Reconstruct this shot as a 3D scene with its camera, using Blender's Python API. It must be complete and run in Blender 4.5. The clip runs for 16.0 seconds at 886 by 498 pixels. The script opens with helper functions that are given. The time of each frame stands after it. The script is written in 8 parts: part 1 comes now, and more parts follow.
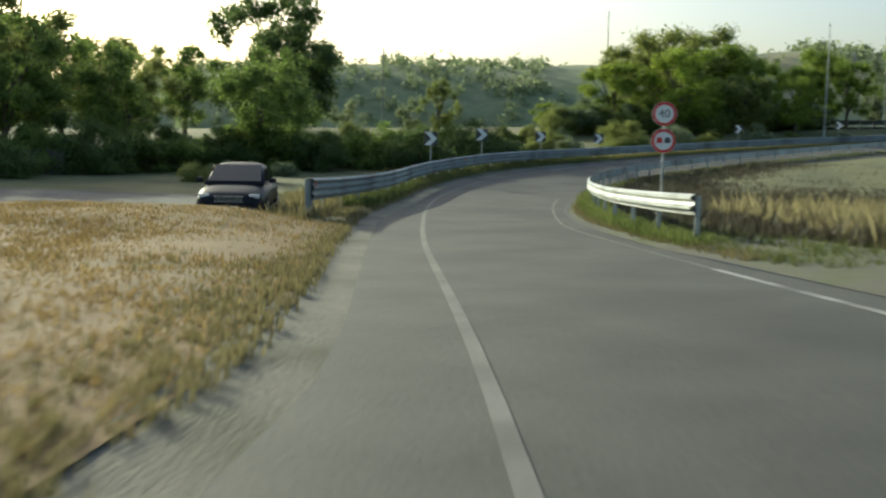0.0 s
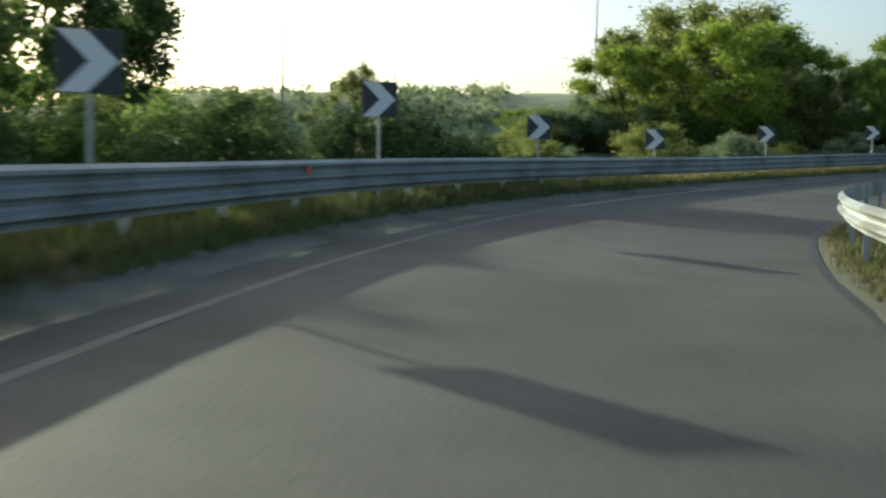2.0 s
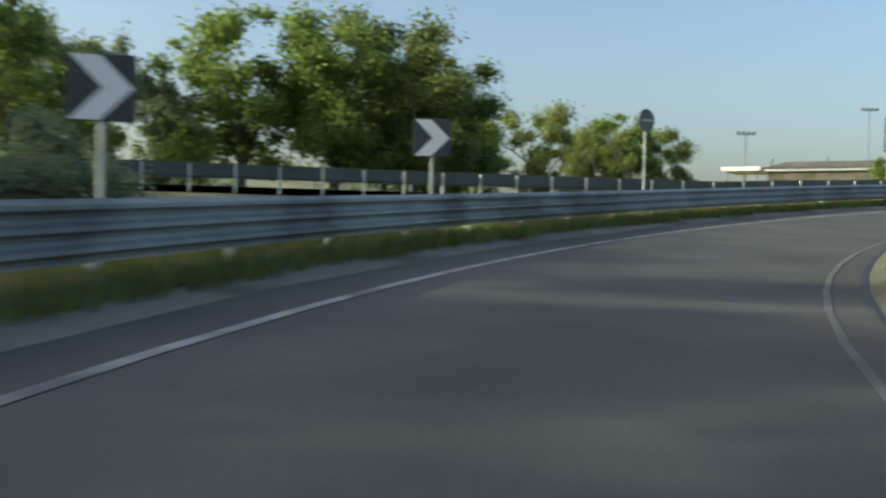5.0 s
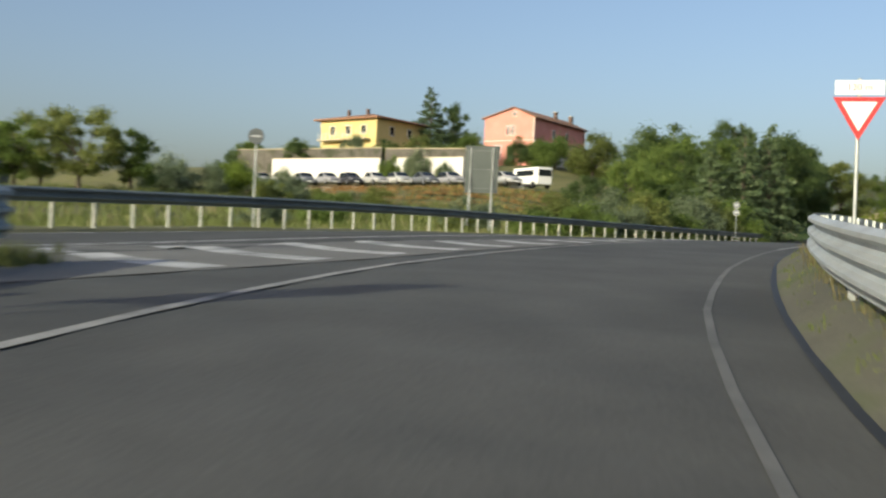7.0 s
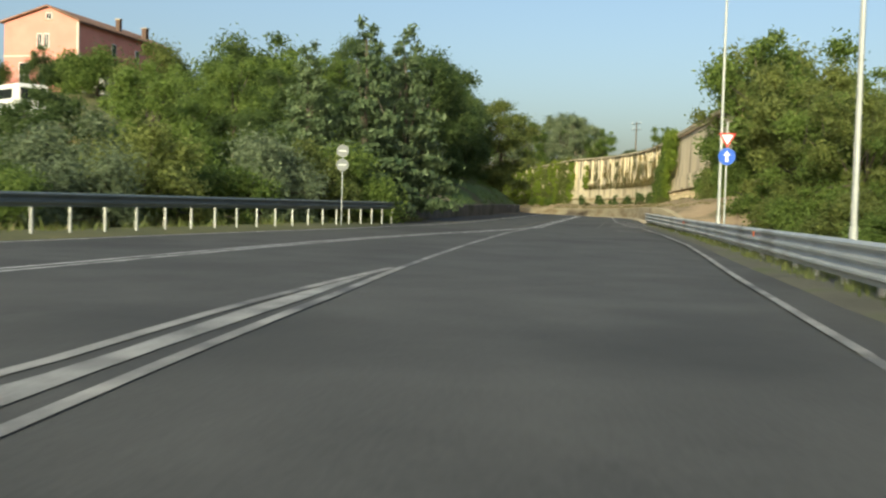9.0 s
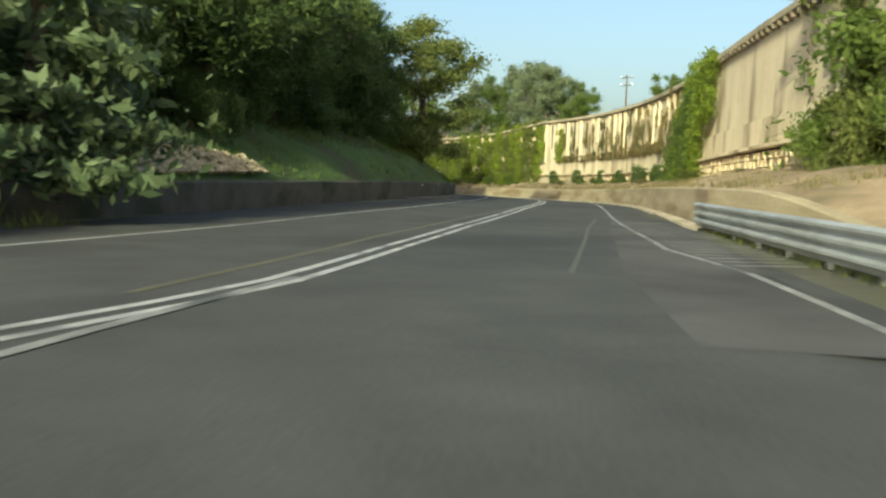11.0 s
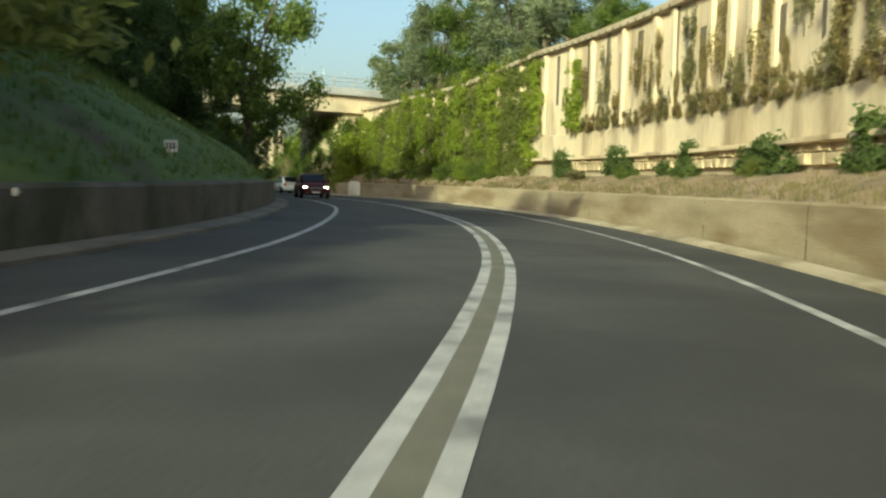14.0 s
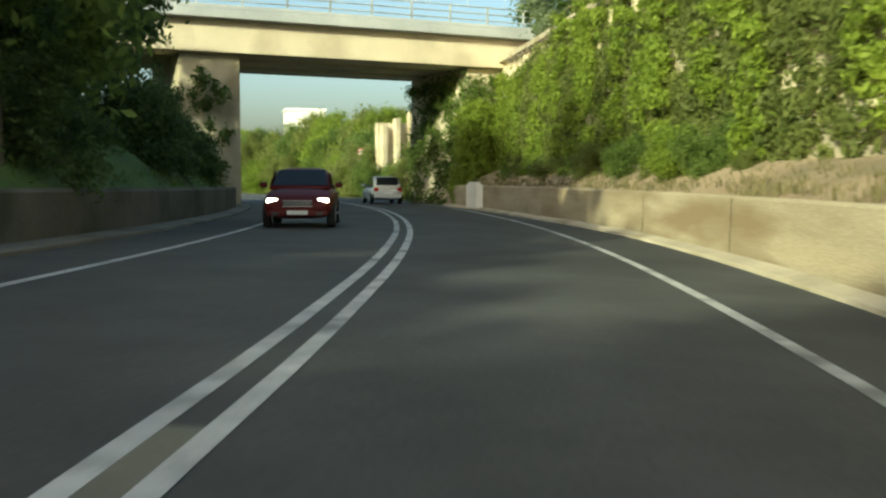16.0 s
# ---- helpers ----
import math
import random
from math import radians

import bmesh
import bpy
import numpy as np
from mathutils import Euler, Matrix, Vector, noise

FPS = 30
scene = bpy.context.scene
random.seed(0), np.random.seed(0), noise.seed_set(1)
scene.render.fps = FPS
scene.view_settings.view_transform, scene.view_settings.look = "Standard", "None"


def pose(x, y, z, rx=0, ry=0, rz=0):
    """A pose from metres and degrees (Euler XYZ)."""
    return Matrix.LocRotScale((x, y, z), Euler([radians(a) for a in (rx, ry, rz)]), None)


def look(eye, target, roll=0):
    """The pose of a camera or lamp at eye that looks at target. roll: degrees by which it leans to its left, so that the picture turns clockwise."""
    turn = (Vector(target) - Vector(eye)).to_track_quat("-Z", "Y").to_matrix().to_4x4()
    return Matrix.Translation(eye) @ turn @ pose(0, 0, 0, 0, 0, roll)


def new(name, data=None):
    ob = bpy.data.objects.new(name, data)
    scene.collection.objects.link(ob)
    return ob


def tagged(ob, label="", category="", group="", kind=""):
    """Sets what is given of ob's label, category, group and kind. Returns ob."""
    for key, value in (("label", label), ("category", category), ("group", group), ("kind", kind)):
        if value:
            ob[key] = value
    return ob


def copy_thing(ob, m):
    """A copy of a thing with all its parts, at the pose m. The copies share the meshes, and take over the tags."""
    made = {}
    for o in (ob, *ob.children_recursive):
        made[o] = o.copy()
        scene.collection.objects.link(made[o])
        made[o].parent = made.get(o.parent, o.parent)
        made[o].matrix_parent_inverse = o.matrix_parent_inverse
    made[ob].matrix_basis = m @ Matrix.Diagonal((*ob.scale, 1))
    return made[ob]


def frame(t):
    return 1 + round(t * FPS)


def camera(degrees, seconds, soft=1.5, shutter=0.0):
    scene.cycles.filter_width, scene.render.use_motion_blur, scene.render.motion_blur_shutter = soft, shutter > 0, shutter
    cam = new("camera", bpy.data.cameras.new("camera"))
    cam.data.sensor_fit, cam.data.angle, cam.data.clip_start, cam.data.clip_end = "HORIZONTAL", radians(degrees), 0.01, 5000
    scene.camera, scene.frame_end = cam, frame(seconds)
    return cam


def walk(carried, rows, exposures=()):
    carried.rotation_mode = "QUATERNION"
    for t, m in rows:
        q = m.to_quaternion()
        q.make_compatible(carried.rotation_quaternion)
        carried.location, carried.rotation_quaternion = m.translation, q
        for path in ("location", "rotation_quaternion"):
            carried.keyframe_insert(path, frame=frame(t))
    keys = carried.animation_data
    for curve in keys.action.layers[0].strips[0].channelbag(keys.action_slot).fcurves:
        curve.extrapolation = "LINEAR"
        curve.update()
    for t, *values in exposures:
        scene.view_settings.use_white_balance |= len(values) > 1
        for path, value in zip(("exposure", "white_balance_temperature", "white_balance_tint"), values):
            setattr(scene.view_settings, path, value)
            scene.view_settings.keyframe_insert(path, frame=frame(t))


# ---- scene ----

# ---- camera and its way ----
cam = camera(47.8, 16.0, soft=2.3, shutter=0.22)
PATH = [
    (0, (0.000, 0.000, 1.150), (-0.500, 1.925, 0.942), 1.12),
    (0.1, (-0.268, 1.708, 1.072), (-0.812, 3.622, 0.868), 1.16),
    (0.2, (-0.575, 3.424, 0.997), (-1.157, 5.325, 0.779), 1.24),
    (0.3, (-0.913, 5.148, 0.924), (-1.520, 7.041, 0.707), 1.38),
    (0.4, (-1.271, 6.883, 0.853), (-1.891, 8.773, 0.643), 1.58),
    (0.5, (-1.642, 8.629, 0.785), (-2.272, 10.518, 0.593), 1.76),
    (0.6, (-2.025, 10.388, 0.721), (-2.666, 12.271, 0.518), 1.89),
    (0.7, (-2.422, 12.157, 0.659), (-3.075, 14.037, 0.458), 1.99),
    (0.8, (-2.831, 13.938, 0.601), (-3.489, 15.816, 0.404), 2.08),
    (0.9, (-3.244, 15.732, 0.547), (-3.900, 17.611, 0.356), 2.21),
    (1, (-3.654, 17.540, 0.497), (-4.300, 19.424, 0.318), 2.39),
    (1.1, (-4.054, 19.365, 0.451), (-4.684, 21.254, 0.272), 2.64),
    (1.2, (-4.439, 21.206, 0.411), (-5.049, 23.102, 0.237), 2.92),
    (1.3, (-4.808, 23.063, 0.376), (-5.400, 24.966, 0.209), 3.17),
    (1.4, (-5.162, 24.937, 0.347), (-5.738, 26.845, 0.180), 3.34),
    (1.5, (-5.502, 26.825, 0.325), (-6.059, 28.736, 0.127), 3.32),
    (1.6, (-5.825, 28.728, 0.308), (-6.363, 30.649, 0.154), 3.07),
    (1.7, (-6.128, 30.646, 0.298), (-6.643, 32.574, 0.156), 2.64),
    (1.8, (-6.410, 32.579, 0.294), (-6.903, 34.512, 0.158), 2.13),
    (1.9, (-6.670, 34.524, 0.296), (-7.137, 36.465, 0.165), 1.61),
    (2, (-6.897, 36.484, 0.304), (-7.321, 38.434, 0.166), 1.15),
    (2.1, (-7.070, 38.458, 0.319), (-7.428, 40.422, 0.199), 0.78),
    (2.2, (-7.174, 40.445, 0.339), (-7.465, 42.420, 0.227), 0.51),
    (2.3, (-7.223, 42.441, 0.364), (-7.475, 44.423, 0.257), 0.32),
    (2.4, (-7.245, 44.446, 0.395), (-7.476, 46.430, 0.296), 0.24),
    (2.5, (-7.239, 46.456, 0.431), (-7.429, 48.446, 0.357), 0.29),
    (2.6, (-7.166, 48.471, 0.471), (-7.268, 50.466, 0.384), 0.47),
    (2.7, (-6.993, 50.485, 0.517), (-6.992, 52.483, 0.429), 0.71),
    (2.8, (-6.732, 52.494, 0.567), (-6.664, 54.491, 0.484), 0.92),
    (2.9, (-6.425, 54.501, 0.622), (-6.331, 56.497, 0.540), 1.04),
    (3, (-6.093, 56.507, 0.681), (-5.968, 58.501, 0.586), 1.08),
    (3.1, (-5.712, 58.508, 0.745), (-5.522, 60.498, 0.671), 1.03),
    (3.2, (-5.252, 60.496, 0.814), (-4.973, 62.475, 0.735), 0.92),
    (3.3, (-4.701, 62.462, 0.887), (-4.333, 64.427, 0.824), 0.78),
    (3.4, (-4.066, 64.406, 0.964), (-3.619, 66.354, 0.909), 0.63),
    (3.5, (-3.354, 66.325, 1.046), (-2.833, 68.255, 1.003), 0.53),
    (3.6, (-2.571, 68.217, 1.133), (-1.978, 70.126, 1.085), 0.49),
    (3.7, (-1.718, 70.080, 1.223), (-1.057, 71.967, 1.177), 0.51),
    (3.9, (0.179, 73.716, 1.415), (0.963, 75.556, 1.377), 0.61),
    (4.1, (2.299, 77.230, 1.620), (3.189, 79.021, 1.587), 0.76),
    (4.3, (4.615, 80.621, 1.836), (5.603, 82.360, 1.808), 0.92),
    (4.5, (7.118, 83.875, 2.060), (8.206, 85.553, 2.036), 1.05),
    (4.7, (9.821, 86.963, 2.291), (11.021, 88.563, 2.270), 1.17),
    (4.9, (12.743, 89.839, 2.527), (14.069, 91.336, 2.507), 1.28),
    (5.1, (15.901, 92.446, 2.765), (17.360, 93.814, 2.747), 1.39),
    (5.3, (19.291, 94.733, 3.005), (20.879, 95.949, 2.987), 1.54),
    (5.5, (22.885, 96.669, 3.245), (24.585, 97.723, 3.229), 1.74),
    (5.8, (28.569, 98.910, 3.610), (30.390, 99.735, 3.591), 2.20),
    (5.9, (30.514, 99.510, 3.733), (32.361, 100.277, 3.718), 2.38),
    (6, (32.477, 100.046, 3.858), (34.349, 100.749, 3.830), 2.66),
    (6.1, (34.459, 100.506, 3.984), (36.360, 101.129, 3.955), 3.04),
    (6.2, (36.460, 100.877, 4.113), (38.387, 101.414, 4.103), 3.35),
    (6.3, (38.476, 101.163, 4.244), (40.422, 101.624, 4.238), 3.37),
    (6.4, (40.501, 101.378, 4.377), (42.461, 101.777, 4.367), 3.10),
    (6.5, (42.532, 101.533, 4.513), (44.503, 101.876, 4.496), 2.74),
    (6.6, (44.569, 101.629, 4.650), (46.548, 101.913, 4.649), 2.48),
    (6.7, (46.607, 101.662, 4.789), (48.595, 101.881, 4.792), 2.32),
    (6.8, (48.646, 101.624, 4.930), (50.641, 101.771, 4.933), 2.25),
    (6.9, (50.683, 101.510, 5.070), (52.681, 101.580, 5.072), 2.22),
    (7, (52.713, 101.321, 5.210), (54.713, 101.323, 5.205), 2.16),
    (7.1, (54.736, 101.070, 5.348), (56.735, 101.017, 5.347), 2.02),
    (7.2, (56.749, 100.767, 5.484), (58.747, 100.664, 5.481), 1.84),
    (7.3, (58.752, 100.410, 5.616), (60.746, 100.249, 5.609), 1.72),
    (7.4, (60.741, 99.991, 5.744), (62.728, 99.764, 5.733), 1.70),
    (7.5, (62.712, 99.509, 5.866), (64.691, 99.222, 5.861), 1.85),
    (7.6, (64.667, 98.977, 5.983), (66.639, 98.647, 5.957), 2.16),
    (7.7, (66.608, 98.408, 6.094), (68.573, 98.042, 6.064), 2.50),
    (7.8, (68.534, 97.801, 6.198), (70.491, 97.391, 6.164), 2.68),
    (7.9, (70.441, 97.147, 6.296), (72.386, 96.683, 6.255), 2.65),
    (8, (72.326, 96.442, 6.388), (74.258, 95.926, 6.341), 2.47),
    (8.1, (74.191, 95.692, 6.473), (76.110, 95.133, 6.424), 2.25),
    (8.2, (76.038, 94.906, 6.553), (77.947, 94.315, 6.498), 2.11),
    (8.3, (77.870, 94.094, 6.626), (79.772, 93.480, 6.553), 2.22),
    (8.4, (79.692, 93.264, 6.693), (81.589, 92.634, 6.621), 2.50),
    (8.5, (81.507, 92.423, 6.755), (83.400, 91.783, 6.677), 2.72),
    (8.6, (83.315, 91.575, 6.811), (85.205, 90.928, 6.730), 2.66),
    (8.7, (85.118, 90.723, 6.862), (87.007, 90.071, 6.776), 2.41),
    (8.8, (86.917, 89.867, 6.908), (88.804, 89.211, 6.817), 2.10),
    (8.9, (88.712, 89.008, 6.950), (90.597, 88.348, 6.856), 1.83),
    (9, (90.503, 88.149, 6.986), (92.389, 87.489, 6.908), 1.63),
    (9.1, (92.293, 87.295, 7.018), (94.180, 86.641, 6.921), 1.53),
    (9.2, (94.082, 86.446, 7.046), (95.971, 85.792, 6.974), 1.49),
    (9.4, (97.629, 84.710, 7.089), (99.496, 84.003, 6.972), 1.47),
    (9.6, (101.096, 82.854, 7.120), (102.937, 82.084, 6.997), 1.51),
    (9.8, (104.507, 80.932, 7.140), (106.340, 80.142, 7.013), 1.62),
    (10, (107.895, 79.007, 7.153), (109.730, 78.221, 7.024), 1.78),
    (10.2, (111.275, 77.107, 7.164), (113.115, 76.333, 7.034), 1.94),
    (10.4, (114.650, 75.240, 7.176), (116.494, 74.477, 7.048), 2.08),
    (10.6, (118.018, 73.405, 7.192), (119.869, 72.657, 7.067), 2.17),
    (10.8, (121.383, 71.613, 7.215), (123.242, 70.885, 7.094), 2.10),
    (11, (124.748, 69.876, 7.245), (126.618, 69.174, 7.128), 1.83),
    (11.3, (129.790, 67.374, 7.304), (131.670, 66.698, 7.212), 0.75),
    (11.4, (131.461, 66.554, 7.327), (133.340, 65.877, 7.223), -0.00),
    (11.5, (133.124, 65.735, 7.352), (135.002, 65.054, 7.270), -0.62),
    (11.6, (134.779, 64.917, 7.377), (136.656, 64.233, 7.274), -0.86),
    (11.7, (136.427, 64.100, 7.404), (138.302, 63.413, 7.296), -0.81),
    (11.8, (138.067, 63.282, 7.432), (139.941, 62.591, 7.327), -0.61),
    (11.9, (139.700, 62.463, 7.460), (141.571, 61.767, 7.356), -0.37),
    (12, (141.325, 61.643, 7.489), (143.196, 60.944, 7.380), -0.13),
    (12.1, (142.947, 60.826, 7.518), (144.819, 60.130, 7.414), 0.08),
    (12.2, (144.566, 60.013, 7.546), (146.439, 59.321, 7.443), 0.27),
    (12.3, (146.181, 59.202, 7.575), (148.052, 58.503, 7.470), 0.44),
    (12.4, (147.790, 58.384, 7.602), (149.657, 57.676, 7.498), 0.61),
    (12.5, (149.394, 57.562, 7.628), (151.262, 56.854, 7.533), 0.79),
    (12.6, (151.000, 56.750, 7.653), (152.874, 56.060, 7.547), 1.00),
    (12.7, (152.614, 55.955, 7.677), (154.495, 55.285, 7.568), 1.21),
    (12.8, (154.232, 55.170, 7.700), (156.112, 54.499, 7.589), 1.40),
    (12.9, (155.843, 54.375, 7.721), (157.715, 53.681, 7.608), 1.54),
    (13, (157.444, 53.558, 7.741), (159.307, 52.842, 7.623), 1.58),
    (13.1, (159.038, 52.729, 7.759), (160.899, 52.007, 7.642), 1.52),
    (13.2, (160.633, 51.901, 7.775), (162.496, 51.184, 7.655), 1.42),
    (13.3, (162.230, 51.077, 7.790), (164.095, 50.365, 7.671), 1.40),
    (13.4, (163.829, 50.255, 7.803), (165.695, 49.543, 7.681), 1.45),
    (13.5, (165.430, 49.433, 7.815), (167.295, 48.724, 7.683), 1.50),
    (13.6, (167.033, 48.615, 7.826), (168.901, 47.913, 7.701), 1.48),
    (13.7, (168.640, 47.804, 7.835), (170.512, 47.109, 7.710), 1.41),
    (13.8, (170.251, 46.997, 7.843), (172.124, 46.307, 7.715), 1.34),
    (13.9, (171.863, 46.191, 7.851), (173.736, 45.502, 7.723), 1.27),
    (14, (173.477, 45.387, 7.857), (175.350, 44.699, 7.728), 1.20),
    (14.1, (175.093, 44.587, 7.863), (176.970, 43.909, 7.734), 1.09),
    (14.2, (176.715, 43.796, 7.868), (178.597, 43.131, 7.739), 0.96),
    (14.3, (178.342, 43.016, 7.873), (180.228, 42.364, 7.744), 0.82),
    (14.4, (179.974, 42.246, 7.878), (181.863, 41.603, 7.747), 0.69),
    (14.5, (181.608, 41.483, 7.883), (183.500, 40.847, 7.745), 0.56),
    (14.6, (183.245, 40.727, 7.888), (185.139, 40.097, 7.757), 0.46),
    (14.7, (184.883, 39.977, 7.892), (186.780, 39.357, 7.763), 0.37),
    (14.8, (186.525, 39.239, 7.897), (188.427, 38.635, 7.768), 0.31),
    (14.9, (188.172, 38.520, 7.903), (190.081, 37.939, 7.772), 0.28),
    (15, (189.825, 37.824, 7.908), (191.743, 37.272, 7.771), 0.36),
    (15.1, (191.486, 37.156, 7.913), (193.412, 36.635, 7.782), 0.56),
    (15.2, (193.152, 36.515, 7.918), (195.086, 36.022, 7.784), 0.70),
    (15.3, (194.822, 35.898, 7.923), (196.761, 35.427, 7.794), 0.58),
    (15.4, (196.492, 35.299, 7.928), (198.435, 34.845, 7.798), 0.22),
    (15.5, (198.162, 34.716, 7.933), (200.108, 34.279, 7.793), -0.13),
    (15.6, (199.832, 34.152, 7.938), (201.783, 33.736, 7.806), -0.27),
    (15.7, (201.503, 33.611, 7.942), (203.461, 33.225, 7.812), -0.24),
    (15.8, (203.178, 33.101, 7.946), (205.143, 32.752, 7.815), -0.17),
    (15.9, (204.857, 32.626, 7.949), (206.829, 32.320, 7.818), -0.08),
    (16, (206.541, 32.188, 7.952), (208.519, 31.919, 7.819), 0.04),
]
walk(cam, [(t, look(eye, target, roll)) for t, eye, target, roll in PATH],
     exposures=[(0, 0.65, 6400, -12), (2, 0.7, 6400, -12), (3, 0.85, 6600, -10), (3.6, 0.98, 6700, -10), (5.8, 0.84, 6400, -2), (6.5, 0.52, 6400, 0), (7, 0.45, 6500, 0), (7.5, 0.4, 6600, -2), (9, 0.58, 6700, -6), (12, 0.86, 6700, -13), (13.8, 0.78, 6800, -14), (14.5, 0.63, 6850, -15), (15, 0.68, 6900, -16), (16, 0.95, 6700, -18)])

# ---- world, sun ----
SUN_HEADING, SUN_HEIGHT = 51.0, 18.5          # degrees: counted to the left from +y, and above the horizon
world = bpy.data.worlds.new("sky")
scene.world = world
world.use_nodes = True
wn = world.node_tree.nodes
wl = world.node_tree.links
wn.clear()
sky = wn.new("ShaderNodeTexSky")
sky.sky_type = "NISHITA"
sky.sun_disc = False
sky.sun_elevation = radians(SUN_HEIGHT)
sky.sun_rotation = radians(-SUN_HEADING)
sky.air_density, sky.dust_density, sky.ozone_density = 1.0, 4.0, 1.6
back = wn.new("ShaderNodeBackground")
back.inputs["Strength"].default_value = 0.13
wout = wn.new("ShaderNodeOutputWorld")
haze = wn.new("ShaderNodeMix")
haze.data_type, haze.blend_type = "RGBA", "MULTIPLY"
haze.inputs[0].default_value = 1.0
haze.inputs[7].default_value = (1.04, 0.97, 1.06, 1)
wl.new(sky.outputs[0], haze.inputs[6])
wl.new(haze.outputs[2], back.inputs[0])
wl.new(back.outputs[0], wout.inputs[0])
sun = new("sun", bpy.data.lights.new("sun", "SUN"))
sun.data.energy, sun.data.angle, sun.data.color = 3.3, radians(0.6), (1.0, 0.93, 0.74)
toward = Vector((-math.sin(radians(SUN_HEADING)) * math.cos(radians(SUN_HEIGHT)),
                 math.cos(radians(SUN_HEADING)) * math.cos(radians(SUN_HEIGHT)), math.sin(radians(SUN_HEIGHT))))
sun.matrix_world = look(toward * 300, (0, 0, 0))


# ---- materials ----
def nodes_of(name):
    m = bpy.data.materials.new(name)
    m.use_nodes = True
    return m, m.node_tree.nodes, m.node_tree.links, m.node_tree.nodes["Principled BSDF"]


def rough_mat(name, dark, light, scale=4.0, fine=60.0, rough=0.85, bump=0.15, metal=0.0, spread=0.0, stain=None, stain_scale=0.35,
              island=False, stretch=(1, 1, 1), fine_mix=0.35):
    """Two scales of noise between two colours, a bump, and if wanted stains of a third colour and a random value per object."""
    m, n, l, p = nodes_of(name)
    co = n.new("ShaderNodeTexCoord")
    mp = n.new("ShaderNodeMapping")
    mp.inputs["Scale"].default_value = stretch
    l.new(co.outputs["Object"], mp.inputs["Vector"])
    a = n.new("ShaderNodeTexNoise")
    a.inputs["Scale"].default_value, a.inputs["Detail"].default_value = scale, 5
    b = n.new("ShaderNodeTexNoise")
    b.inputs["Scale"].default_value, b.inputs["Detail"].default_value = fine, 3
    l.new(mp.outputs[0], a.inputs["Vector"])
    l.new(mp.outputs[0], b.inputs["Vector"])
    mixf = n.new("ShaderNodeMix")
    mixf.inputs[0].default_value = fine_mix
    l.new(a.outputs["Fac"], mixf.inputs[2])
    l.new(b.outputs["Fac"], mixf.inputs[3])
    ramp = n.new("ShaderNodeValToRGB")
    ramp.color_ramp.elements[0].position, ramp.color_ramp.elements[1].position = 0.32, 0.68
    ramp.color_ramp.elements[0].color, ramp.color_ramp.elements[1].color = (*dark, 1), (*light, 1)
    l.new(mixf.outputs[0], ramp.inputs[0])
    col = ramp.outputs[0]
    if stain:
        s = n.new("ShaderNodeTexNoise")
        s.inputs["Scale"].default_value, s.inputs["Detail"].default_value = stain_scale, 6
        l.new(mp.outputs[0], s.inputs["Vector"])
        sr = n.new("ShaderNodeValToRGB")
        sr.color_ramp.elements[0].position, sr.color_ramp.elements[1].position = 0.5, 0.66
        l.new(s.outputs["Fac"], sr.inputs[0])
        mx = n.new("ShaderNodeMix")
        mx.data_type = "RGBA"
        l.new(sr.outputs[0], mx.inputs[0])
        l.new(col, mx.inputs[6])
        mx.inputs[7].default_value = (*stain, 1)
        col = mx.outputs[2]
    if spread:
        rnd = n.new("ShaderNodeNewGeometry").outputs["Random Per Island"] if island else n.new("ShaderNodeObjectInfo").outputs["Random"]
        mr = n.new("ShaderNodeMapRange")
        mr.inputs["To Min"].default_value, mr.inputs["To Max"].default_value = 1 - spread, 1 + spread
        l.new(rnd, mr.inputs["Value"])
        hs = n.new("ShaderNodeHueSaturation")
        l.new(mr.outputs[0], hs.inputs["Value"])
        l.new(col, hs.inputs["Color"])
        col = hs.outputs[0]
    l.new(col, p.inputs["Base Color"])
    p.inputs["Roughness"].default_value, p.inputs["Metallic"].default_value = rough, metal
    bp = n.new("ShaderNodeBump")
    bp.inputs["Strength"].default_value, bp.inputs["Distance"].default_value = bump, 0.05
    l.new(mixf.outputs[0], bp.inputs["Height"])
    l.new(bp.outputs[0], p.inputs["Normal"])
    return m


def plain_mat(name, colour, rough=0.5, metal=0.0, coat=0.0):
    m, n, l, p = nodes_of(name)
    p.inputs["Base Color"].default_value = (*colour, 1)
    p.inputs["Roughness"].default_value, p.inputs["Metallic"].default_value = rough, metal
    p.inputs["Coat Weight"].default_value = coat
    return m


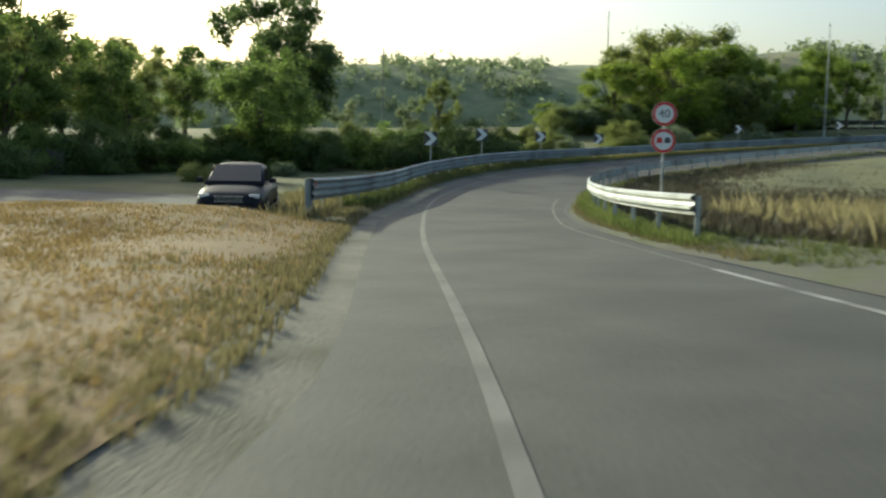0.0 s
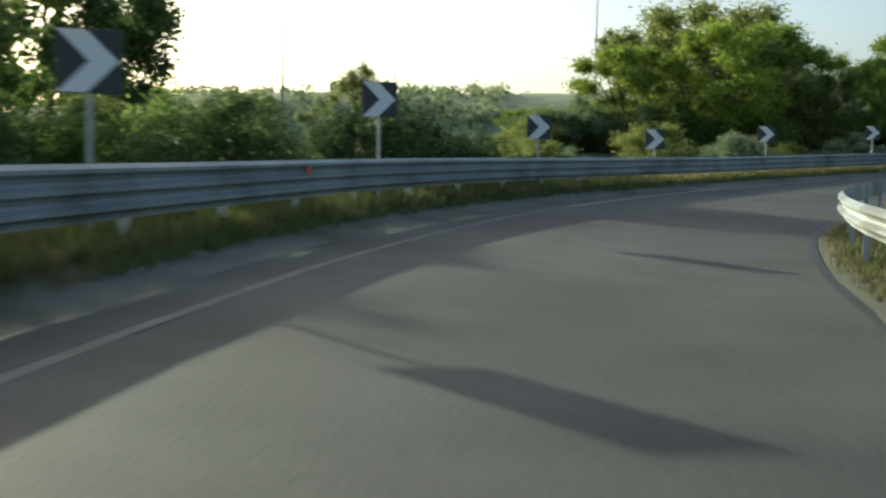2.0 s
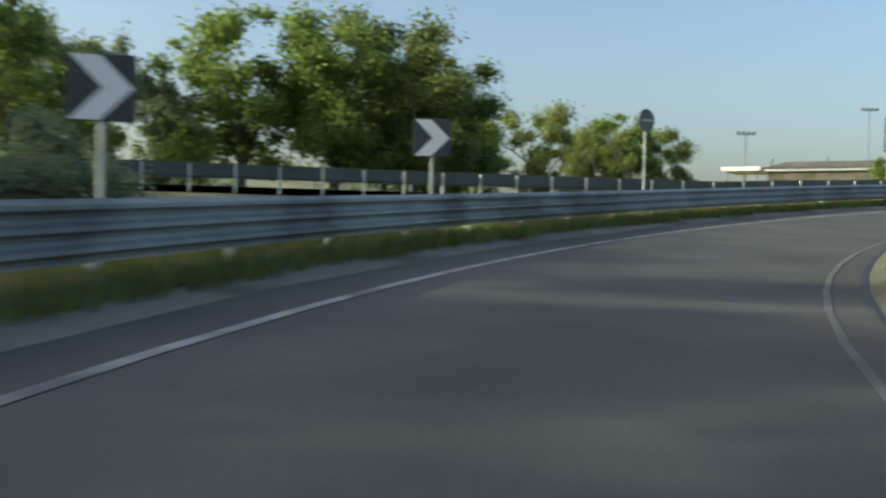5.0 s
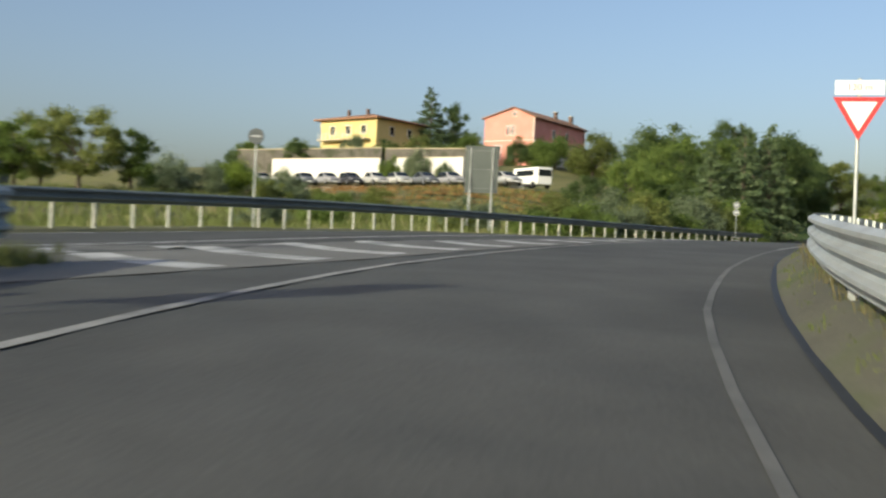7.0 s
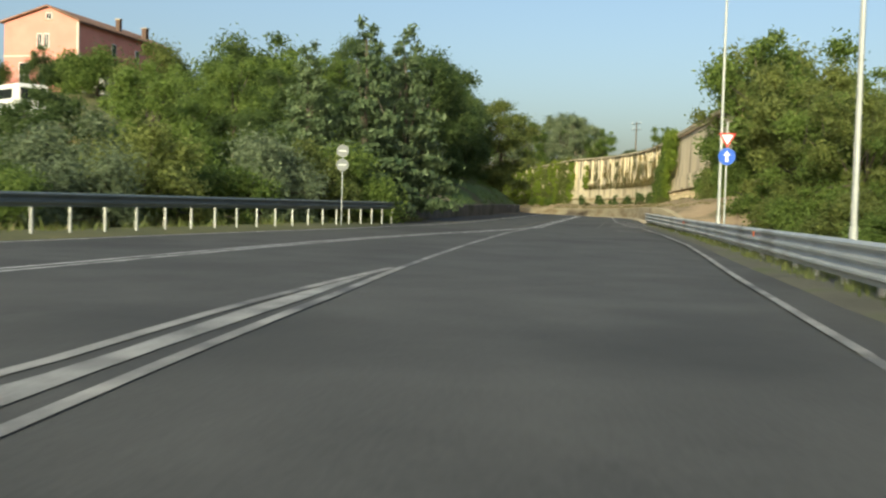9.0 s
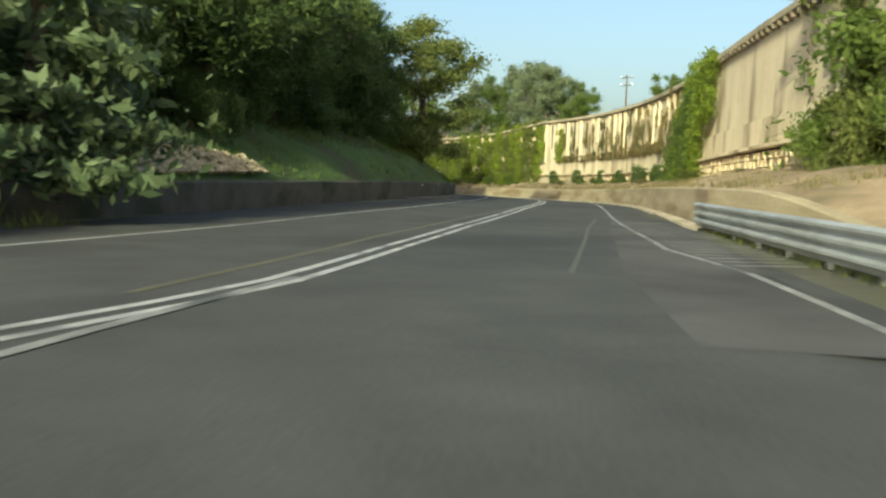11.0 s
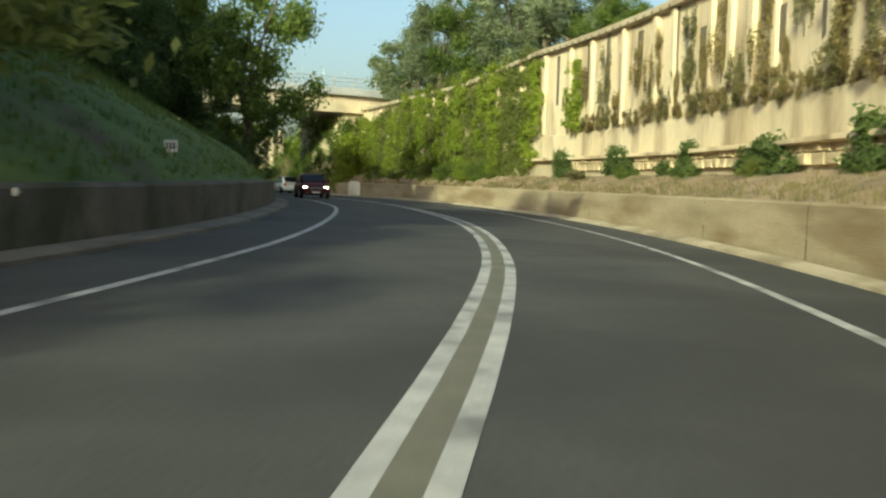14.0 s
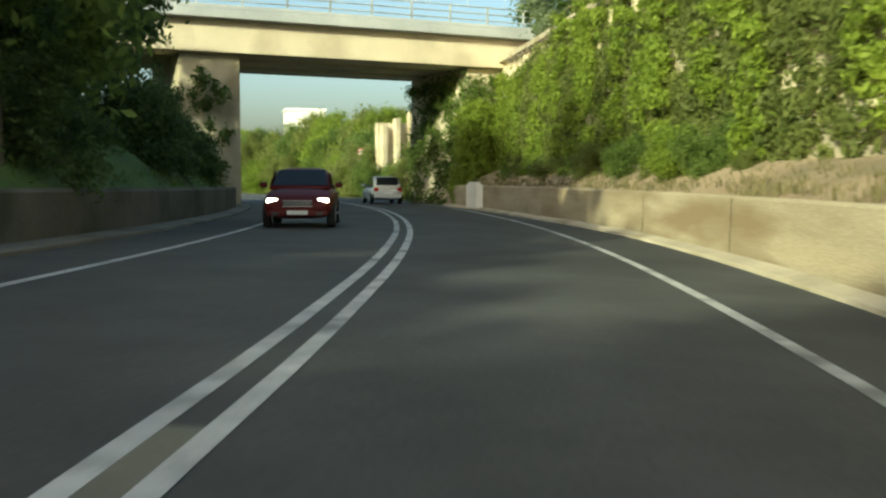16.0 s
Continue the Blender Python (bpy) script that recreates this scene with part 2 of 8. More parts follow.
def leaf_mat(name, dark, light, through_light=0.35):
    """Leaves: colour by leaf and by plant, some light passes through."""
    m, n, l, p = nodes_of(name)
    isl = n.new("ShaderNodeNewGeometry").outputs["Random Per Island"]
    obj = n.new("ShaderNodeObjectInfo").outputs["Random"]
    co = n.new("ShaderNodeTexCoord")
    big = n.new("ShaderNodeTexNoise")
    big.inputs["Scale"].default_value = 0.5
    l.new(co.outputs["Object"], big.inputs["Vector"])
    add = n.new("ShaderNodeMath")
    add.operation = "MULTIPLY_ADD"
    add.inputs[1].default_value, add.inputs[2].default_value = 0.45, 0.0
    l.new(isl, add.inputs[0])
    add2 = n.new("ShaderNodeMath")
    add2.operation = "MULTIPLY_ADD"
    add2.inputs[1].default_value = 0.25
    l.new(obj, add2.inputs[0])
    l.new(add.outputs[0], add2.inputs[2])
    add3 = n.new("ShaderNodeMath")
    add3.operation = "MULTIPLY_ADD"
    add3.inputs[1].default_value = 0.45
    l.new(big.outputs["Fac"], add3.inputs[0])
    l.new(add2.outputs[0], add3.inputs[2])
    ramp = n.new("ShaderNodeValToRGB")
    ramp.color_ramp.elements[0].position, ramp.color_ramp.elements[1].position = 0.2, 0.85
    ramp.color_ramp.elements[0].color, ramp.color_ramp.elements[1].color = (*dark, 1), (*light, 1)
    l.new(add3.outputs[0], ramp.inputs[0])
    l.new(ramp.outputs[0], p.inputs["Base Color"])
    p.inputs["Roughness"].default_value = 0.55
    p.inputs["Specular IOR Level"].default_value = 0.25
    tr = n.new("ShaderNodeBsdfTranslucent")
    l.new(ramp.outputs[0], tr.inputs["Color"])
    mx = n.new("ShaderNodeMixShader")
    mx.inputs[0].default_value = through_light
    out = n["Material Output"]
    l.new(p.outputs[0], mx.inputs[1])
    l.new(tr.outputs[0], mx.inputs[2])
    l.new(mx.outputs[0], out.inputs["Surface"])
    return m


ASPHALT = rough_mat("asphalt", (0.059, 0.059, 0.056), (0.107, 0.106, 0.098), 0.8, 24, 0.8, 0.25, stain=(0.056, 0.056, 0.053), stain_scale=0.18, fine_mix=0.45)
ASPHALT_OLD = rough_mat("asphalt_old", (0.09, 0.087, 0.082), (0.138, 0.133, 0.123), 0.5, 80, 0.85, 0.25, stain=(0.05, 0.048, 0.047), stain_scale=0.2)
for m_ in (ASPHALT, ASPHALT_OLD):
    m_.node_tree.nodes["Principled BSDF"].inputs["Specular IOR Level"].default_value = 0.22
SEAM = rough_mat("bitumen_seam", (0.012, 0.012, 0.013), (0.03, 0.03, 0.03), 2, 40, 0.6, 0.2)
PAINT = rough_mat("road_paint", (0.34, 0.34, 0.33), (0.62, 0.61, 0.58), 2.5, 45, 0.7, 0.2, stain=(0.2, 0.2, 0.19), stain_scale=1.3)
PAINT_WORN = rough_mat("road_paint_worn", (0.13, 0.13, 0.125), (0.42, 0.41, 0.38), 1.6, 30, 0.75, 0.2, stain=(0.1, 0.1, 0.1), stain_scale=0.9)
PAINT_YELLOW = rough_mat("road_paint_yellow", (0.085, 0.08, 0.055), (0.15, 0.132, 0.07), 1.5, 30, 0.75, 0.2)
GRAVEL = rough_mat("verge_gravel", (0.1, 0.094, 0.077), (0.24, 0.218, 0.172), 1.2, 28, 0.95, 0.7, stain=(0.08, 0.078, 0.045), stain_scale=0.6, fine_mix=0.55)
DRY_GRASS = rough_mat("dry_grass_ground", (0.13, 0.078, 0.033), (0.235, 0.15, 0.066), 0.5, 14, 0.95, 0.6, stain=(0.1, 0.075, 0.032), stain_scale=0.3, fine_mix=0.5)
VERGE_DUST = rough_mat("verge_dust", (0.066, 0.065, 0.046), (0.135, 0.126, 0.09), 0.7, 18, 0.95, 0.6, stain=(0.07, 0.085, 0.03), stain_scale=0.7)
GRASS_GROUND = rough_mat("grass_ground", (0.055, 0.066, 0.022), (0.16, 0.15, 0.055), 0.25, 9, 0.95, 0.6, stain=(0.14, 0.13, 0.055), stain_scale=0.12)
GREEN_BANK = rough_mat("green_bank", (0.045, 0.088, 0.02), (0.125, 0.19, 0.045), 0.6, 10, 0.95, 0.7, stain=(0.085, 0.075, 0.038), stain_scale=0.22)
DIRT = rough_mat("dirt_slope", (0.22, 0.155, 0.09), (0.44, 0.33, 0.21), 0.5, 9, 0.95, 0.6, stain=(0.17, 0.14, 0.075), stain_scale=0.4)
STEEL = rough_mat("galvanised_steel", (0.36, 0.38, 0.38), (0.52, 0.54, 0.53), 1.2, 25, 0.5, 0.08, metal=0.25, stain=(0.26, 0.26, 0.24), stain_scale=0.5)
# weathered steel; the shadow side of the left rail is put into its colour
STEEL_SHADE_SIDE = rough_mat("shade_side_steel", (0.2, 0.225, 0.23), (0.33, 0.355, 0.355), 1.2, 25, 0.55, 0.08, metal=0.2, stain=(0.13, 0.14, 0.135), stain_scale=0.5)
STEEL_LIGHT = rough_mat("pole_steel", (0.32, 0.335, 0.325), (0.46, 0.47, 0.45), 1.5, 25, 0.5, 0.05, metal=0.4)
POST_PALE = rough_mat("pale_post", (0.5, 0.5, 0.45), (0.65, 0.64, 0.58), 1.5, 25, 0.6, 0.05, metal=0.1)
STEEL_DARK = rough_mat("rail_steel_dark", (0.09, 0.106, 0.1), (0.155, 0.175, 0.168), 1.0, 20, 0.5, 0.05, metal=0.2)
# steel with the rail back's shade in its colour; also the dark boards' tone
STEEL_SHADED = rough_mat("steel_dark_shaded", (0.05, 0.062, 0.058), (0.09, 0.105, 0.098), 1.0, 20, 0.6, 0.05, metal=0.1)
CONCRETE = rough_mat("concrete", (0.4, 0.34, 0.235), (0.6, 0.525, 0.375), 0.7, 18, 0.9, 0.3, stain=(0.3, 0.25, 0.155), stain_scale=0.45)
WALL_LOW = rough_mat("low_wall_concrete", (0.31, 0.255, 0.16), (0.53, 0.45, 0.3), 0.75, 16, 0.92, 0.5, stain=(0.27, 0.2, 0.11), stain_scale=0.5, stretch=(0.35, 0.35, 2.4))
# dark concrete with moss-green blotches
CONCRETE_DARK = rough_mat("concrete_dark", (0.068, 0.065, 0.054), (0.15, 0.136, 0.113), 0.9, 14, 0.95, 0.4, stain=(0.05, 0.055, 0.03), stain_scale=0.6)
# darker concrete than the gutter on the right side of the road
KERB_DARK = rough_mat("kerb_grey", (0.12, 0.11, 0.09), (0.24, 0.22, 0.18), 0.8, 16, 0.95, 0.3, stain=(0.08, 0.078, 0.06), stain_scale=0.5)
WALL_CREAM = rough_mat("cream_rendered_wall", (0.6, 0.5, 0.32), (0.82, 0.72, 0.52), 0.5, 12, 0.9, 0.3, stain=(0.36, 0.28, 0.17), stain_scale=0.6, stretch=(1, 1, 0.3))
# dark tone: painted shade of the wall recesses, and the coping brackets
WALL_LEDGE = rough_mat("wall_dark_tone", (0.09, 0.075, 0.055), (0.2, 0.17, 0.12), 1, 14, 0.9, 0.3)
MASONRY = rough_mat("masonry_stone", (0.38, 0.3, 0.18), (0.6, 0.5, 0.33), 1.5, 20, 0.9, 0.4, spread=0.22, island=True)
BEAM = rough_mat("bridge_beam", (0.55, 0.47, 0.33), (0.7, 0.61, 0.45), 0.5, 14, 0.85, 0.15, stain=(0.47, 0.4, 0.28), stain_scale=0.4)
SLAB = rough_mat("bridge_slab", (0.3, 0.32, 0.33), (0.45, 0.46, 0.46), 0.6, 14, 0.85, 0.2)
BARK = rough_mat("bark", (0.07, 0.055, 0.04), (0.17, 0.14, 0.105), 3, 25, 0.95, 0.6)
LEAF_GREEN = leaf_mat("leaf_green", (0.074, 0.121, 0.030), (0.257, 0.338, 0.088), 0.62)
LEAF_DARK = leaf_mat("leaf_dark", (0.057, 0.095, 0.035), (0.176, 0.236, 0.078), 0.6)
LEAF_LIGHT = leaf_mat("leaf_light", (0.115, 0.176, 0.030), (0.351, 0.432, 0.074), 0.6)
LEAF_SILVER = leaf_mat("leaf_silver", (0.101, 0.135, 0.074), (0.297, 0.351, 0.203), 0.55)
LEAF_OLIVE = leaf_mat("leaf_olive", (0.101, 0.135, 0.038), (0.311, 0.344, 0.108), 0.62)
# paler, greyer leaves: haze over distant trees is mixed into the colour
LEAF_HAZED = leaf_mat("leaf_hazed", (0.149, 0.189, 0.101), (0.351, 0.405, 0.216), 0.5)
LEAF_DRY = leaf_mat("leaf_dry", (0.095, 0.101, 0.047), (0.270, 0.250, 0.121), 0.4)
LEAF_BROWN = leaf_mat("leaf_brown", (0.121, 0.095, 0.041), (0.311, 0.257, 0.115), 0.35)
NEEDLE = leaf_mat("needle", (0.047, 0.081, 0.038), (0.155, 0.203, 0.095), 0.3)
STRAW = leaf_mat("straw_blades", (0.2, 0.135, 0.055), (0.42, 0.31, 0.14), 0.4)
STRAW_PALE = leaf_mat("straw_pale", (0.19, 0.165, 0.075), (0.42, 0.36, 0.19), 0.45)
STRAW_RUST = leaf_mat("straw_rust", (0.2, 0.12, 0.045), (0.38, 0.24, 0.1), 0.45)
BLADES_OLIVE = leaf_mat("olive_blades", (0.09, 0.12, 0.03), (0.24, 0.27, 0.085), 0.45)
BANK_BLADES = leaf_mat("bank_blades", (0.07, 0.115, 0.028), (0.2, 0.275, 0.07), 0.45)
DRY_SCRUB = leaf_mat("dry_scrub", (0.05, 0.045, 0.03), (0.13, 0.11, 0.07), 0.3)
DRY_BLADES = leaf_mat("dry_blades", (0.12, 0.11, 0.05), (0.27, 0.23, 0.115), 0.4)
BLADES = leaf_mat("grass_blades", (0.06, 0.085, 0.022), (0.2, 0.215, 0.075), 0.4)
PAINT_FAINT = rough_mat("road_paint_faint", (0.085, 0.085, 0.08), (0.165, 0.162, 0.15), 1.6, 30, 0.75, 0.2, stain=(0.08, 0.08, 0.074), stain_scale=0.9)
ASPHALT_DUSTY = rough_mat("asphalt_dusty", (0.12, 0.117, 0.108), (0.175, 0.17, 0.155), 0.5, 80, 0.88, 0.25, stain=(0.095, 0.092, 0.086), stain_scale=0.35)
PAINT_GHOST = rough_mat("road_paint_ghost", (0.084, 0.08, 0.066), (0.108, 0.1, 0.08), 1.6, 30, 0.75, 0.2)
PAINT_TIP = rough_mat("road_paint_tip", (0.15, 0.15, 0.142), (0.42, 0.415, 0.39), 1.3, 22, 0.75, 0.2, stain=(0.09, 0.09, 0.086), stain_scale=0.7)
PAINT_KHAKI = rough_mat("road_paint_khaki", (0.12, 0.115, 0.085), (0.2, 0.19, 0.14), 1.5, 30, 0.75, 0.2)
WHITE_PLATE = plain_mat("white_sheet", (0.78, 0.78, 0.76), 0.45)
RED_PLATE = plain_mat("red_sheet", (0.55, 0.03, 0.03), 0.45)
BLUE_PLATE = plain_mat("blue_sheet", (0.02, 0.1, 0.5), 0.45)
BLACK_PLATE = plain_mat("black_sheet", (0.045, 0.05, 0.05), 0.6)
SIGN_BACK = rough_mat("sign_back", (0.09, 0.1, 0.1), (0.15, 0.16, 0.16), 2, 20, 0.55, 0.05, metal=0.4)
PINK_WALL = rough_mat("pink_render", (0.6, 0.235, 0.19), (0.68, 0.31, 0.255), 0.6, 12, 0.9, 0.15)
YELLOW_WALL = rough_mat("yellow_render", (0.56, 0.45, 0.18), (0.66, 0.55, 0.26), 0.6, 12, 0.9, 0.15)
WHITE_WALL = rough_mat("white_render", (0.62, 0.6, 0.56), (0.8, 0.78, 0.73), 0.5, 10, 0.9, 0.15)
ROOF_TILE = rough_mat("roof_tile", (0.2, 0.1, 0.06), (0.36, 0.2, 0.12), 2, 12, 0.9, 0.4)
CONCRETE_GREY = rough_mat("grey_concrete", (0.27, 0.26, 0.24), (0.42, 0.41, 0.38), 0.7, 14, 0.9, 0.25)
PALE_TRIM = rough_mat("pale_trim", (0.62, 0.5, 0.42), (0.72, 0.6, 0.52), 1.0, 14, 0.85, 0.1)
SHUTTER_GREEN = plain_mat("green_shutter", (0.03, 0.1, 0.06), 0.6)
TRIM_BROWN = plain_mat("brown_trim", (0.1, 0.055, 0.035), 0.7)
GLASS_DARK = plain_mat("window_glass", (0.015, 0.018, 0.02), 0.12)
GLASS_DARK.node_tree.nodes["Principled BSDF"].inputs["Specular IOR Level"].default_value = 0.12
RUBBER = plain_mat("tyre_rubber", (0.018, 0.018, 0.018), 0.85)
RIM = plain_mat("wheel_rim", (0.4, 0.4, 0.41), 0.35, 0.8)
LAMP_CLEAR = plain_mat("lamp_glass", (0.7, 0.7, 0.68), 0.1)
LAMP_RED = plain_mat("lamp_red", (0.45, 0.02, 0.02), 0.15)
ORANGE = plain_mat("orange_reflector", (0.75, 0.13, 0.02), 0.4)
# aerial haze is put into the hill colours: paler scrub, bluer far ridges
HILL_MAT = rough_mat("hill_scrub_hazed", (0.13, 0.17, 0.085), (0.27, 0.29, 0.16), 0.02, 0.15, 0.95, 0.0, stain=(0.3, 0.26, 0.15), stain_scale=0.012, fine_mix=0.5)
HILL_HAZED = rough_mat("hill_hazed", (0.22, 0.27, 0.3), (0.28, 0.32, 0.34), 0.01, 0.1, 0.95, 0.0)


# ---- the two road axes ----
class Axis:
    """A natural cubic through knots (x, y, z) and a cross fall in degrees, at even steps of the parameter q."""

    def __init__(self, q0, step, knots, fall):
        k = np.array(knots, float)
        n = len(k)
        self.q0, self.step, self.n = q0, step, n
        self.k = np.c_[k, np.tan(np.radians(np.array(fall, float)))]
        a = np.zeros((n, n))
        b = np.zeros((n, n))
        a[0, 0] = a[-1, -1] = 1
        for i in range(1, n - 1):
            a[i, i - 1:i + 2] = 1, 4, 1
            b[i, i - 1:i + 2] = 6, -12, 6
        self.m = np.linalg.solve(a, b) @ self.k
        self.qs = np.arange(q0, q0 + step * (n - 1) + 1e-6, step / 12)
        self.line = np.array([self.at(q)[0] for q in self.qs])

    def at(self, q):
        f = min(max((q - self.q0) / self.step, 0), self.n - 1 - 1e-9)
        i = int(f)
        b = f - i
        a = 1 - b
        v = a * self.k[i] + b * self.k[i + 1] + ((a**3 - a) * self.m[i] + (b**3 - b) * self.m[i + 1]) / 6
        d = self.k[i + 1] - self.k[i] + (-(3 * a * a - 1) * self.m[i] + (3 * b * b - 1) * self.m[i + 1]) / 6
        d = d[:2] / np.hypot(*d[:2])
        return v, np.array([-d[1], d[0]]), d

    def p(self, q, side, up=0.0, flat=False):
        v, left, _ = self.at(q)
        return Vector((v[0] + left[0] * side, v[1] + left[1] * side, v[2] + up + (0 if flat else max(-7, min(7, side)) * v[3])))

    def heading(self, q):
        d = self.at(q)[2]
        return math.degrees(math.atan2(-d[0], d[1]))


RAMP = Axis(-2, 1, [(1.5, -33, 1.5), (1.3, -16.8, 0.75), (0, 0, 0), (-3.65, 17.54, -0.65), (-6.9, 36.48, -0.85), (-6.09, 56.51, -0.47),
                    (1.21, 75.49, 0.37), (14.29, 91.18, 1.5), (32.48, 100.05, 2.71), (52.71, 101.32, 4.06), (72.33, 96.44, 5.24),
                    (90.5, 88.15, 5.84), (107.89, 79.01, 6.0), (124.75, 69.88, 6.1), (141.33, 61.64, 6.34), (157.44, 53.56, 6.59)],
            [-1.4, -1.4, -1.4, -1.6, 0.2, 2.6, 2.7, 1.8, 2.3, 2.8, 0.4, 0, 0, 0, 0, 0])
MAIN = Axis(-71, 23.66, [(-0.6, 134, 4.0), (21.4, 126.2, 4.1), (43.4, 118, 4.35), (65.28, 109.35, 4.85), (87.07, 100.11, 5.63),
                         (107.53, 88.32, 5.98), (126.79, 74.61, 6.13), (146.28, 61.23, 6.4), (166.73, 49.31, 6.66), (188.09, 39.16, 6.76),
                         (210.73, 32.55, 6.81), (234.14, 29.44, 6.81), (257.88, 29.69, 6.8), (281.2, 33.0, 6.8), (303.4, 40.4, 6.8),
                         (324.0, 51.5, 6.8), (343.0, 65.0, 6.8)],
            [0, 0, 0, 0, 0, 0, 0, -0.5, 0.3, 1.2, 1.7, 0.8, 0.3, 0, 0, 0, 0])


def curve(*pairs):
    """A value that runs smoothly through (q, value) pairs."""
    qs, vs = zip(*pairs)

    def value(q):
        if q <= qs[0]:
            return vs[0]
        for i in range(len(qs) - 1):
            if q <= qs[i + 1]:
                f = (q - qs[i]) / (qs[i + 1] - qs[i])
                return vs[i] + (vs[i + 1] - vs[i]) * f
        return vs[-1]
    return value


def val(f, q):
    return f(q) if callable(f) else f


# ---- small mesh tools ----
def mesh_of(name, verts, faces, material, smooth=False):
    me = bpy.data.meshes.new(name)
    me.from_pydata([tuple(v) for v in verts], [], faces)
    me.materials.append(material)
    if smooth:
        me.polygons.foreach_set("use_smooth", [True] * len(me.polygons))
    me.update()
    return me


def thing(name, verts, faces, material, parent=None, smooth=False):
    ob = new(name, mesh_of(name, verts, faces, material, smooth))
    if parent:
        ob.parent = parent
    return ob


def part(name, bm, material, parent, label="", smooth=False):
    """Links a bmesh as one mesh object under a thing or a part."""
    me = bpy.data.meshes.new(name)
    bmesh.ops.recalc_face_normals(bm, faces=bm.faces)
    bm.to_mesh(me)
    bm.free()
    me.materials.append(material)
    if smooth:
        me.polygons.foreach_set("use_smooth", [True] * len(me.polygons))
    ob = new(name, me)
    if parent:
        ob.parent = parent
    if label:
        ob["label"] = label
    return ob


def base(name, x, y, z, turn, label, category, group="", kind=""):
    ob = new(name)
    ob.matrix_basis = pose(x, y, z, 0, 0, turn)
    return tagged(ob, label, category, group, kind)


def box(bm, x0, x1, y0, y1, z0, z1, bevel=0.0):
    g = bmesh.ops.create_cube(bm, size=1, matrix=Matrix.LocRotScale(((x0 + x1) / 2, (y0 + y1) / 2, (z0 + z1) / 2), None, (x1 - x0, y1 - y0, z1 - z0)))
    if bevel:
        es = list({e for v in g["verts"] for e in v.link_edges})
        bmesh.ops.bevel(bm, geom=es, offset=bevel, segments=2, affect="EDGES", profile=0.6)
    return bm


def boxed(*args):
    bm = bmesh.new()
    return box(bm, *args)


def rod(bm, a, b, r0, r1=None, sides=8):
    a, b = Vector(a), Vector(b)
    d = b - a
    m = Matrix.Translation((a + b) / 2) @ d.to_track_quat("Z", "Y").to_matrix().to_4x4()
    bmesh.ops.create_cone(bm, cap_ends=True, segments=sides, radius1=r0, radius2=r0 if r1 is None else r1, depth=d.length, matrix=m)
    return bm


def rodded(a, b, r0, r1=None, sides=8):
    return rod(bmesh.new(), a, b, r0, r1, sides)


def loft(name, axis, q0, q1, step, profile, material, label="", category="", kind="structure", parent=None, smooth=False, wobble=0.0, flat=False):
    """Sweeps a cross section along an axis. profile(q): list of (side, up)."""
    n = max(1, int(math.ceil((q1 - q0) / step)))
    verts, rows = [], []
    for i in range(n + 1):
        q = q0 + (q1 - q0) * i / n
        row = []
        for j, (side, up) in enumerate(profile(q)):
            v = axis.p(q, side, up, flat)
            if wobble:
                k = noise.noise(v * 0.45) + 0.5 * noise.noise(v * 1.3)
                v.z += wobble * k * (0 < j < 99)
            row.append(len(verts))
            verts.append(v)
        rows.append(row)
    faces = [(rows[i][j], rows[i][j + 1], rows[i + 1][j + 1], rows[i + 1][j]) for i in range(n) for j in range(len(rows[0]) - 1)]
    ob = thing(name, verts, faces, material, parent, smooth)
    # turned so that horizontal faces look up
    me = ob.data
    if sum(p.normal.z * p.area for p in me.polygons) < 0:
        me.flip_normals()
    return tagged(ob, label, category, "", kind)


def strip(name, axis, q0, q1, right, left, up, material, label="", category="road", step=None, kind="structure"):
    st = step or (0.1 if axis is RAMP else 2.0)
    return loft(name, axis, q0, q1, st, lambda q: [(val(right, q), up), (val(left, q), up)], material, label, category, kind)


# ---- ground: one sheet that reaches the horizon ----
def smooth01(a, b, x):
    f = min(1.0, max(0.0, (x - a) / (b - a)))
    return f * f * (3 - 2 * f)


def side_of(axis, x, y):
    d = (axis.line[:, 0] - x) ** 2 + (axis.line[:, 1] - y) ** 2
    i = int(d.argmin())
    q = axis.qs[i]
    v, left, ahead = axis.at(q)
    return q, float((x - v[0]) * left[0] + (y - v[1]) * left[1]), float(d[i]) ** 0.5, v[2]


def bank_left(s, l):
    """How high the land left of the main road lies above it."""
    rise = smooth01(-5, 45, s)
    open_side = rise * (0.1 * smooth01(6, 9, l) + 2.2 * smooth01(10, 34, l)) + smooth01(62, 76, s) * 2.6 * smooth01(9, 26, l)
    cut = -0.4 + 7.2 * smooth01(15, 25, l) + 3.2 * smooth01(25, 42, l)
    f = smooth01(84, 112, s)
    g = smooth01(212, 240, s)
    return (open_side * (1 - f) + cut * f) * (1 - 0.5 * g)


def bank_right(s, l):
    f = smooth01(98, 112, s)
    g = smooth01(205, 225, s)
    low = -0.2 + 0.2 * smooth01(14, 20, l) + 1.5 * smooth01(22, 60, l)
    cut = -0.4 + 7.0 * smooth01(15, 25, l)
    slope = -0.3 + 6.5 * smooth01(8, 22, l)
    return low * (1 - f) + (cut * (1 - g) + slope * g) * f


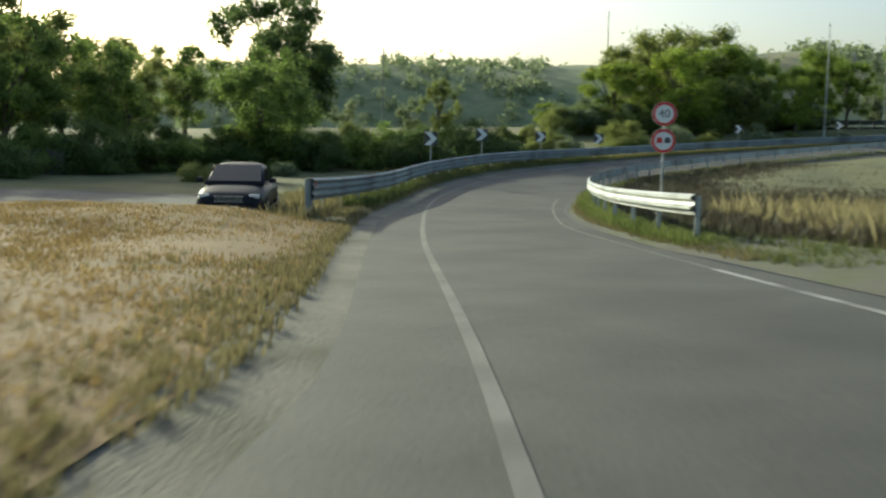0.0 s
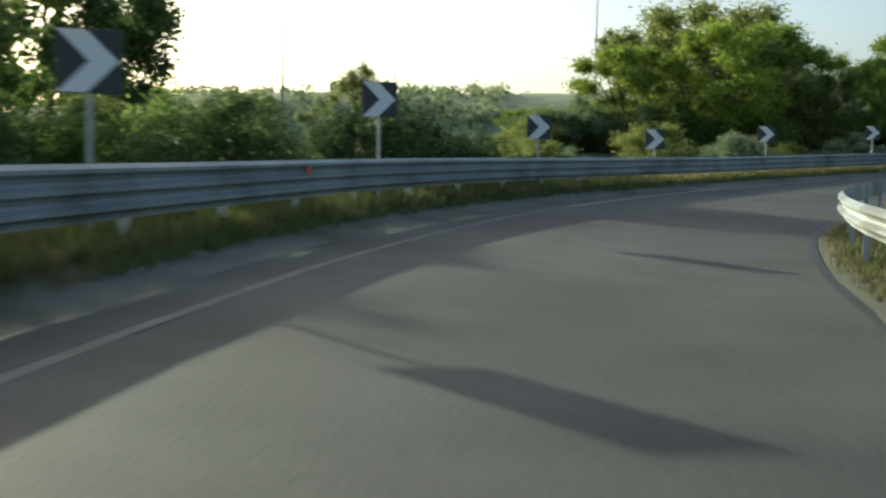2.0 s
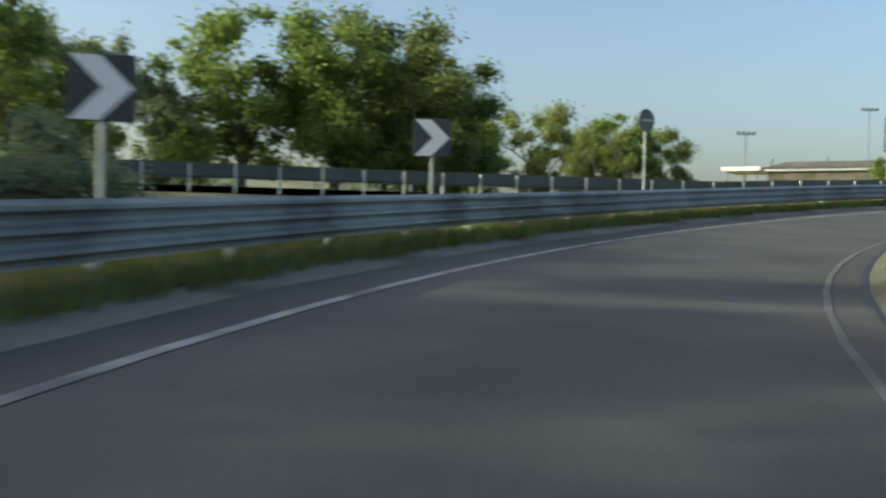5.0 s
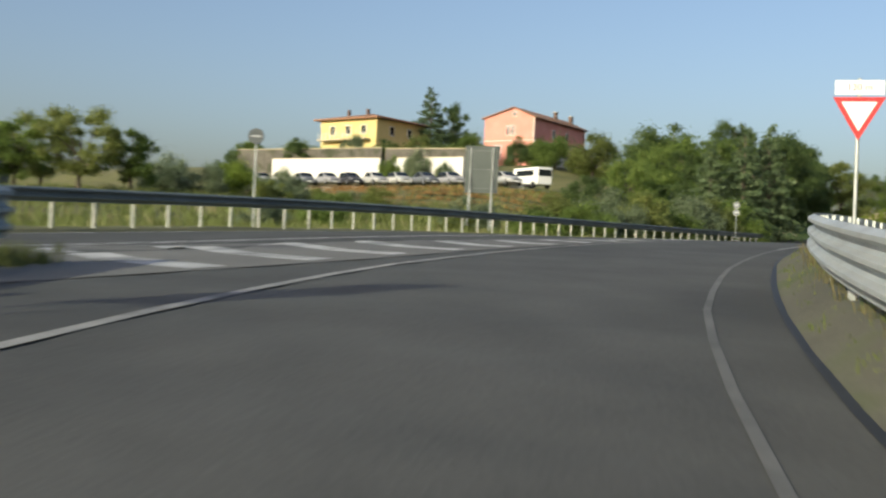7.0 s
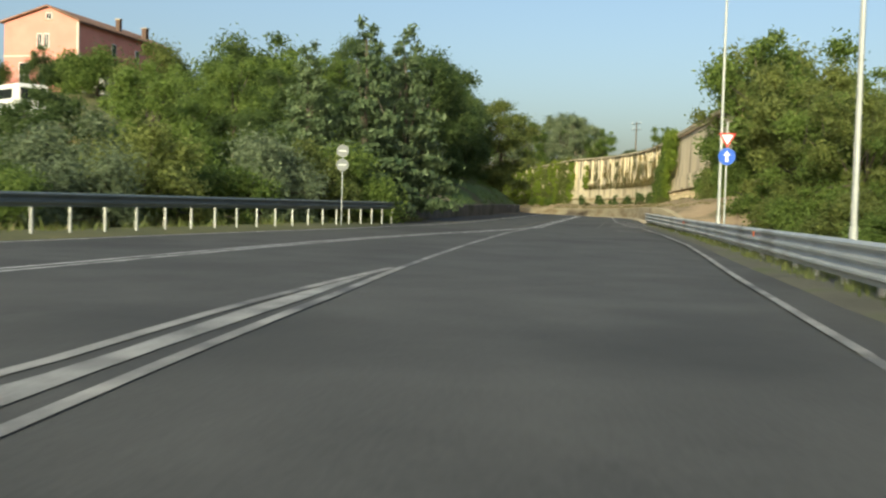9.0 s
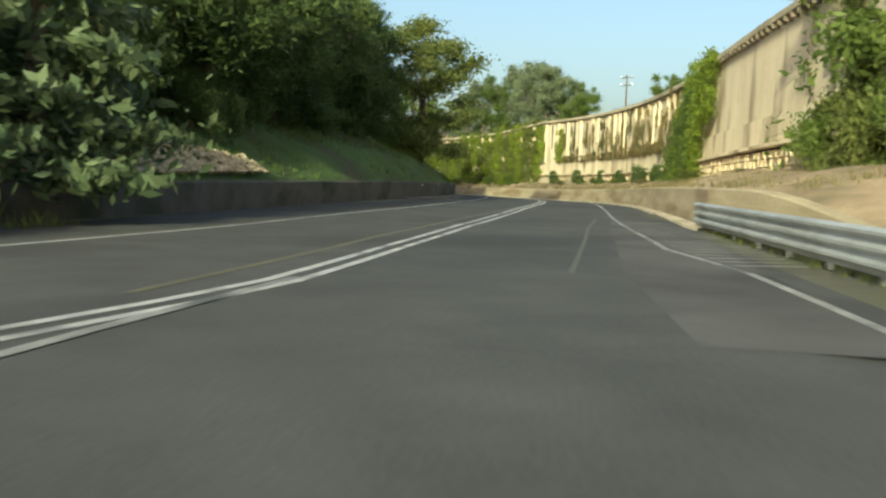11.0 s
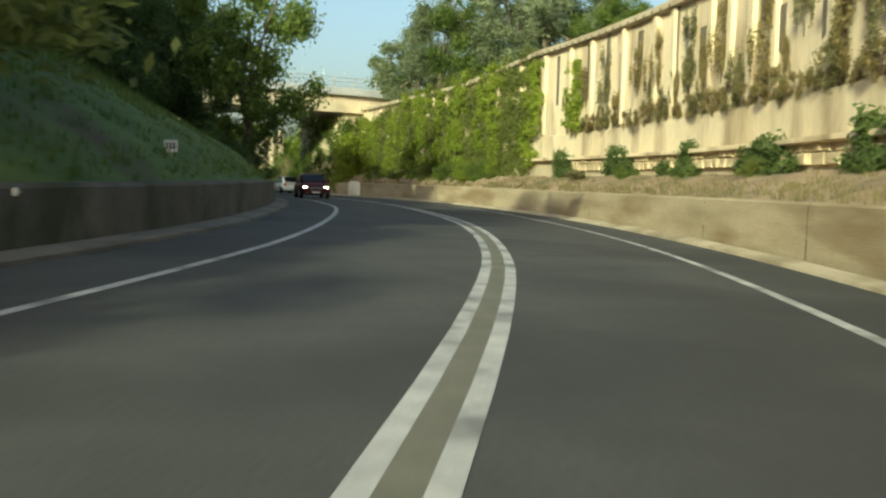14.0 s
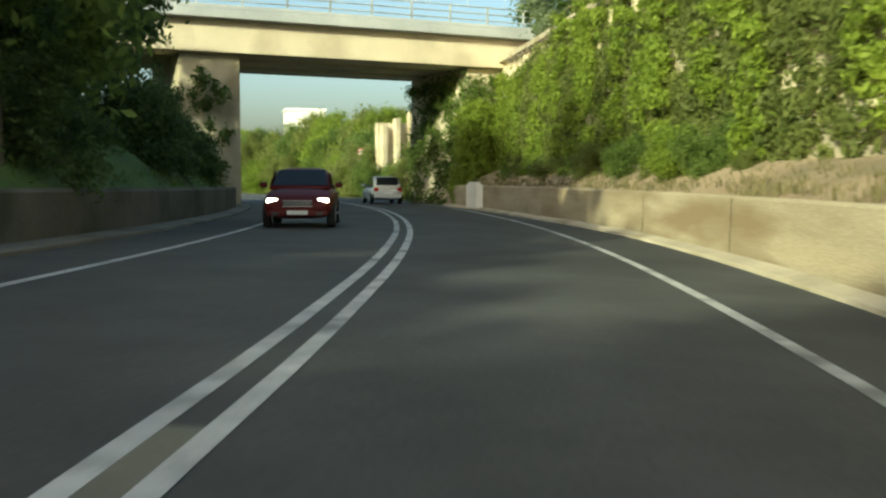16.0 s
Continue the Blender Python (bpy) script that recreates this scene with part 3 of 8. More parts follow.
def land(x, y):
    qr, lr, dr, zr = side_of(RAMP, x, y)
    qm, lm, dm, zm = side_of(MAIN, x, y)
    hm = zm + (bank_left(qm, lm) if lm > 0 else bank_right(qm, -lm)) - 0.28
    if qm < -10:
        hm = zm - 0.28
    hr = zr - 0.28 + (0.25 * smooth01(5, 9, abs(lr)))
    if qr > 7.9 or (qm > 20 and lm > -6):
        w = 0.0
    else:
        a, b = 1 / (dr + 1.5) ** 3, 1 / (dm + 1.5) ** 3
        w = a / (a + b)
    z = hm * (1 - w) + hr * w
    far = min(dr, dm)
    z += 0.5 * noise.noise(Vector((x * 0.03, y * 0.03, 0))) * smooth01(12, 50, far)
    return z


def ground_sheet():
    xs = [-2600, -1400, -800, -500, -330, -240, -180, -140] + [-110 + 4 * i for i in range(122)] + [395, 430, 480, 560, 700, 950, 1400, 2600]
    ys = [-2600, -1400, -800, -500, -330, -220, -150, -110, -80] + [-60 + 4 * i for i in range(64)] + [210, 235, 270, 330, 430, 600, 900, 1400, 2600]
    verts = []
    for y in ys:
        for x in xs:
            cx, cy = min(max(x, -150), 430), min(max(y, -110), 260)
            z = land(cx, cy)
            off = math.hypot(x - cx, y - cy)
            verts.append((x, y, z + (2.0 - z) * smooth01(0, 700, off)))
    n = len(xs)
    faces = [(j * n + i, j * n + i + 1, (j + 1) * n + i + 1, (j + 1) * n + i) for j in range(len(ys) - 1) for i in range(n - 1)]
    ob = thing("ground", verts, faces, GRASS_GROUND, None, True)
    return tagged(ob, "dry patchy grass land round the roads", "ground", "", "structure")


ground_sheet()


def hill(name, cx, cy, half_x, half_y, turn, height, material, label, seed):
    """A ridge as one mesh with an uneven crest, far behind the rest."""
    verts, faces = [], []
    nx, ny = 60, 14
    for j in range(ny + 1):
        for i in range(nx + 1):
            u, v = i / nx * 2 - 1, j / ny * 2 - 1
            h = (1 - v * v) ** 1.2 * (1 - abs(u) ** 3)
            h *= 0.75 + 0.3 * noise.noise(Vector((u * 2.2 + seed, v * 1.1, seed))) + 0.08 * noise.noise(Vector((u * 11, v * 7, seed)))
            verts.append((u * half_x, v * half_y, max(-3, height * h - 3)))
    for j in range(ny):
        for i in range(nx):
            a = j * (nx + 1) + i
            faces.append((a, a + 1, a + nx + 2, a + nx + 1))
    ob = thing(name, verts, faces, material, None, True)
    ob.matrix_basis = pose(cx, cy, 0, 0, 0, turn)
    return tagged(ob, label, "hill", "", "structure")


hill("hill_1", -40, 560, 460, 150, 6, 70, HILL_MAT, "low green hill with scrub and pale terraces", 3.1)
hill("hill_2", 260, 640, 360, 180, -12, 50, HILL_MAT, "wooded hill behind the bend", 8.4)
hill("hill_3", -420, 1150, 520, 200, 22, 78, HILL_HAZED, "hazy blue hill far off", 5.7)
hill("hill_4", 900, 90, 300, 200, 80, 34, HILL_HAZED, "hazy hill beyond the bridge", 1.3)

# ---- roads ----
RAMP_R = curve((-2, -7.5), (0, -5.2), (0.6, -3.85), (1.0, -2.8), (1.4, -2.2), (1.7, -2.1), (2.1, -2.26), (3, -2.1), (4, -2.3), (5, -2.1), (6, -1.52), (7, -1.4),
               (8, -1.7), (8.6, -2.2), (9.6, -3.1), (11, -3.35), (12, -3.3), (13, -3.3))
RAMP_L = curve((-2, 0.9), (0.35, 1.3), (0.95, 2.25), (1.4, 3.0), (1.9, 3.1), (2.35, 3.9), (2.8, 4.3), (3.8, 3.7), (5, 3.7), (6.1, 4.1), (6.7, 4.4), (7.2, 5.0), (7.5, 7.0), (9.2, 5.6), (9.8, 4.2),
               (10, 4.4), (11, 1.7), (12, -1.1), (12.6, -2.0), (13, -2.4))
L0 = curve((-2, -3.2), (0, -0.35), (1, 1.2), (1.4, 1.75), (2, 2.77), (2.5, 3.25), (3, 3.4), (4, 3.0), (5, 2.83), (6, 3.07), (7, 3.3), (7.35, 3.4), (7.6, 3.42), (7.9, 3.1), (8.2, 2.75), (8.5, 2.52), (8.8, 2.52), (9.3, 2.64))
R0 = curve((-2, -6.4), (0, -4.4), (0.6, -3.16), (1.0, -2.4), (1.3, -1.75), (2, -1.65), (3, -1.4), (4, -1.65), (5, -1.5), (6, -1.12), (6.5, -0.88), (7.2, -0.82), (7.5, -0.79), (7.8, -0.95), (8.2, -1.33), (8.5, -1.7), (8.8, -1.9), (9.1, -2.07), (9.4, -2.23), (10, -2.5), (11, -2.5), (12, -2.35), (12.7, -1.85))
strip("road_1", RAMP, -1.8, 13, RAMP_R, RAMP_L, 0.0, ASPHALT, "grey asphalt slip road, worn and patched")
MAIN_L = curve((-70, 5.4), (76, 5.4), (84, 7.5), (90, 8.1), (97, 8.3), (105, 8.5), (110, 8.1), (114, 7.8), (120, 7.2), (126, 6.3), (132, 5.8), (140, 5.6), (210, 5.6), (350, 5.4))
MAIN_R = curve((-70, -4.4), (40, -4.4), (50, -10.9), (53.3, -10.6), (63.1, -9.6), (72.6, -8.3), (81.7, -6.9), (90.7, -5.9), (94, -5.75), (98, -5.4), (104, -5.15), (112, -5.3), (126, -4.9), (160, -4.95), (178, -5.05), (198, -4.6), (209, -4.5), (230, -4.8), (350, -4.8))
loft("road_2", MAIN, -70, 340, 2.0, lambda q: [(MAIN_R(q), 0.012 - 0.08 * (q < 95)), (MAIN_R(q) + 1.6, 0.012), (0.0, 0.012), (4.4, 0.012), (min(6.99, MAIN_L(q) - 0.1), 0.012), (MAIN_L(q), 0.012)], ASPHALT, "grey asphalt main road through a cutting", "road")


def line_on(axis, q0, q1, mid, width, material, up, name="road_line", label="painted white road line", step=None):
    return strip(name, axis, q0, q1, lambda q: val(mid, q) - width / 2, lambda q: val(mid, q) + width / 2, up, material, label, "road line", step)


line_on(RAMP, -1.8, 0.9, L0, 0.11, PAINT_FAINT, 0.006, label="faint worn edge line on the slip road")
line_on(RAMP, 0.9, 3.1, L0, 0.11, PAINT_FAINT, 0.006, label="dusty worn edge line on the slip road")
line_on(RAMP, 3.1, 9.22, L0, 0.125, PAINT_WORN, 0.006, label="worn white edge line on the slip road")
line_on(RAMP, 0.75, 2.1, R0, 0.07, PAINT_FAINT, 0.006, label="faint edge line on the slip road")
line_on(RAMP, -1.8, 0.75, R0, 0.12, PAINT_WORN, 0.006, label="worn white edge line on the slip road")
line_on(RAMP, 4.9, 8.2, R0, 0.075, PAINT_FAINT, 0.006, label="faint edge line along the inside of the bend")
line_on(RAMP, 8.2, 9.42, R0, 0.12, PAINT_WORN, 0.006, label="white edge line along the inside of the bend")
MID = curve((-60, -0.3), (48, -0.25), (56, 0.1), (62, 0.35), (68, 0.2), (75, -0.4), (81, -0.9), (84.8, -0.6), (87.9, -0.34), (95, 0.1), (102.8, 0.29), (106, 0.34), (111.8, 0.42), (118.2, 0.31), (124.7, 0.17), (129.7, 0.1), (136, -0.02), (140, -0.1), (147.7, -0.14), (153, -0.12), (160, 0.05), (165, 0.2), (171, 0.24), (180, 0.2), (204, -0.12), (213, 0))
EDGE = curve((-60, 4.9), (60, 5.0), (80, 4.7), (92, 4.65), (98, 4.85), (105, 4.7), (108, 4.42), (112.5, 4.27), (120, 4.1), (124.5, 3.9), (133, 3.74), (142, 3.56), (153, 3.58), (165, 3.52), (171, 3.75), (190, 3.8))
GORE_TOP = curve((-10, 0.2), (4, -0.9), (10, -2.2), (12, -3.0), (14.6, -3.7), (19.7, -4.3), (23.6, -4.77), (26.4, -5.02), (30.2, -5.23), (38.5, -5.3), (42.2, -5.0), (45.2, -4.85), (49, -4.68))
MERGE = curve((23, -6.7), (28, -6.6), (36.7, -6.22), (41, -5.8), (44.2, -5.47), (49.9, -4.7), (56, -3.8), (61.2, -3.0), (66, -2.3), (72, -1.45), (78, -0.98), (84, -0.68))
GORE_LOW = curve((-10, -4.5), (4, -5.6), (10, -5.75), (18.5, -6.3), (30, -6.7), (36, -6.35), (40.6, -5.95), (44, -5.6))
line_on(MAIN, -60, 335, lambda q: MID(q) - 0.085, 0.135, PAINT, 0.018, label="double white centre line")
GAP = curve((81, 0.24), (213, 0.23))
line_on(MAIN, 112, 166, lambda q: MID(q) + (GAP(q) - 0.085) / 2, 0.2, PAINT_KHAKI, 0.0165, label="khaki fill between the centre lines")
line_on(MAIN, -60, 335, lambda q: MID(q) + GAP(q), 0.135, PAINT, 0.018, label="double white centre line")

line_on(MAIN, 80, 111, curve((80, 0.0), (86.7, 0.5), (90, 0.79), (97, 1.0), (104, 1.02), (110, 0.8), (125, 0.5)), 0.13, PAINT_YELLOW, 0.017, label="faded yellow road line")
line_on(MAIN, 85, 99, curve((85, -5.6), (87, -5.07), (89, -4.54), (91.3, -4.26), (95, -3.8), (99, -3.41)), 0.12, PAINT_WORN, 0.0185, label="worn white edge line")
line_on(MAIN, 99, 118, curve((99, -3.41), (104, -3.08), (108, -2.95), (115.3, -2.83), (118, -2.81)), 0.115, PAINT_WORN, 0.018, label="worn white edge line")
line_on(MAIN, 118, 335, curve((99, -3.41), (104, -3.08), (108, -2.95), (115.3, -2.83), (121, -2.8), (131, -2.98), (144, -3.15), (160, -3.2), (167.4, -3.32), (178, -3.36), (196, -3.4), (213, -3.8)), 0.14, PAINT, 0.018, label="white edge line")
line_on(MAIN, -60, 335, EDGE, 0.14, PAINT, 0.018, label="white edge line")
line_on(MAIN, 84, 102, curve((84, -3.5), (88.2, -3.19), (95.3, -2.74), (97, -2.68), (108, -2.6)), 0.075, PAINT_GHOST, 0.0172, label="nearly vanished old line")
line_on(MAIN, 86, 118, lambda q: EDGE(q) + 0.32, 0.12, PAINT_YELLOW, 0.017, label="faded yellow road line")
line_on(RAMP, 0.2, 7.0, lambda q: RAMP_R(q) + 0.03, 0.12, SEAM, 0.008, "road_seam", "dark bitumen seam at the edge of the asphalt")
line_on(RAMP, 7.0, 9.4, lambda q: RAMP_R(q) + 0.03, 0.08, SEAM, 0.008, "road_seam", "dark bitumen seam at the edge of the asphalt")


def on_ramp(v):
    """Place along and across the slip road of a point of the plan."""
    q, l, _, _ = side_of(RAMP, v.x, v.y)
    for _ in range(3):
        w, left, ahead = RAMP.at(q)
        q += ((v.x - w[0]) * ahead[0] + (v.y - w[1]) * ahead[1]) / 19.8
    w, left, ahead = RAMP.at(q)
    return q, (v.x - w[0]) * left[0] + (v.y - w[1]) * left[1]


def on_road(s, side, up):
    """A point beside the main axis that lies on the road surface there; the gore slopes from one road to the other."""
    v = MAIN.p(s, side)
    q, l = on_ramp(v)
    z = v.z + 0.012
    low, high = GORE_LOW(s) - 0.15, GORE_TOP(s) + 0.1
    if s < 36 and low - 0.5 < side < high:
        a, b = MAIN.p(s, low), MAIN.p(s, high)
        f = max(0, (side - low) / (high - low))
        z = RAMP.p(*on_ramp(a)).z * (1 - f) + (b.z + 0.012) * f
    if 6.5 < q < 13 and RAMP_R(q) - 0.3 < l < RAMP_L(q) + 0.3:
        z = max(z, RAMP.p(q, l).z)
    return Vector((v.x, v.y, z + up))


def patch_on(name, s0, s1, low, high, material, up, label, step=1.0, group="", slant=0.0, bent=False):
    """A painted strip between two side curves, laid on the upper road surface."""
    n = max(1, int(math.ceil((s1 - s0) / step)))
    m = 6 if bent else max(1 + 5 * (name == "asphalt_patch"), int(abs(val(high, s0) - val(low, s0)) / 1.2))
    verts, faces = [], []
    for i in range(n + 1):
        s = s0 + (s1 - s0) * i / n
        for j in range(m + 1):
            f = j / m
            back_by = slant * (1 - max(0, (f - 0.28) / 0.72) ** 1.2) if bent else slant * (1 - f)
            verts.append(on_road(s - back_by, val(low, s) * (1 - f) + val(high, s) * f, up))
    for i in range(n):
        for j in range(m):
            k = i * (m + 1) + j
            faces.append((k, k + m + 1, k + m + 2, k + 1))
    ob = thing(name, verts, faces, material)
    if sum(p.normal.z for p in ob.data.polygons) < 0:
        ob.data.flip_normals()
    return tagged(ob, label, "road marking", group, "structure")


# the painted gore between the slip road and the main road
patch_on("asphalt_patch", -13, 27, lambda s: GORE_LOW(s) - 0.12 + 0.24 * smooth01(14, 22, s), lambda s: GORE_TOP(s) + 0.1, ASPHALT_DUSTY, 0.005, "paler dusty asphalt under the painted gore", 1.5)
patch_on("road_line", -10, 49, lambda s: GORE_TOP(s) - 0.07, lambda s: GORE_TOP(s) + 0.07, PAINT_WORN, 0.009, "white line beside the painted gore", 1.5)
for i in range(9):
    q = 22.4 - 2.48 * i
    patch_on("gore_bar", q, q + 0.7, lambda s: GORE_LOW(s) + 0.2, lambda s: GORE_TOP(s) - 0.2, PAINT, 0.009, "worn white curved bar of a painted gore", 0.35, "gore bars", 1.9 * min(1, (GORE_TOP(q) - GORE_LOW(q)) / 2.6), i > 2)
patch_on("gore_tip", 25.4, 48, lambda s: min(MERGE(s) + 0.12 * (1 - smooth01(38, 47, s)) + 0.08, GORE_TOP(s) - 0.1), lambda s: GORE_TOP(s) - 0.1 - 0.15 * (1 - smooth01(38, 47, s)), PAINT_TIP, 0.009, "solid worn white tip of a painted gore", 1.0, "gore bars", 0.8)
patch_on("road_line", 35.6, 82, lambda s: MERGE(s) - 0.065, lambda s: MERGE(s) + 0.065, PAINT_WORN, 0.01, "worn white line where the lanes merge", 1.0)
RIGHT_LINE = curve((40, -10.85), (41.5, -10.79), (46.3, -10.51), (52, -10.07), (58.2, -9.55), (66, -8.7), (75, -7.3), (80, -6.45), (85, -5.6))
patch_on("road_line", 41.2, 85, lambda s: RIGHT_LINE(s) - 0.06, lambda s: RIGHT_LINE(s) + 0.06, PAINT_WORN, 0.008, "worn white edge line of the merging lane", 1.5)
# paler asphalt of the closed lane and the hatching on its shoulder
patch_on("asphalt_patch", 79, 103, curve((79, -6.6), (86, -5.7), (95, -5.2), (103, -3.6)), curve((79, -5.0), (84.4, -4.1), (86.6, -3.9), (95, -3.25), (103, -3.05)), ASPHALT_OLD, 0.004, "paler old asphalt patch")
for i in range(24):
    q = 86.0 + 0.62 * i
    patch_on("shoulder_bar", q, q + 0.11, curve((85, -6.6), (90, -5.9), (97, -5.0), (101, -4.6)), curve((85, -5.75), (87, -5.2), (89, -4.7), (91.3, -4.4), (95, -3.95), (99, -3.56), (102, -3.4)), PAINT_WORN, 0.009, "thin worn white hatching on the shoulder", 0.2, "shoulder hatching", -0.3)

# ---- verges ----
INNER = lambda q: smooth01(5.0, 5.8, q) * (1 - smooth01(8.0, 9.2, q))
RAIL_L = lambda q: RAMP_L(min(q, 7.2)) + 0.95 + 1.2 * max(0, q - 7.2) + 4 * max(0, q - 7.2) ** 2
loft("verge_1", RAMP, -1.8, 7.32, 0.12, lambda q: [(RAMP_L(q) - 0.5, -0.1), (RAMP_L(q) - 0.03, 0.012), (RAMP_L(q) + 0.35, 0.03), (RAMP_L(q) + 0.6, 0.08), (RAMP_L(q) + 0.95, 0.04 + 0.14 * smooth01(0.8, 2, q)), (RAMP_L(q) + 2.2, 0.04 + 0.16 * smooth01(0.8, 2, q)), (RAMP_L(q) + 4.2, -0.4)], GRAVEL, "dusty gravel edge rising to the guard rail", "verge", wobble=0.02, smooth=True)
loft("verge_2", RAMP, -1.8, 13.0, 0.12, lambda q: [(RAMP_R(q) + 0.5, -0.1), (RAMP_R(q) + 0.02, 0.005), (RAMP_R(q) - 0.14, 0.02 + 0.04 * INNER(q)), (RAMP_R(q) - 0.36, 0.03 + 0.2 * INNER(q)), (RAMP_R(q) - 1.2, 0.1 + 0.25 * INNER(q)), (RAMP_R(q) - 3.0, 0.05 + 0.15 * INNER(q)), (RAMP_R(q) - 5.0, -0.4)], VERGE_DUST, "dusty verge with sparse grass beside the slip road", "verge", wobble=0.03, smooth=True)
loft("verge_3", MAIN, -70, 96, 3, lambda q: [(MAIN_L(q) - 0.1, -0.02), (MAIN_L(q) + 0.6, 0.06), (MAIN_L(q) + 2.5, 0.1), (MAIN_L(q) + 5, 0.0)], GRASS_GROUND, "grass verge along the main road", "verge", wobble=0.05, smooth=True)
# the straw field left of the entry
FIELD = curve((-1.8, 8), (0.0, 13), (1.3, 14))
def field_up(q, k):
    """Height of the field over the road at k eighths of its width."""
    return 0.07 + 0.03 * min(1, k) + 0.26 * smooth01(0.85, 1.2, q) * min(1, k / 2) + 0.18 * math.sin(math.pi * min(1, k / 8 * 1.2) / 1.2)


loft("field", RAMP, -1.8, 1.29, 0.06, lambda q: [(RAMP_L(q) + 0.5 + (FIELD(q) - RAMP_L(q)) * k / 8, field_up(q, k)) for k in range(9)], DRY_GRASS, "mown field of dry straw beside the road", "field", wobble=0.07, smooth=True)
# side road behind the field
quadp = [(-70, 12, -0.8), (-8.4, 20.0, -0.86), (-10.5, 33.0, -0.84), (-70, 29, -0.76)]
ob = thing("road_3", [(x, y, z + 0.02) for x, y, z in quadp], [(0, 1, 2, 3)], ASPHALT_OLD)
tagged(ob, "pale asphalt side road behind the field", "road", "", "structure")

# ---- left bank, low wall ----
WALL_L = curve((82, 7.9), (90, 8.4), (97, 8.55), (105, 8.75), (110, 8.4), (114, 8.05), (120, 7.5), (126, 6.65), (132, 6.15), (138, 5.95), (146, 5.75), (178, 5.9), (205, 5.9), (215, 6.2))
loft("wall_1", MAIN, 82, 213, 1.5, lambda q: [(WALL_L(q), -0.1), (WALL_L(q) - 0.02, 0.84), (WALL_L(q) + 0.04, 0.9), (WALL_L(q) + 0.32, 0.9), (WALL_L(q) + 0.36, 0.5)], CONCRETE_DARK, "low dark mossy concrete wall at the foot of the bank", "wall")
loft("kerb_1", MAIN, 121, 213, 2, lambda q: [(WALL_L(q) - 0.6, 0.0), (WALL_L(q) - 0.6, 0.07), (WALL_L(q) - 0.05, 0.1)], KERB_DARK, "grey concrete gutter along the low wall", "kerb")
loft("bank_1", MAIN, 76, 226, 1.6, lambda q: [(WALL_L(q) + 0.25, 0.72 * smooth01(76, 84, q))] + [(WALL_L(q) + 0.25 + 12.5 * k / 12, 0.95 * smooth01(76, 86, q) + (6.6 * smooth01(80, 106, q) * (1 - 0.6 * smooth01(205, 226, q))) * (k / 12) ** 0.9) for k in range(1, 13)] + [(WALL_L(q) + 16, 7.2 * smooth01(80, 106, q) * (1 - 0.6 * smooth01(205, 226, q)))], GREEN_BANK, "steep grassy bank of the cutting", "bank", wobble=0.35, smooth=True)

# ---- right side of the cutting: low wall, dirt bench, masonry, ledge, tall wall ----
WALL_R = curve((80, -9.2), (88, -7.3), (93, -6.2), (97, -5.5), (106, -5.1), (114, -4.9), (126, -4.95), (134, -4.9), (150, -4.95), (160, -5.1), (171, -5.2), (178, -5.25), (184, -5.2), (196, -4.6), (209, -4.5), (222, -5.3))
FACE = curve((80, -13.5), (94, -10.6), (104, -9.2), (112, -8.5), (120, -8.05), (126, -7.9), (144, -7.8), (160, -8.0), (180, -7.6), (200, -6.8), (215, -7.0))
loft("kerb_2", MAIN, 96, 212, 2, lambda q: [(WALL_R(q) + 0.42, 0.0), (WALL_R(q) + 0.4, 0.07), (WALL_R(q) + 0.1, 0.12)], CONCRETE, "pale broken concrete gutter at the wall foot", "kerb", wobble=0.03)
PANEL = 6.0
LOW = lambda q: 0.15 + 0.85 * smooth01(83, 94, q)
wall_low = tagged(new("wall_2"), "low sunlit retaining wall of concrete panels", "wall", "", "structure")
for k in range(22):
    q0, q1 = 82 + PANEL * k, 82 + PANEL * (k + 1) - 0.014
    o = (k % 3 - 1) * 0.008
    ob = loft("panel", MAIN, q0, min(q1, 213), 1.5, lambda q, o=o: [(WALL_R(q) + o, -0.1), (WALL_R(q) + o - 0.03, 1.0 * LOW(q)), (WALL_R(q) + o - 0.07, 1.04 * LOW(q)), (WALL_R(q) + o - 0.34, 1.04 * LOW(q)), (WALL_R(q) + o - 0.38, 0.4)], WALL_LOW, parent=wall_low)
    for key in ("kind",):
        del ob[key]
loft("slope_1", MAIN, 81, 214, 1.2, lambda q: [(side, up * smooth01(80, 95, q) - 0.4 * (1 - smooth01(80, 95, q))) for side, up in ((WALL_R(q) - 0.2, 0.9), (WALL_R(q) - 0.8, 1.12), (WALL_R(q) * 0.5 + FACE(q) * 0.5, 1.35), (FACE(q) + 0.3, 1.7), (FACE(q) - 0.3, 1.8), (FACE(q) - 4, 2.2))], DIRT, "dry dirt slope between the low wall and the masonry", "slope", wobble=0.16, smooth=True)

masonry = tagged(new("wall_3"), "rough masonry base of the tall retaining wall", "wall", "", "structure")
loft("core", MAIN, 98, 212, 2, lambda q: [(FACE(q) - 0.06, 1.3), (FACE(q) - 0.06, 2.5)], CONCRETE, parent=masonry)
LEDGE_H = curve((106, 2.75), (120, 2.65), (140, 2.5), (180, 2.65), (212, 2.8))
loft("ledge", MAIN, 98, 178, 2, lambda q: [(FACE(q) + 0.02, LEDGE_H(q) - 0.16), (FACE(q) + 0.26, LEDGE_H(q) - 0.12), (FACE(q) + 0.26, LEDGE_H(q)), (FACE(q) - 0.4, LEDGE_H(q) + 0.06)], WALL_CREAM, parent=masonry)
TOP_H = curve((104, 7.3), (126, 7.3), (150, 7.5), (178, 8.0), (190, 7.4), (212, 7.2))
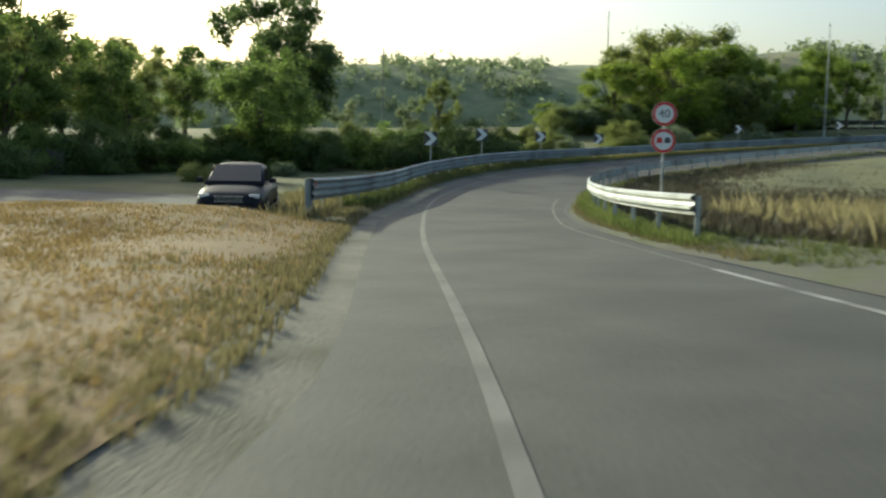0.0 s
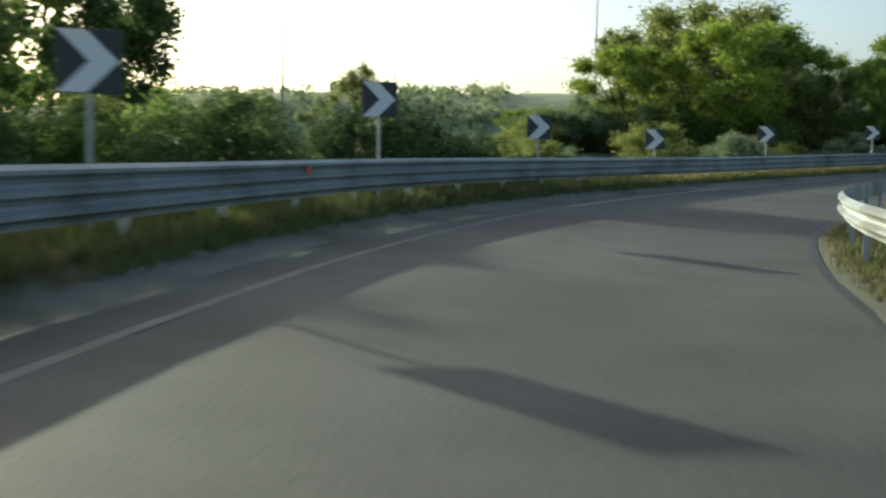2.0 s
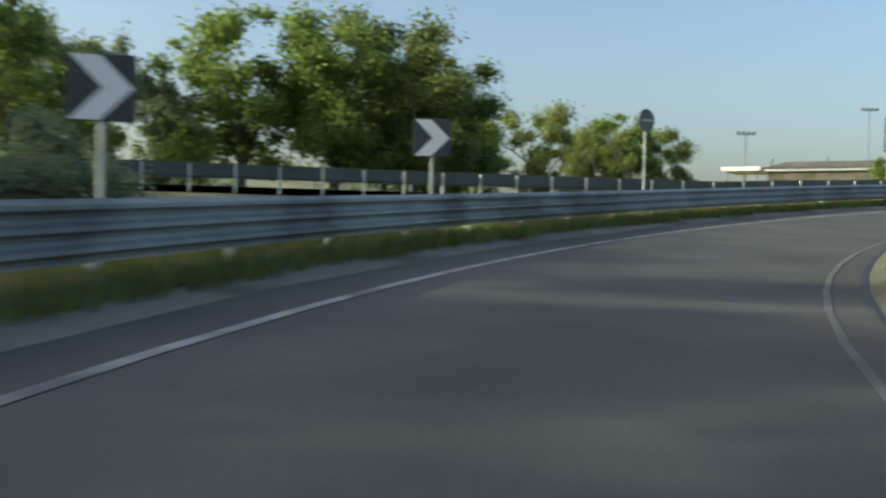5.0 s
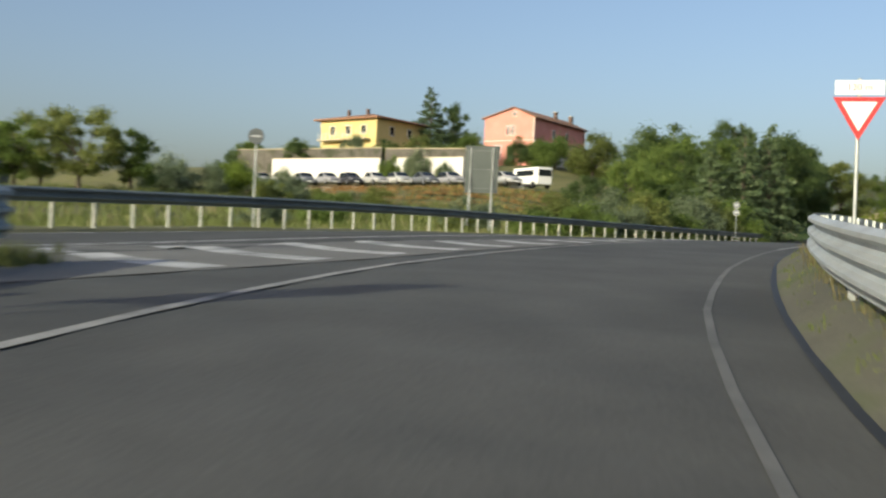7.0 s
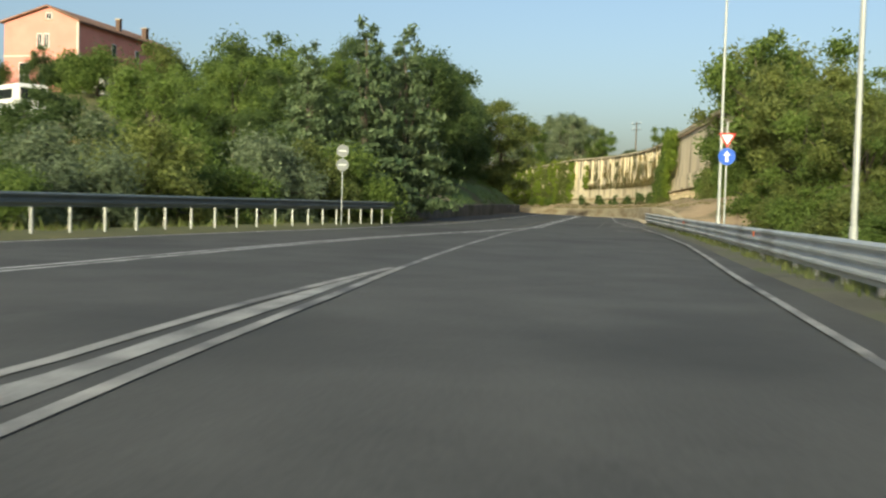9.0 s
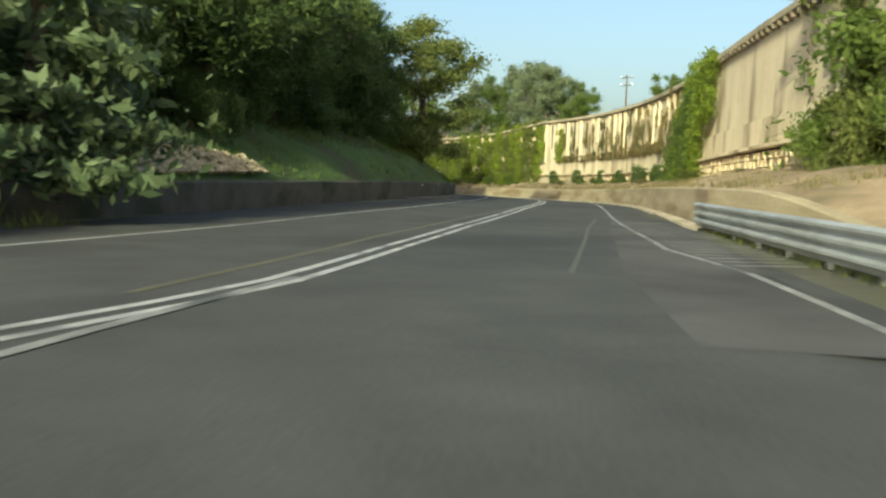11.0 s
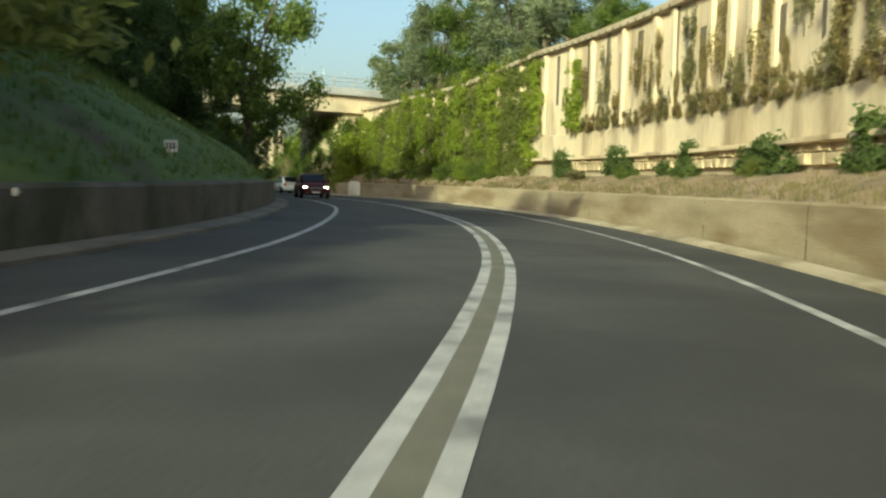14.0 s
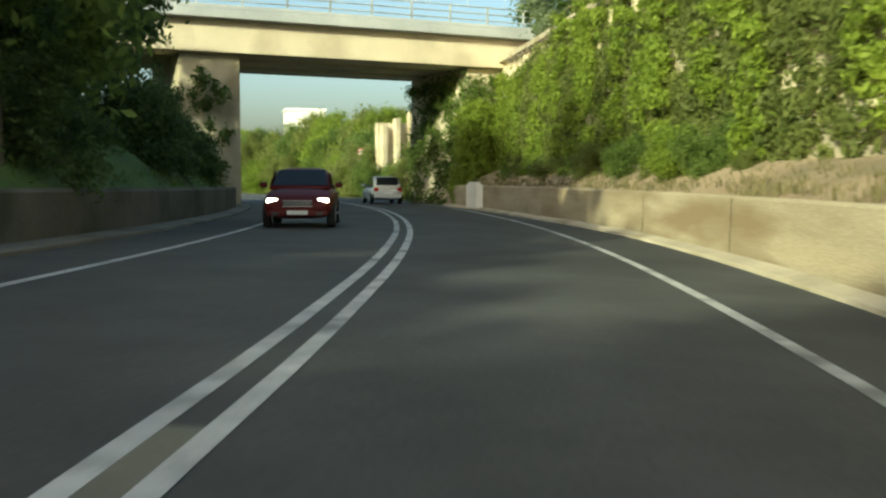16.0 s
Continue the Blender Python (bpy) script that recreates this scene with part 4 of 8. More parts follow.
loft("wall_4", MAIN, 98, 212, 1.5, lambda q: [(FACE(q) - 0.12, LEDGE_H(q) - 0.1), (FACE(q) - 0.16, LEDGE_H(q) + 1.1), (FACE(q) - 0.3, LEDGE_H(q) + 1.15), (FACE(q) - 0.4, TOP_H(q)), (FACE(q) - 0.9, TOP_H(q)), (FACE(q) - 0.9, 5)], WALL_CREAM, "tall cream retaining wall with streaks", "wall")
loft("coping", MAIN, 98, 212, 1.5, lambda q: [(FACE(q) - 0.4, TOP_H(q) - 0.02), (FACE(q) - 0.1, TOP_H(q)), (FACE(q) - 0.08, TOP_H(q) + 0.22), (FACE(q) - 1.0, TOP_H(q) + 0.3), (FACE(q) - 1.0, TOP_H(q) - 0.1)], CONCRETE, "pale concrete coping along the wall top", "coping")
loft("slope_2", MAIN, 97, 214, 2.5, lambda q: [(FACE(q) - 0.8, TOP_H(q) + 0.1), (FACE(q) - 4, TOP_H(q) + 0.5), (FACE(q) - 9, TOP_H(q) + 0.6), (FACE(q) - 16, TOP_H(q) - 1.5)], GRASS_GROUND, "grass behind the wall top", "slope", wobble=0.2, smooth=True)


# ---- guard rails ----
def wave_profile(top, waves, pitch=0.185, depth=0.085):
    """Side and height offsets of a corrugated steel beam, from its top edge down; the road lies towards negative side."""
    pts = [(0.0, top)]
    for w in range(waves):
        z = top - w * pitch
        pts += [(-depth * 0.25, z - 0.012), (-depth, z - 0.045), (-depth, z - 0.085), (-depth * 0.15, z - 0.125), (0.0, z - 0.16)]
    pts.append((0.0, top - waves * pitch))
    return pts


POST_MESH = {}


def post_mesh(height, material, k=1.0):
    key = (round(height, 2), material.name, k)
    if key not in POST_MESH:
        bm = bmesh.new()
        box(bm, -0.03 * k, 0.03 * k, -0.05 * k, 0.05 * k, -0.3, height)
        box(bm, -0.05 * k, 0.03 * k, -0.06 * k, -0.045 * k, -0.3, height)
        box(bm, -0.05 * k, 0.03 * k, 0.045 * k, 0.06 * k, -0.3, height)
        me = bpy.data.meshes.new("post")
        bm.to_mesh(me)
        bm.free()
        me.materials.append(material)
        POST_MESH[key] = me
    return POST_MESH[key]


def guard_rail(axis, q0, q1, side, top, waves, road_side, spacing, label, step, material=None, post_material=None, post_low=0.0, flare=0.0, behind=0.13, studs=0, thick=1.0):
    material, post_material = material or STEEL, post_material or STEEL_LIGHT
    rail = tagged(new("guard_rail"), label, "guard rail")
    prof = wave_profile(0, waves)
    n = int(math.ceil((q1 - q0) / step))
    length = 0.0
    sd = lambda q: val(side, q) + (flare * (1 - smooth01(q0, q0 + 0.12 * (q1 - q0), q)) if flare else 0)
    verts, rows = [], []
    for i in range(n + 1):
        q = q0 + (q1 - q0) * i / n
        row = []
        for a, z in prof + [(0.006, prof[-1][1]), (0.006, 0.0)]:
            row.append(len(verts))
            verts.append(axis.p(q, sd(q) + (a if road_side < 0 else -a), val(top, q) + z))
        rows.append(row)
    faces = [(rows[i][j], rows[i][j + 1], rows[i + 1][j + 1], rows[i + 1][j]) for i in range(n) for j in range(len(rows[0]) - 1)]
    thing("beam", verts, faces, material, rail)
    q, k = q0 + 0.3 * (q1 - q0) / n, 0
    while q < q1:
        v, left, d = axis.at(q)
        z = axis.p(q, sd(q), post_low)
        ob = new("post", post_mesh(val(top, q) - post_low - 0.04, post_material, thick))
        off = behind * (1 if road_side < 0 else -1)
        ob.matrix_basis = pose(z.x + left[0] * off, z.y + left[1] * off, z.z, 0, 0, axis.heading(q))
        ob.parent = rail
        if studs and k % studs == 0:
            s = part("reflector", boxed(-0.01, 0.01, -0.05, 0.05, -0.06, 0.06, 0.004), ORANGE, rail, "orange reflector")
            s.matrix_basis = Matrix.Translation(axis.p(q, sd(q) - (-0.09 if road_side > 0 else 0.09), val(top, q) - 0.14)) @ pose(0, 0, 0, 0, 0, axis.heading(q))
        k += 1
        q += spacing * (1.0 if axis is MAIN else 1 / max(6.0, float(np.hypot(*(axis.at(q + 0.05)[0] - axis.at(q)[0])[:2])) / 0.05))
    return rail


rail_left = guard_rail(RAMP, 1.33, 7.46, RAIL_L, curve((1.33, 1.15), (1.5, 1.08), (1.7, 1.03), (2.4, 1.03), (3, 1.02), (3.8, 0.92), (5, 0.86), (6.4, 0.82), (7.4, 0.82)), 3, -1, 2.2, "grey triple-wave steel guard rail on short posts", 0.05, STEEL_SHADE_SIDE, POST_PALE, flare=0.55, studs=12)
a, b = RAMP.p(1.312, RAIL_L(1.312) + 0.66, 0.0), RAMP.p(1.338, RAIL_L(1.338) + 0.53, 0.0)
plate = [(p.x, p.y, p.z + h) for p, h in ((a, 0.3), (b, 0.4), (b, 1.14), (a, 1.14))]
plate += [(x - 0.012, y - 0.006, z) for x, y, z in plate]
thing("end_plate", plate, [(0, 1, 2, 3), (7, 6, 5, 4), (0, 4, 5, 1), (1, 5, 6, 2), (2, 6, 7, 3), (3, 7, 4, 0)], STEEL_SHADE_SIDE, rail_left)["label"] = "flat flared steel end plate"
RAIL_R = curve((0.9, -3.65), (1.1, -3.3), (1.4, -3.0), (2, -2.85), (3, -2.5), (4, -2.6), (4.5, -2.7), (5.3, -2.5), (6, -1.95), (6.5, -1.8), (7, -1.74), (7.5, -1.95), (8, -2.28), (8.6, -2.95), (9, -3.35), (10, -3.75), (11, -3.85), (11.8, -3.75), (12.4, -3.65))
guard_rail(RAMP, 0.98, 4.9, RAIL_R, curve((0.98, 0.92), (2, 0.86), (5, 0.8)), 2, 1, 2.6, "sunlit double-wave guard rail round the inside of the bend", 0.04)
guard_rail(RAMP, 5.3, 12.36, RAIL_R, curve((5.3, 0.92), (6.2, 0.98), (7.3, 0.98), (8, 0.88), (9, 0.77), (12.7, 0.72)), 3, 1, 2.2, "triple-wave guard rail with orange reflectors on the inner verge", 0.06, studs=9)
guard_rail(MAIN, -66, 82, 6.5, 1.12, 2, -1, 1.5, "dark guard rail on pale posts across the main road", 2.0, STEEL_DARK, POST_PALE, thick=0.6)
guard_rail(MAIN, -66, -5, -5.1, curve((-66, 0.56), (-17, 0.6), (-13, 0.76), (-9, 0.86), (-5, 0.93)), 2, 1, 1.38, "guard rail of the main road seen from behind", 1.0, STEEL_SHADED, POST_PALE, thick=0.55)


# ---- signs ----
def disc(bm, r, y, seg=28, depth=0.006):
    bmesh.ops.create_cone(bm, cap_ends=True, segments=seg, radius1=r, radius2=r, depth=depth, matrix=Matrix.Translation((0, y, 0)) @ pose(0, 0, 0, 90))
    return bm


def ring(bm, r0, r1, y, seg=32):
    a = [bm.verts.new((math.cos(2 * math.pi * i / seg) * r0, y, math.sin(2 * math.pi * i / seg) * r0)) for i in range(seg)]
    b = [bm.verts.new((math.cos(2 * math.pi * i / seg) * r1, y, math.sin(2 * math.pi * i / seg) * r1)) for i in range(seg)]
    for i in range(seg):
        bm.faces.new((a[i], a[(i + 1) % seg], b[(i + 1) % seg], b[i]))
    return bm


def poly(pts, y, bm=None):
    bm = bm or bmesh.new()
    bm.faces.new([bm.verts.new((x, y, z)) for x, z in pts])
    return bm


def lettering(text, size, y, parent, material, z=0.0):
    cu = bpy.data.curves.new("lettering", "FONT")
    cu.body, cu.size, cu.align_x, cu.align_y = text, size, "CENTER", "CENTER"
    cu.materials.append(material)
    ob = new("lettering", cu)
    ob.matrix_basis = Matrix.Translation((0, y, z)) @ pose(0, 0, 0, 90)
    ob.parent = parent
    return ob


def lift(ob, z):
    ob.matrix_basis = Matrix.Translation((0, 0, z)) @ ob.matrix_basis
    return ob


def chevron_sign(x, y, z, turn, height):
    """Faces the local -y direction; height of its panel's middle above the foot."""
    s = base("chevron_sign", x, y, z, turn, "square black bend marker with a white chevron", "road sign", "bend markers")
    part("post", rodded((0, 0.03, -0.3), (0, 0.03, height + 0.2), 0.03), STEEL_LIGHT, s)
    p = part("panel", boxed(-0.32, 0.32, -0.01, 0.02, -0.32, 0.32, 0.008), BLACK_PLATE, s)
    lift(p, height)
    c = part("chevron", poly([(-0.3, 0.31), (-0.02, 0.31), (0.29, 0.0), (-0.02, -0.31), (-0.3, -0.31), (0.0, 0.0)], -0.016), WHITE_PLATE, p, "white chevron")
    return s


def round_sign(x, y, z, turn, height, r, faces, label):
    s = base("road_sign", x, y, z, turn, label, "road sign")
    part("post", rodded((0, 0.04, -0.3), (0, 0.04, height + r), 0.027), STEEL, s)
    for i, face in enumerate(faces):
        h = height - i * (2 * r + 0.06)
        p = lift(part("plate", disc(bmesh.new(), r, 0.0, depth=0.02), SIGN_BACK if face == "back" else (BLUE_PLATE if face == "blue" else WHITE_PLATE), s), h)
        if face == "back":
            part("bracket", boxed(-r * 0.6, r * 0.6, -0.035, -0.012, -0.03, 0.03), STEEL, p)
            continue
        if face == "blue":
            part("arrow", poly([(-0.05, -0.2), (0.05, -0.2), (0.05, 0.04), (0.14, 0.04), (0, 0.21), (-0.14, 0.04), (-0.05, 0.04)], -0.013), WHITE_PLATE, p, "white arrow")
            continue
        part("ring", ring(bmesh.new(), r * 0.98, r * 0.74, -0.013), RED_PLATE, p, "red ring")
        if face == "40":
            lettering("40", r * 0.95, -0.014, p, BLACK_PLATE)
        elif face == "cars":
            bm = poly([(-r * .55, -r * .18), (-r * .08, -r * .18), (-r * .08, r * .12), (-r * .2, r * .3), (-r * .45, r * .3), (-r * .55, r * .12)], -0.014)
            part("symbol", bm, RED_PLATE, p)
            bm = poly([(r * .08, -r * .18), (r * .55, -r * .18), (r * .55, r * .12), (r * .43, r * .3), (r * .18, r * .3), (r * .08, r * .12)], -0.014)
            part("symbol", bm, BLACK_PLATE, p)
    return s


def yield_sign(x, y, z, turn, height, side, label, plate="", blue=False):
    s = base("road_sign", x, y, z, turn, label, "road sign")
    part("post", rodded((0, 0.04, -0.3), (0, 0.04, height + 0.6), 0.034), STEEL_LIGHT, s)
    t = side / math.sqrt(3)
    tri = lambda k, y0: poly([(-side / 2 * k, t / 2 * k), (side / 2 * k, t / 2 * k), (0, -t * k)], y0)
    p = lift(part("plate", tri(1.0, 0.0), RED_PLATE, s, "red triangular plate"), height)
    part("face", tri(0.68, -0.008), WHITE_PLATE, p, "white face")
    part("back", tri(0.99, 0.006), SIGN_BACK, p)
    if plate:
        q = lift(part("distance_plate", boxed(-0.42, 0.42, -0.01, 0.01, -0.13, 0.13, 0.006), WHITE_PLATE, s), height + t / 2 + 0.17)
        lettering(plate, 0.17, -0.013, q, BLACK_PLATE)
    if blue:
        q = lift(part("round_plate", disc(bmesh.new(), side * 0.5, 0.0, depth=0.02), BLUE_PLATE, s), height - side * 1.06)
        part("arrow", poly([(-0.05, -0.19), (0.05, -0.19), (0.05, 0.04), (0.13, 0.04), (0, 0.2), (-0.13, 0.04), (-0.05, 0.04)], -0.013), WHITE_PLATE, q, "white arrow")
    return s


def board_back(x, y, z, turn, low, width, height, label, dark=False, struts=False, posts=2):
    """A sign board seen from behind (local -y), on posts with clamps."""
    s = base("sign_board", x, y, z, turn, label, "sign board")
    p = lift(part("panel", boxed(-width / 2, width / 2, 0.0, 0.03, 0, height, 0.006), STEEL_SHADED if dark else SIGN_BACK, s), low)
    for k in range(3):
        part("stiffener", boxed(-width / 2 + 0.03, width / 2 - 0.03, -0.03, -0.002, height * (0.1 + 0.4 * k) - 0.02, height * (0.1 + 0.4 * k) + 0.02), STEEL_DARK if dark else STEEL, p)
    for k in range(posts):
        px = 0 if posts == 1 else (k * 2 - 1) * width * 0.33
        part("post", rodded((px, -0.07, -0.4), (px, -0.07, low + height * 0.96), 0.03), STEEL if dark else STEEL_LIGHT, s)
        if struts:
            part("strut", rodded((px - 0.1, -1.3, -0.3), (px, -0.1, low + height * 0.35), 0.028), STEEL_LIGHT, s)
    return s


for q, off, lift_up in ((2.45, 0.35, 0.2), (2.84, 0.15, 0.25), (3.26, 0.6, -0.06), (3.58, 0.15, -0.3), (4.0, 0.15, -0.08), (4.44, 0.15, 0.0), (5.02, 0.6, 0.0), (5.4, 0.5, 0.05), (5.76, 0.35, -0.05)):
    v = RAMP.p(q, RAIL_L(q) + off, 0.25)
    e = RAMP.p(q - 0.9, 0)
    turn = math.degrees(math.atan2(v.y - e.y, v.x - e.x)) - 90
    chevron_sign(v.x, v.y, v.z, turn + 4, 1.58 + lift_up)
v = RAMP.p(1.42, -4.3, 0.0)
round_sign(v.x, v.y, v.z, 8, 2.75, 0.31, ("40", "cars"), "speed limit disc above a no-overtaking disc on one post")
v = RAMP.p(6.3, 6.15, 0.2)
round_sign(v.x, v.y, v.z, -8, 2.5, 0.32, ("back",), "round road sign seen nearly edge-on")
round_sign(65.4, 107.7, 4.4, -70, 2.45, 0.37, ("back",), "round road sign seen from behind")
round_sign(87.0, 107.9, 5.55, -80, 3.2, 0.27, ("back",), "round road sign beside the main road")
board_back(56.0, 107.7, 3.9, -72, 2.75, 0.98, 1.42, "tall grey sign board seen from behind on two posts")
foot = land(111.2, 99.3) - 0.1
board_back(111.2, 99.3, foot, -95, 8.42 - foot, 1.95, 2.75, "dark sign board seen from behind with slanting struts", True, True)
v = RAMP.p(7.14, -2.9, 0.0)
board_back(v.x, v.y, v.z, -98, 1.75, 0.95, 1.85, "dark narrow sign board on a single post", True, False, 1)
yield_sign(70.6, 94.0, 4.95, -103, 2.95, 0.9, "red and white give-way triangle with a distance plate", "130 m")
yield_sign(121.2, 66.7, 6.3, -112, 3.55, 0.62, "small give-way triangle above a blue arrow disc", "", True)
round_sign(132.6, 78.1, 6.5, -112, 2.9, 0.27, ("back", "back"), "two round signs seen from behind by the rail end")
v = MAIN.p(244, -7.5, 0.3)
round_sign(v.x, v.y, v.z, MAIN.heading(226), 3.35, 0.34, ("cars", "plain"), "two round red-rimmed signs on one post beyond the bridge")
yield_sign(312.0, 26.4, 6.9, -88, 2.6, 0.6, "small road signs beyond the bridge")


# ---- lamp posts and poles ----
def lamp_post(x, y, z, height, turn, label, arm=1.4, material=None, r=0.075):
    material = material or STEEL_LIGHT
    s = base("street_lamp", x, y, z, turn, label, "lamp post")
    part("pole", rodded((0, 0, -0.5), (0, 0, height), r, r * 0.6, 10), material, s)
    part("collar", rodded((0, 0, -0.2), (0, 0, 0.9), r * 1.3, r * 1.2, 10), STEEL_LIGHT, s)
    if arm:
        part("arm", rodded((0, 0, height - 0.05), (0, arm, height + 0.15), 0.04), STEEL_LIGHT, s)
        part("lantern", boxed(-0.12, 0.12, arm - 0.1, arm + 0.55, height + 0.08, height + 0.2, 0.03), SIGN_BACK, s)
    return s


for x, y, z, h, a in ((107.3, 73.25, 6.0, 9.2, 0), (124.9, 64.4, 6.2, 9.5, 0), (20.5, 131, 2.5, 13.5, 0), (11.6, 109.5, 2.6, 11.5, 0)):
    lamp_post(x, y, z, h, 150, "slender pale steel pole standing behind the guard rail", a)
for x, y, z, h in ((-14.6, 150.0, 1.5, 19.5), (-37.0, 113.0, 0.8, 11.5)):
    lamp_post(x, y, z, h, 150, "slender dark grey pole rising behind the trees", 0, STEEL_DARK, 0.11)


def flood_mast(x, y, z, height, turn):
    s = base("floodlight_mast", x, y, z, turn, "tall mast with a crossbar of floodlights", "lamp post")
    part("pole", rodded((0, 0, 0), (0, 0, height), 0.12, 0.08), STEEL_DARK, s)
    part("crossbar", rodded((-1.1, 0, height), (1.1, 0, height), 0.05), STEEL_DARK, s)
    for k in range(4):
        part("floodlight", boxed(-1.2 + 0.7 * k, -0.9 + 0.7 * k, -0.25, 0.15, height, height + 0.4, 0.04), SIGN_BACK, s)
    return s


flood_mast(133.7, 157.9, 7.0, 10.3, -40)
flood_mast(162.5, 154.0, 9.0, 14.2, -40)


def power_pole(x, y, z, height, turn):
    s = base("power_pole", x, y, z, turn, "wooden power pole with two crossarms above the wall", "power pole")
    part("pole", rodded((0, 0, 0), (0, 0, height), 0.14, 0.09), BARK, s)
    for h in (height - 0.3, height - 1.2):
        part("crossarm", boxed(-0.9, 0.9, -0.05, 0.05, h - 0.06, h + 0.06), STEEL_DARK, s)
        for k in (-0.8, 0, 0.8):
            part("insulator", rodded((k, 0, h + 0.06), (k, 0, h + 0.25), 0.05, 0.03, 6), WHITE_PLATE, s)
    return s


power_pole(230.2, 7.5, 13.5, 8.2, 20)


# ---- plants ----
def leaf_mesh(name, rng, clumps, count, size, material, upright=0.0, shell=0.55, aspect=1.6):
    """Small leaf-shaped quads spread through the outer part of many clumps."""
    cs = np.array([c for c, _ in clumps], float)
    rs = np.array([r for _, r in clumps], float)
    w = (rs**2).sum(1) if rs.ndim == 2 else rs**2
    pick = rng.choice(len(cs), count, p=w / w.sum())
    d = rng.normal(size=(count, 3))
    d /= np.linalg.norm(d, axis=1)[:, None]
    rad = np.clip(np.abs(rng.normal(0.45 + 0.4 * shell, 0.3, count)), 0.05, 1.6)
    r = rs[pick] if rs.ndim == 2 else rs[pick][:, None] * np.ones(3)
    at = cs[pick] + d * rad[:, None] * r
    nrm = d + rng.normal(size=(count, 3)) * 0.7
    nrm[:, 2] += upright
    nrm /= np.linalg.norm(nrm, axis=1)[:, None]
    t = np.cross(nrm, rng.normal(size=(count, 3)))
    t /= np.linalg.norm(t, axis=1)[:, None] + 1e-9
    b = np.cross(nrm, t)
    s = size * (0.55 + 0.9 * rng.random(count))[:, None]
    v = np.stack([at - t * s * 0.5 * aspect, at + b * s * 0.32, at + t * s * 0.5 * aspect, at - b * s * 0.32], 1).reshape(-1, 3)
    me = bpy.data.meshes.new(name)
    me.vertices.add(count * 4)
    me.vertices.foreach_set("co", v.ravel())
    me.loops.add(count * 4)
    me.loops.foreach_set("vertex_index", np.arange(count * 4))
    me.polygons.add(count)
    me.polygons.foreach_set("loop_start", np.arange(0, count * 4, 4))
    me.polygons.foreach_set("loop_total", np.full(count, 4))
    me.materials.append(material)
    me.update(calc_edges=True)
    return me


def trunk_mesh(rng, height, r, limbs, lean=0.3, low=0.25):
    bm = bmesh.new()
    pts = [Vector((0, 0, -0.5))]
    for k in range(1, 6):
        pts.append(Vector((lean * rng.normal() * 0.35 * k / 5, lean * rng.normal() * 0.35 * k / 5, height * k / 5)))
    for k in range(5):
        rod(bm, pts[k], pts[k + 1], r * (1 - 0.17 * k), r * (1 - 0.17 * (k + 1)), 7)
    for p in limbs:
        f = low + (0.85 - low) * rng.random()
        a = pts[0].lerp(pts[-1], f)
        rod(bm, a, a.lerp(Vector(p), 0.55) + Vector((0, 0, 0.25)), r * 0.4, r * 0.22, 5)
        rod(bm, a.lerp(Vector(p), 0.55) + Vector((0, 0, 0.25)), Vector(p), r * 0.22, r * 0.06, 5)
    return bm


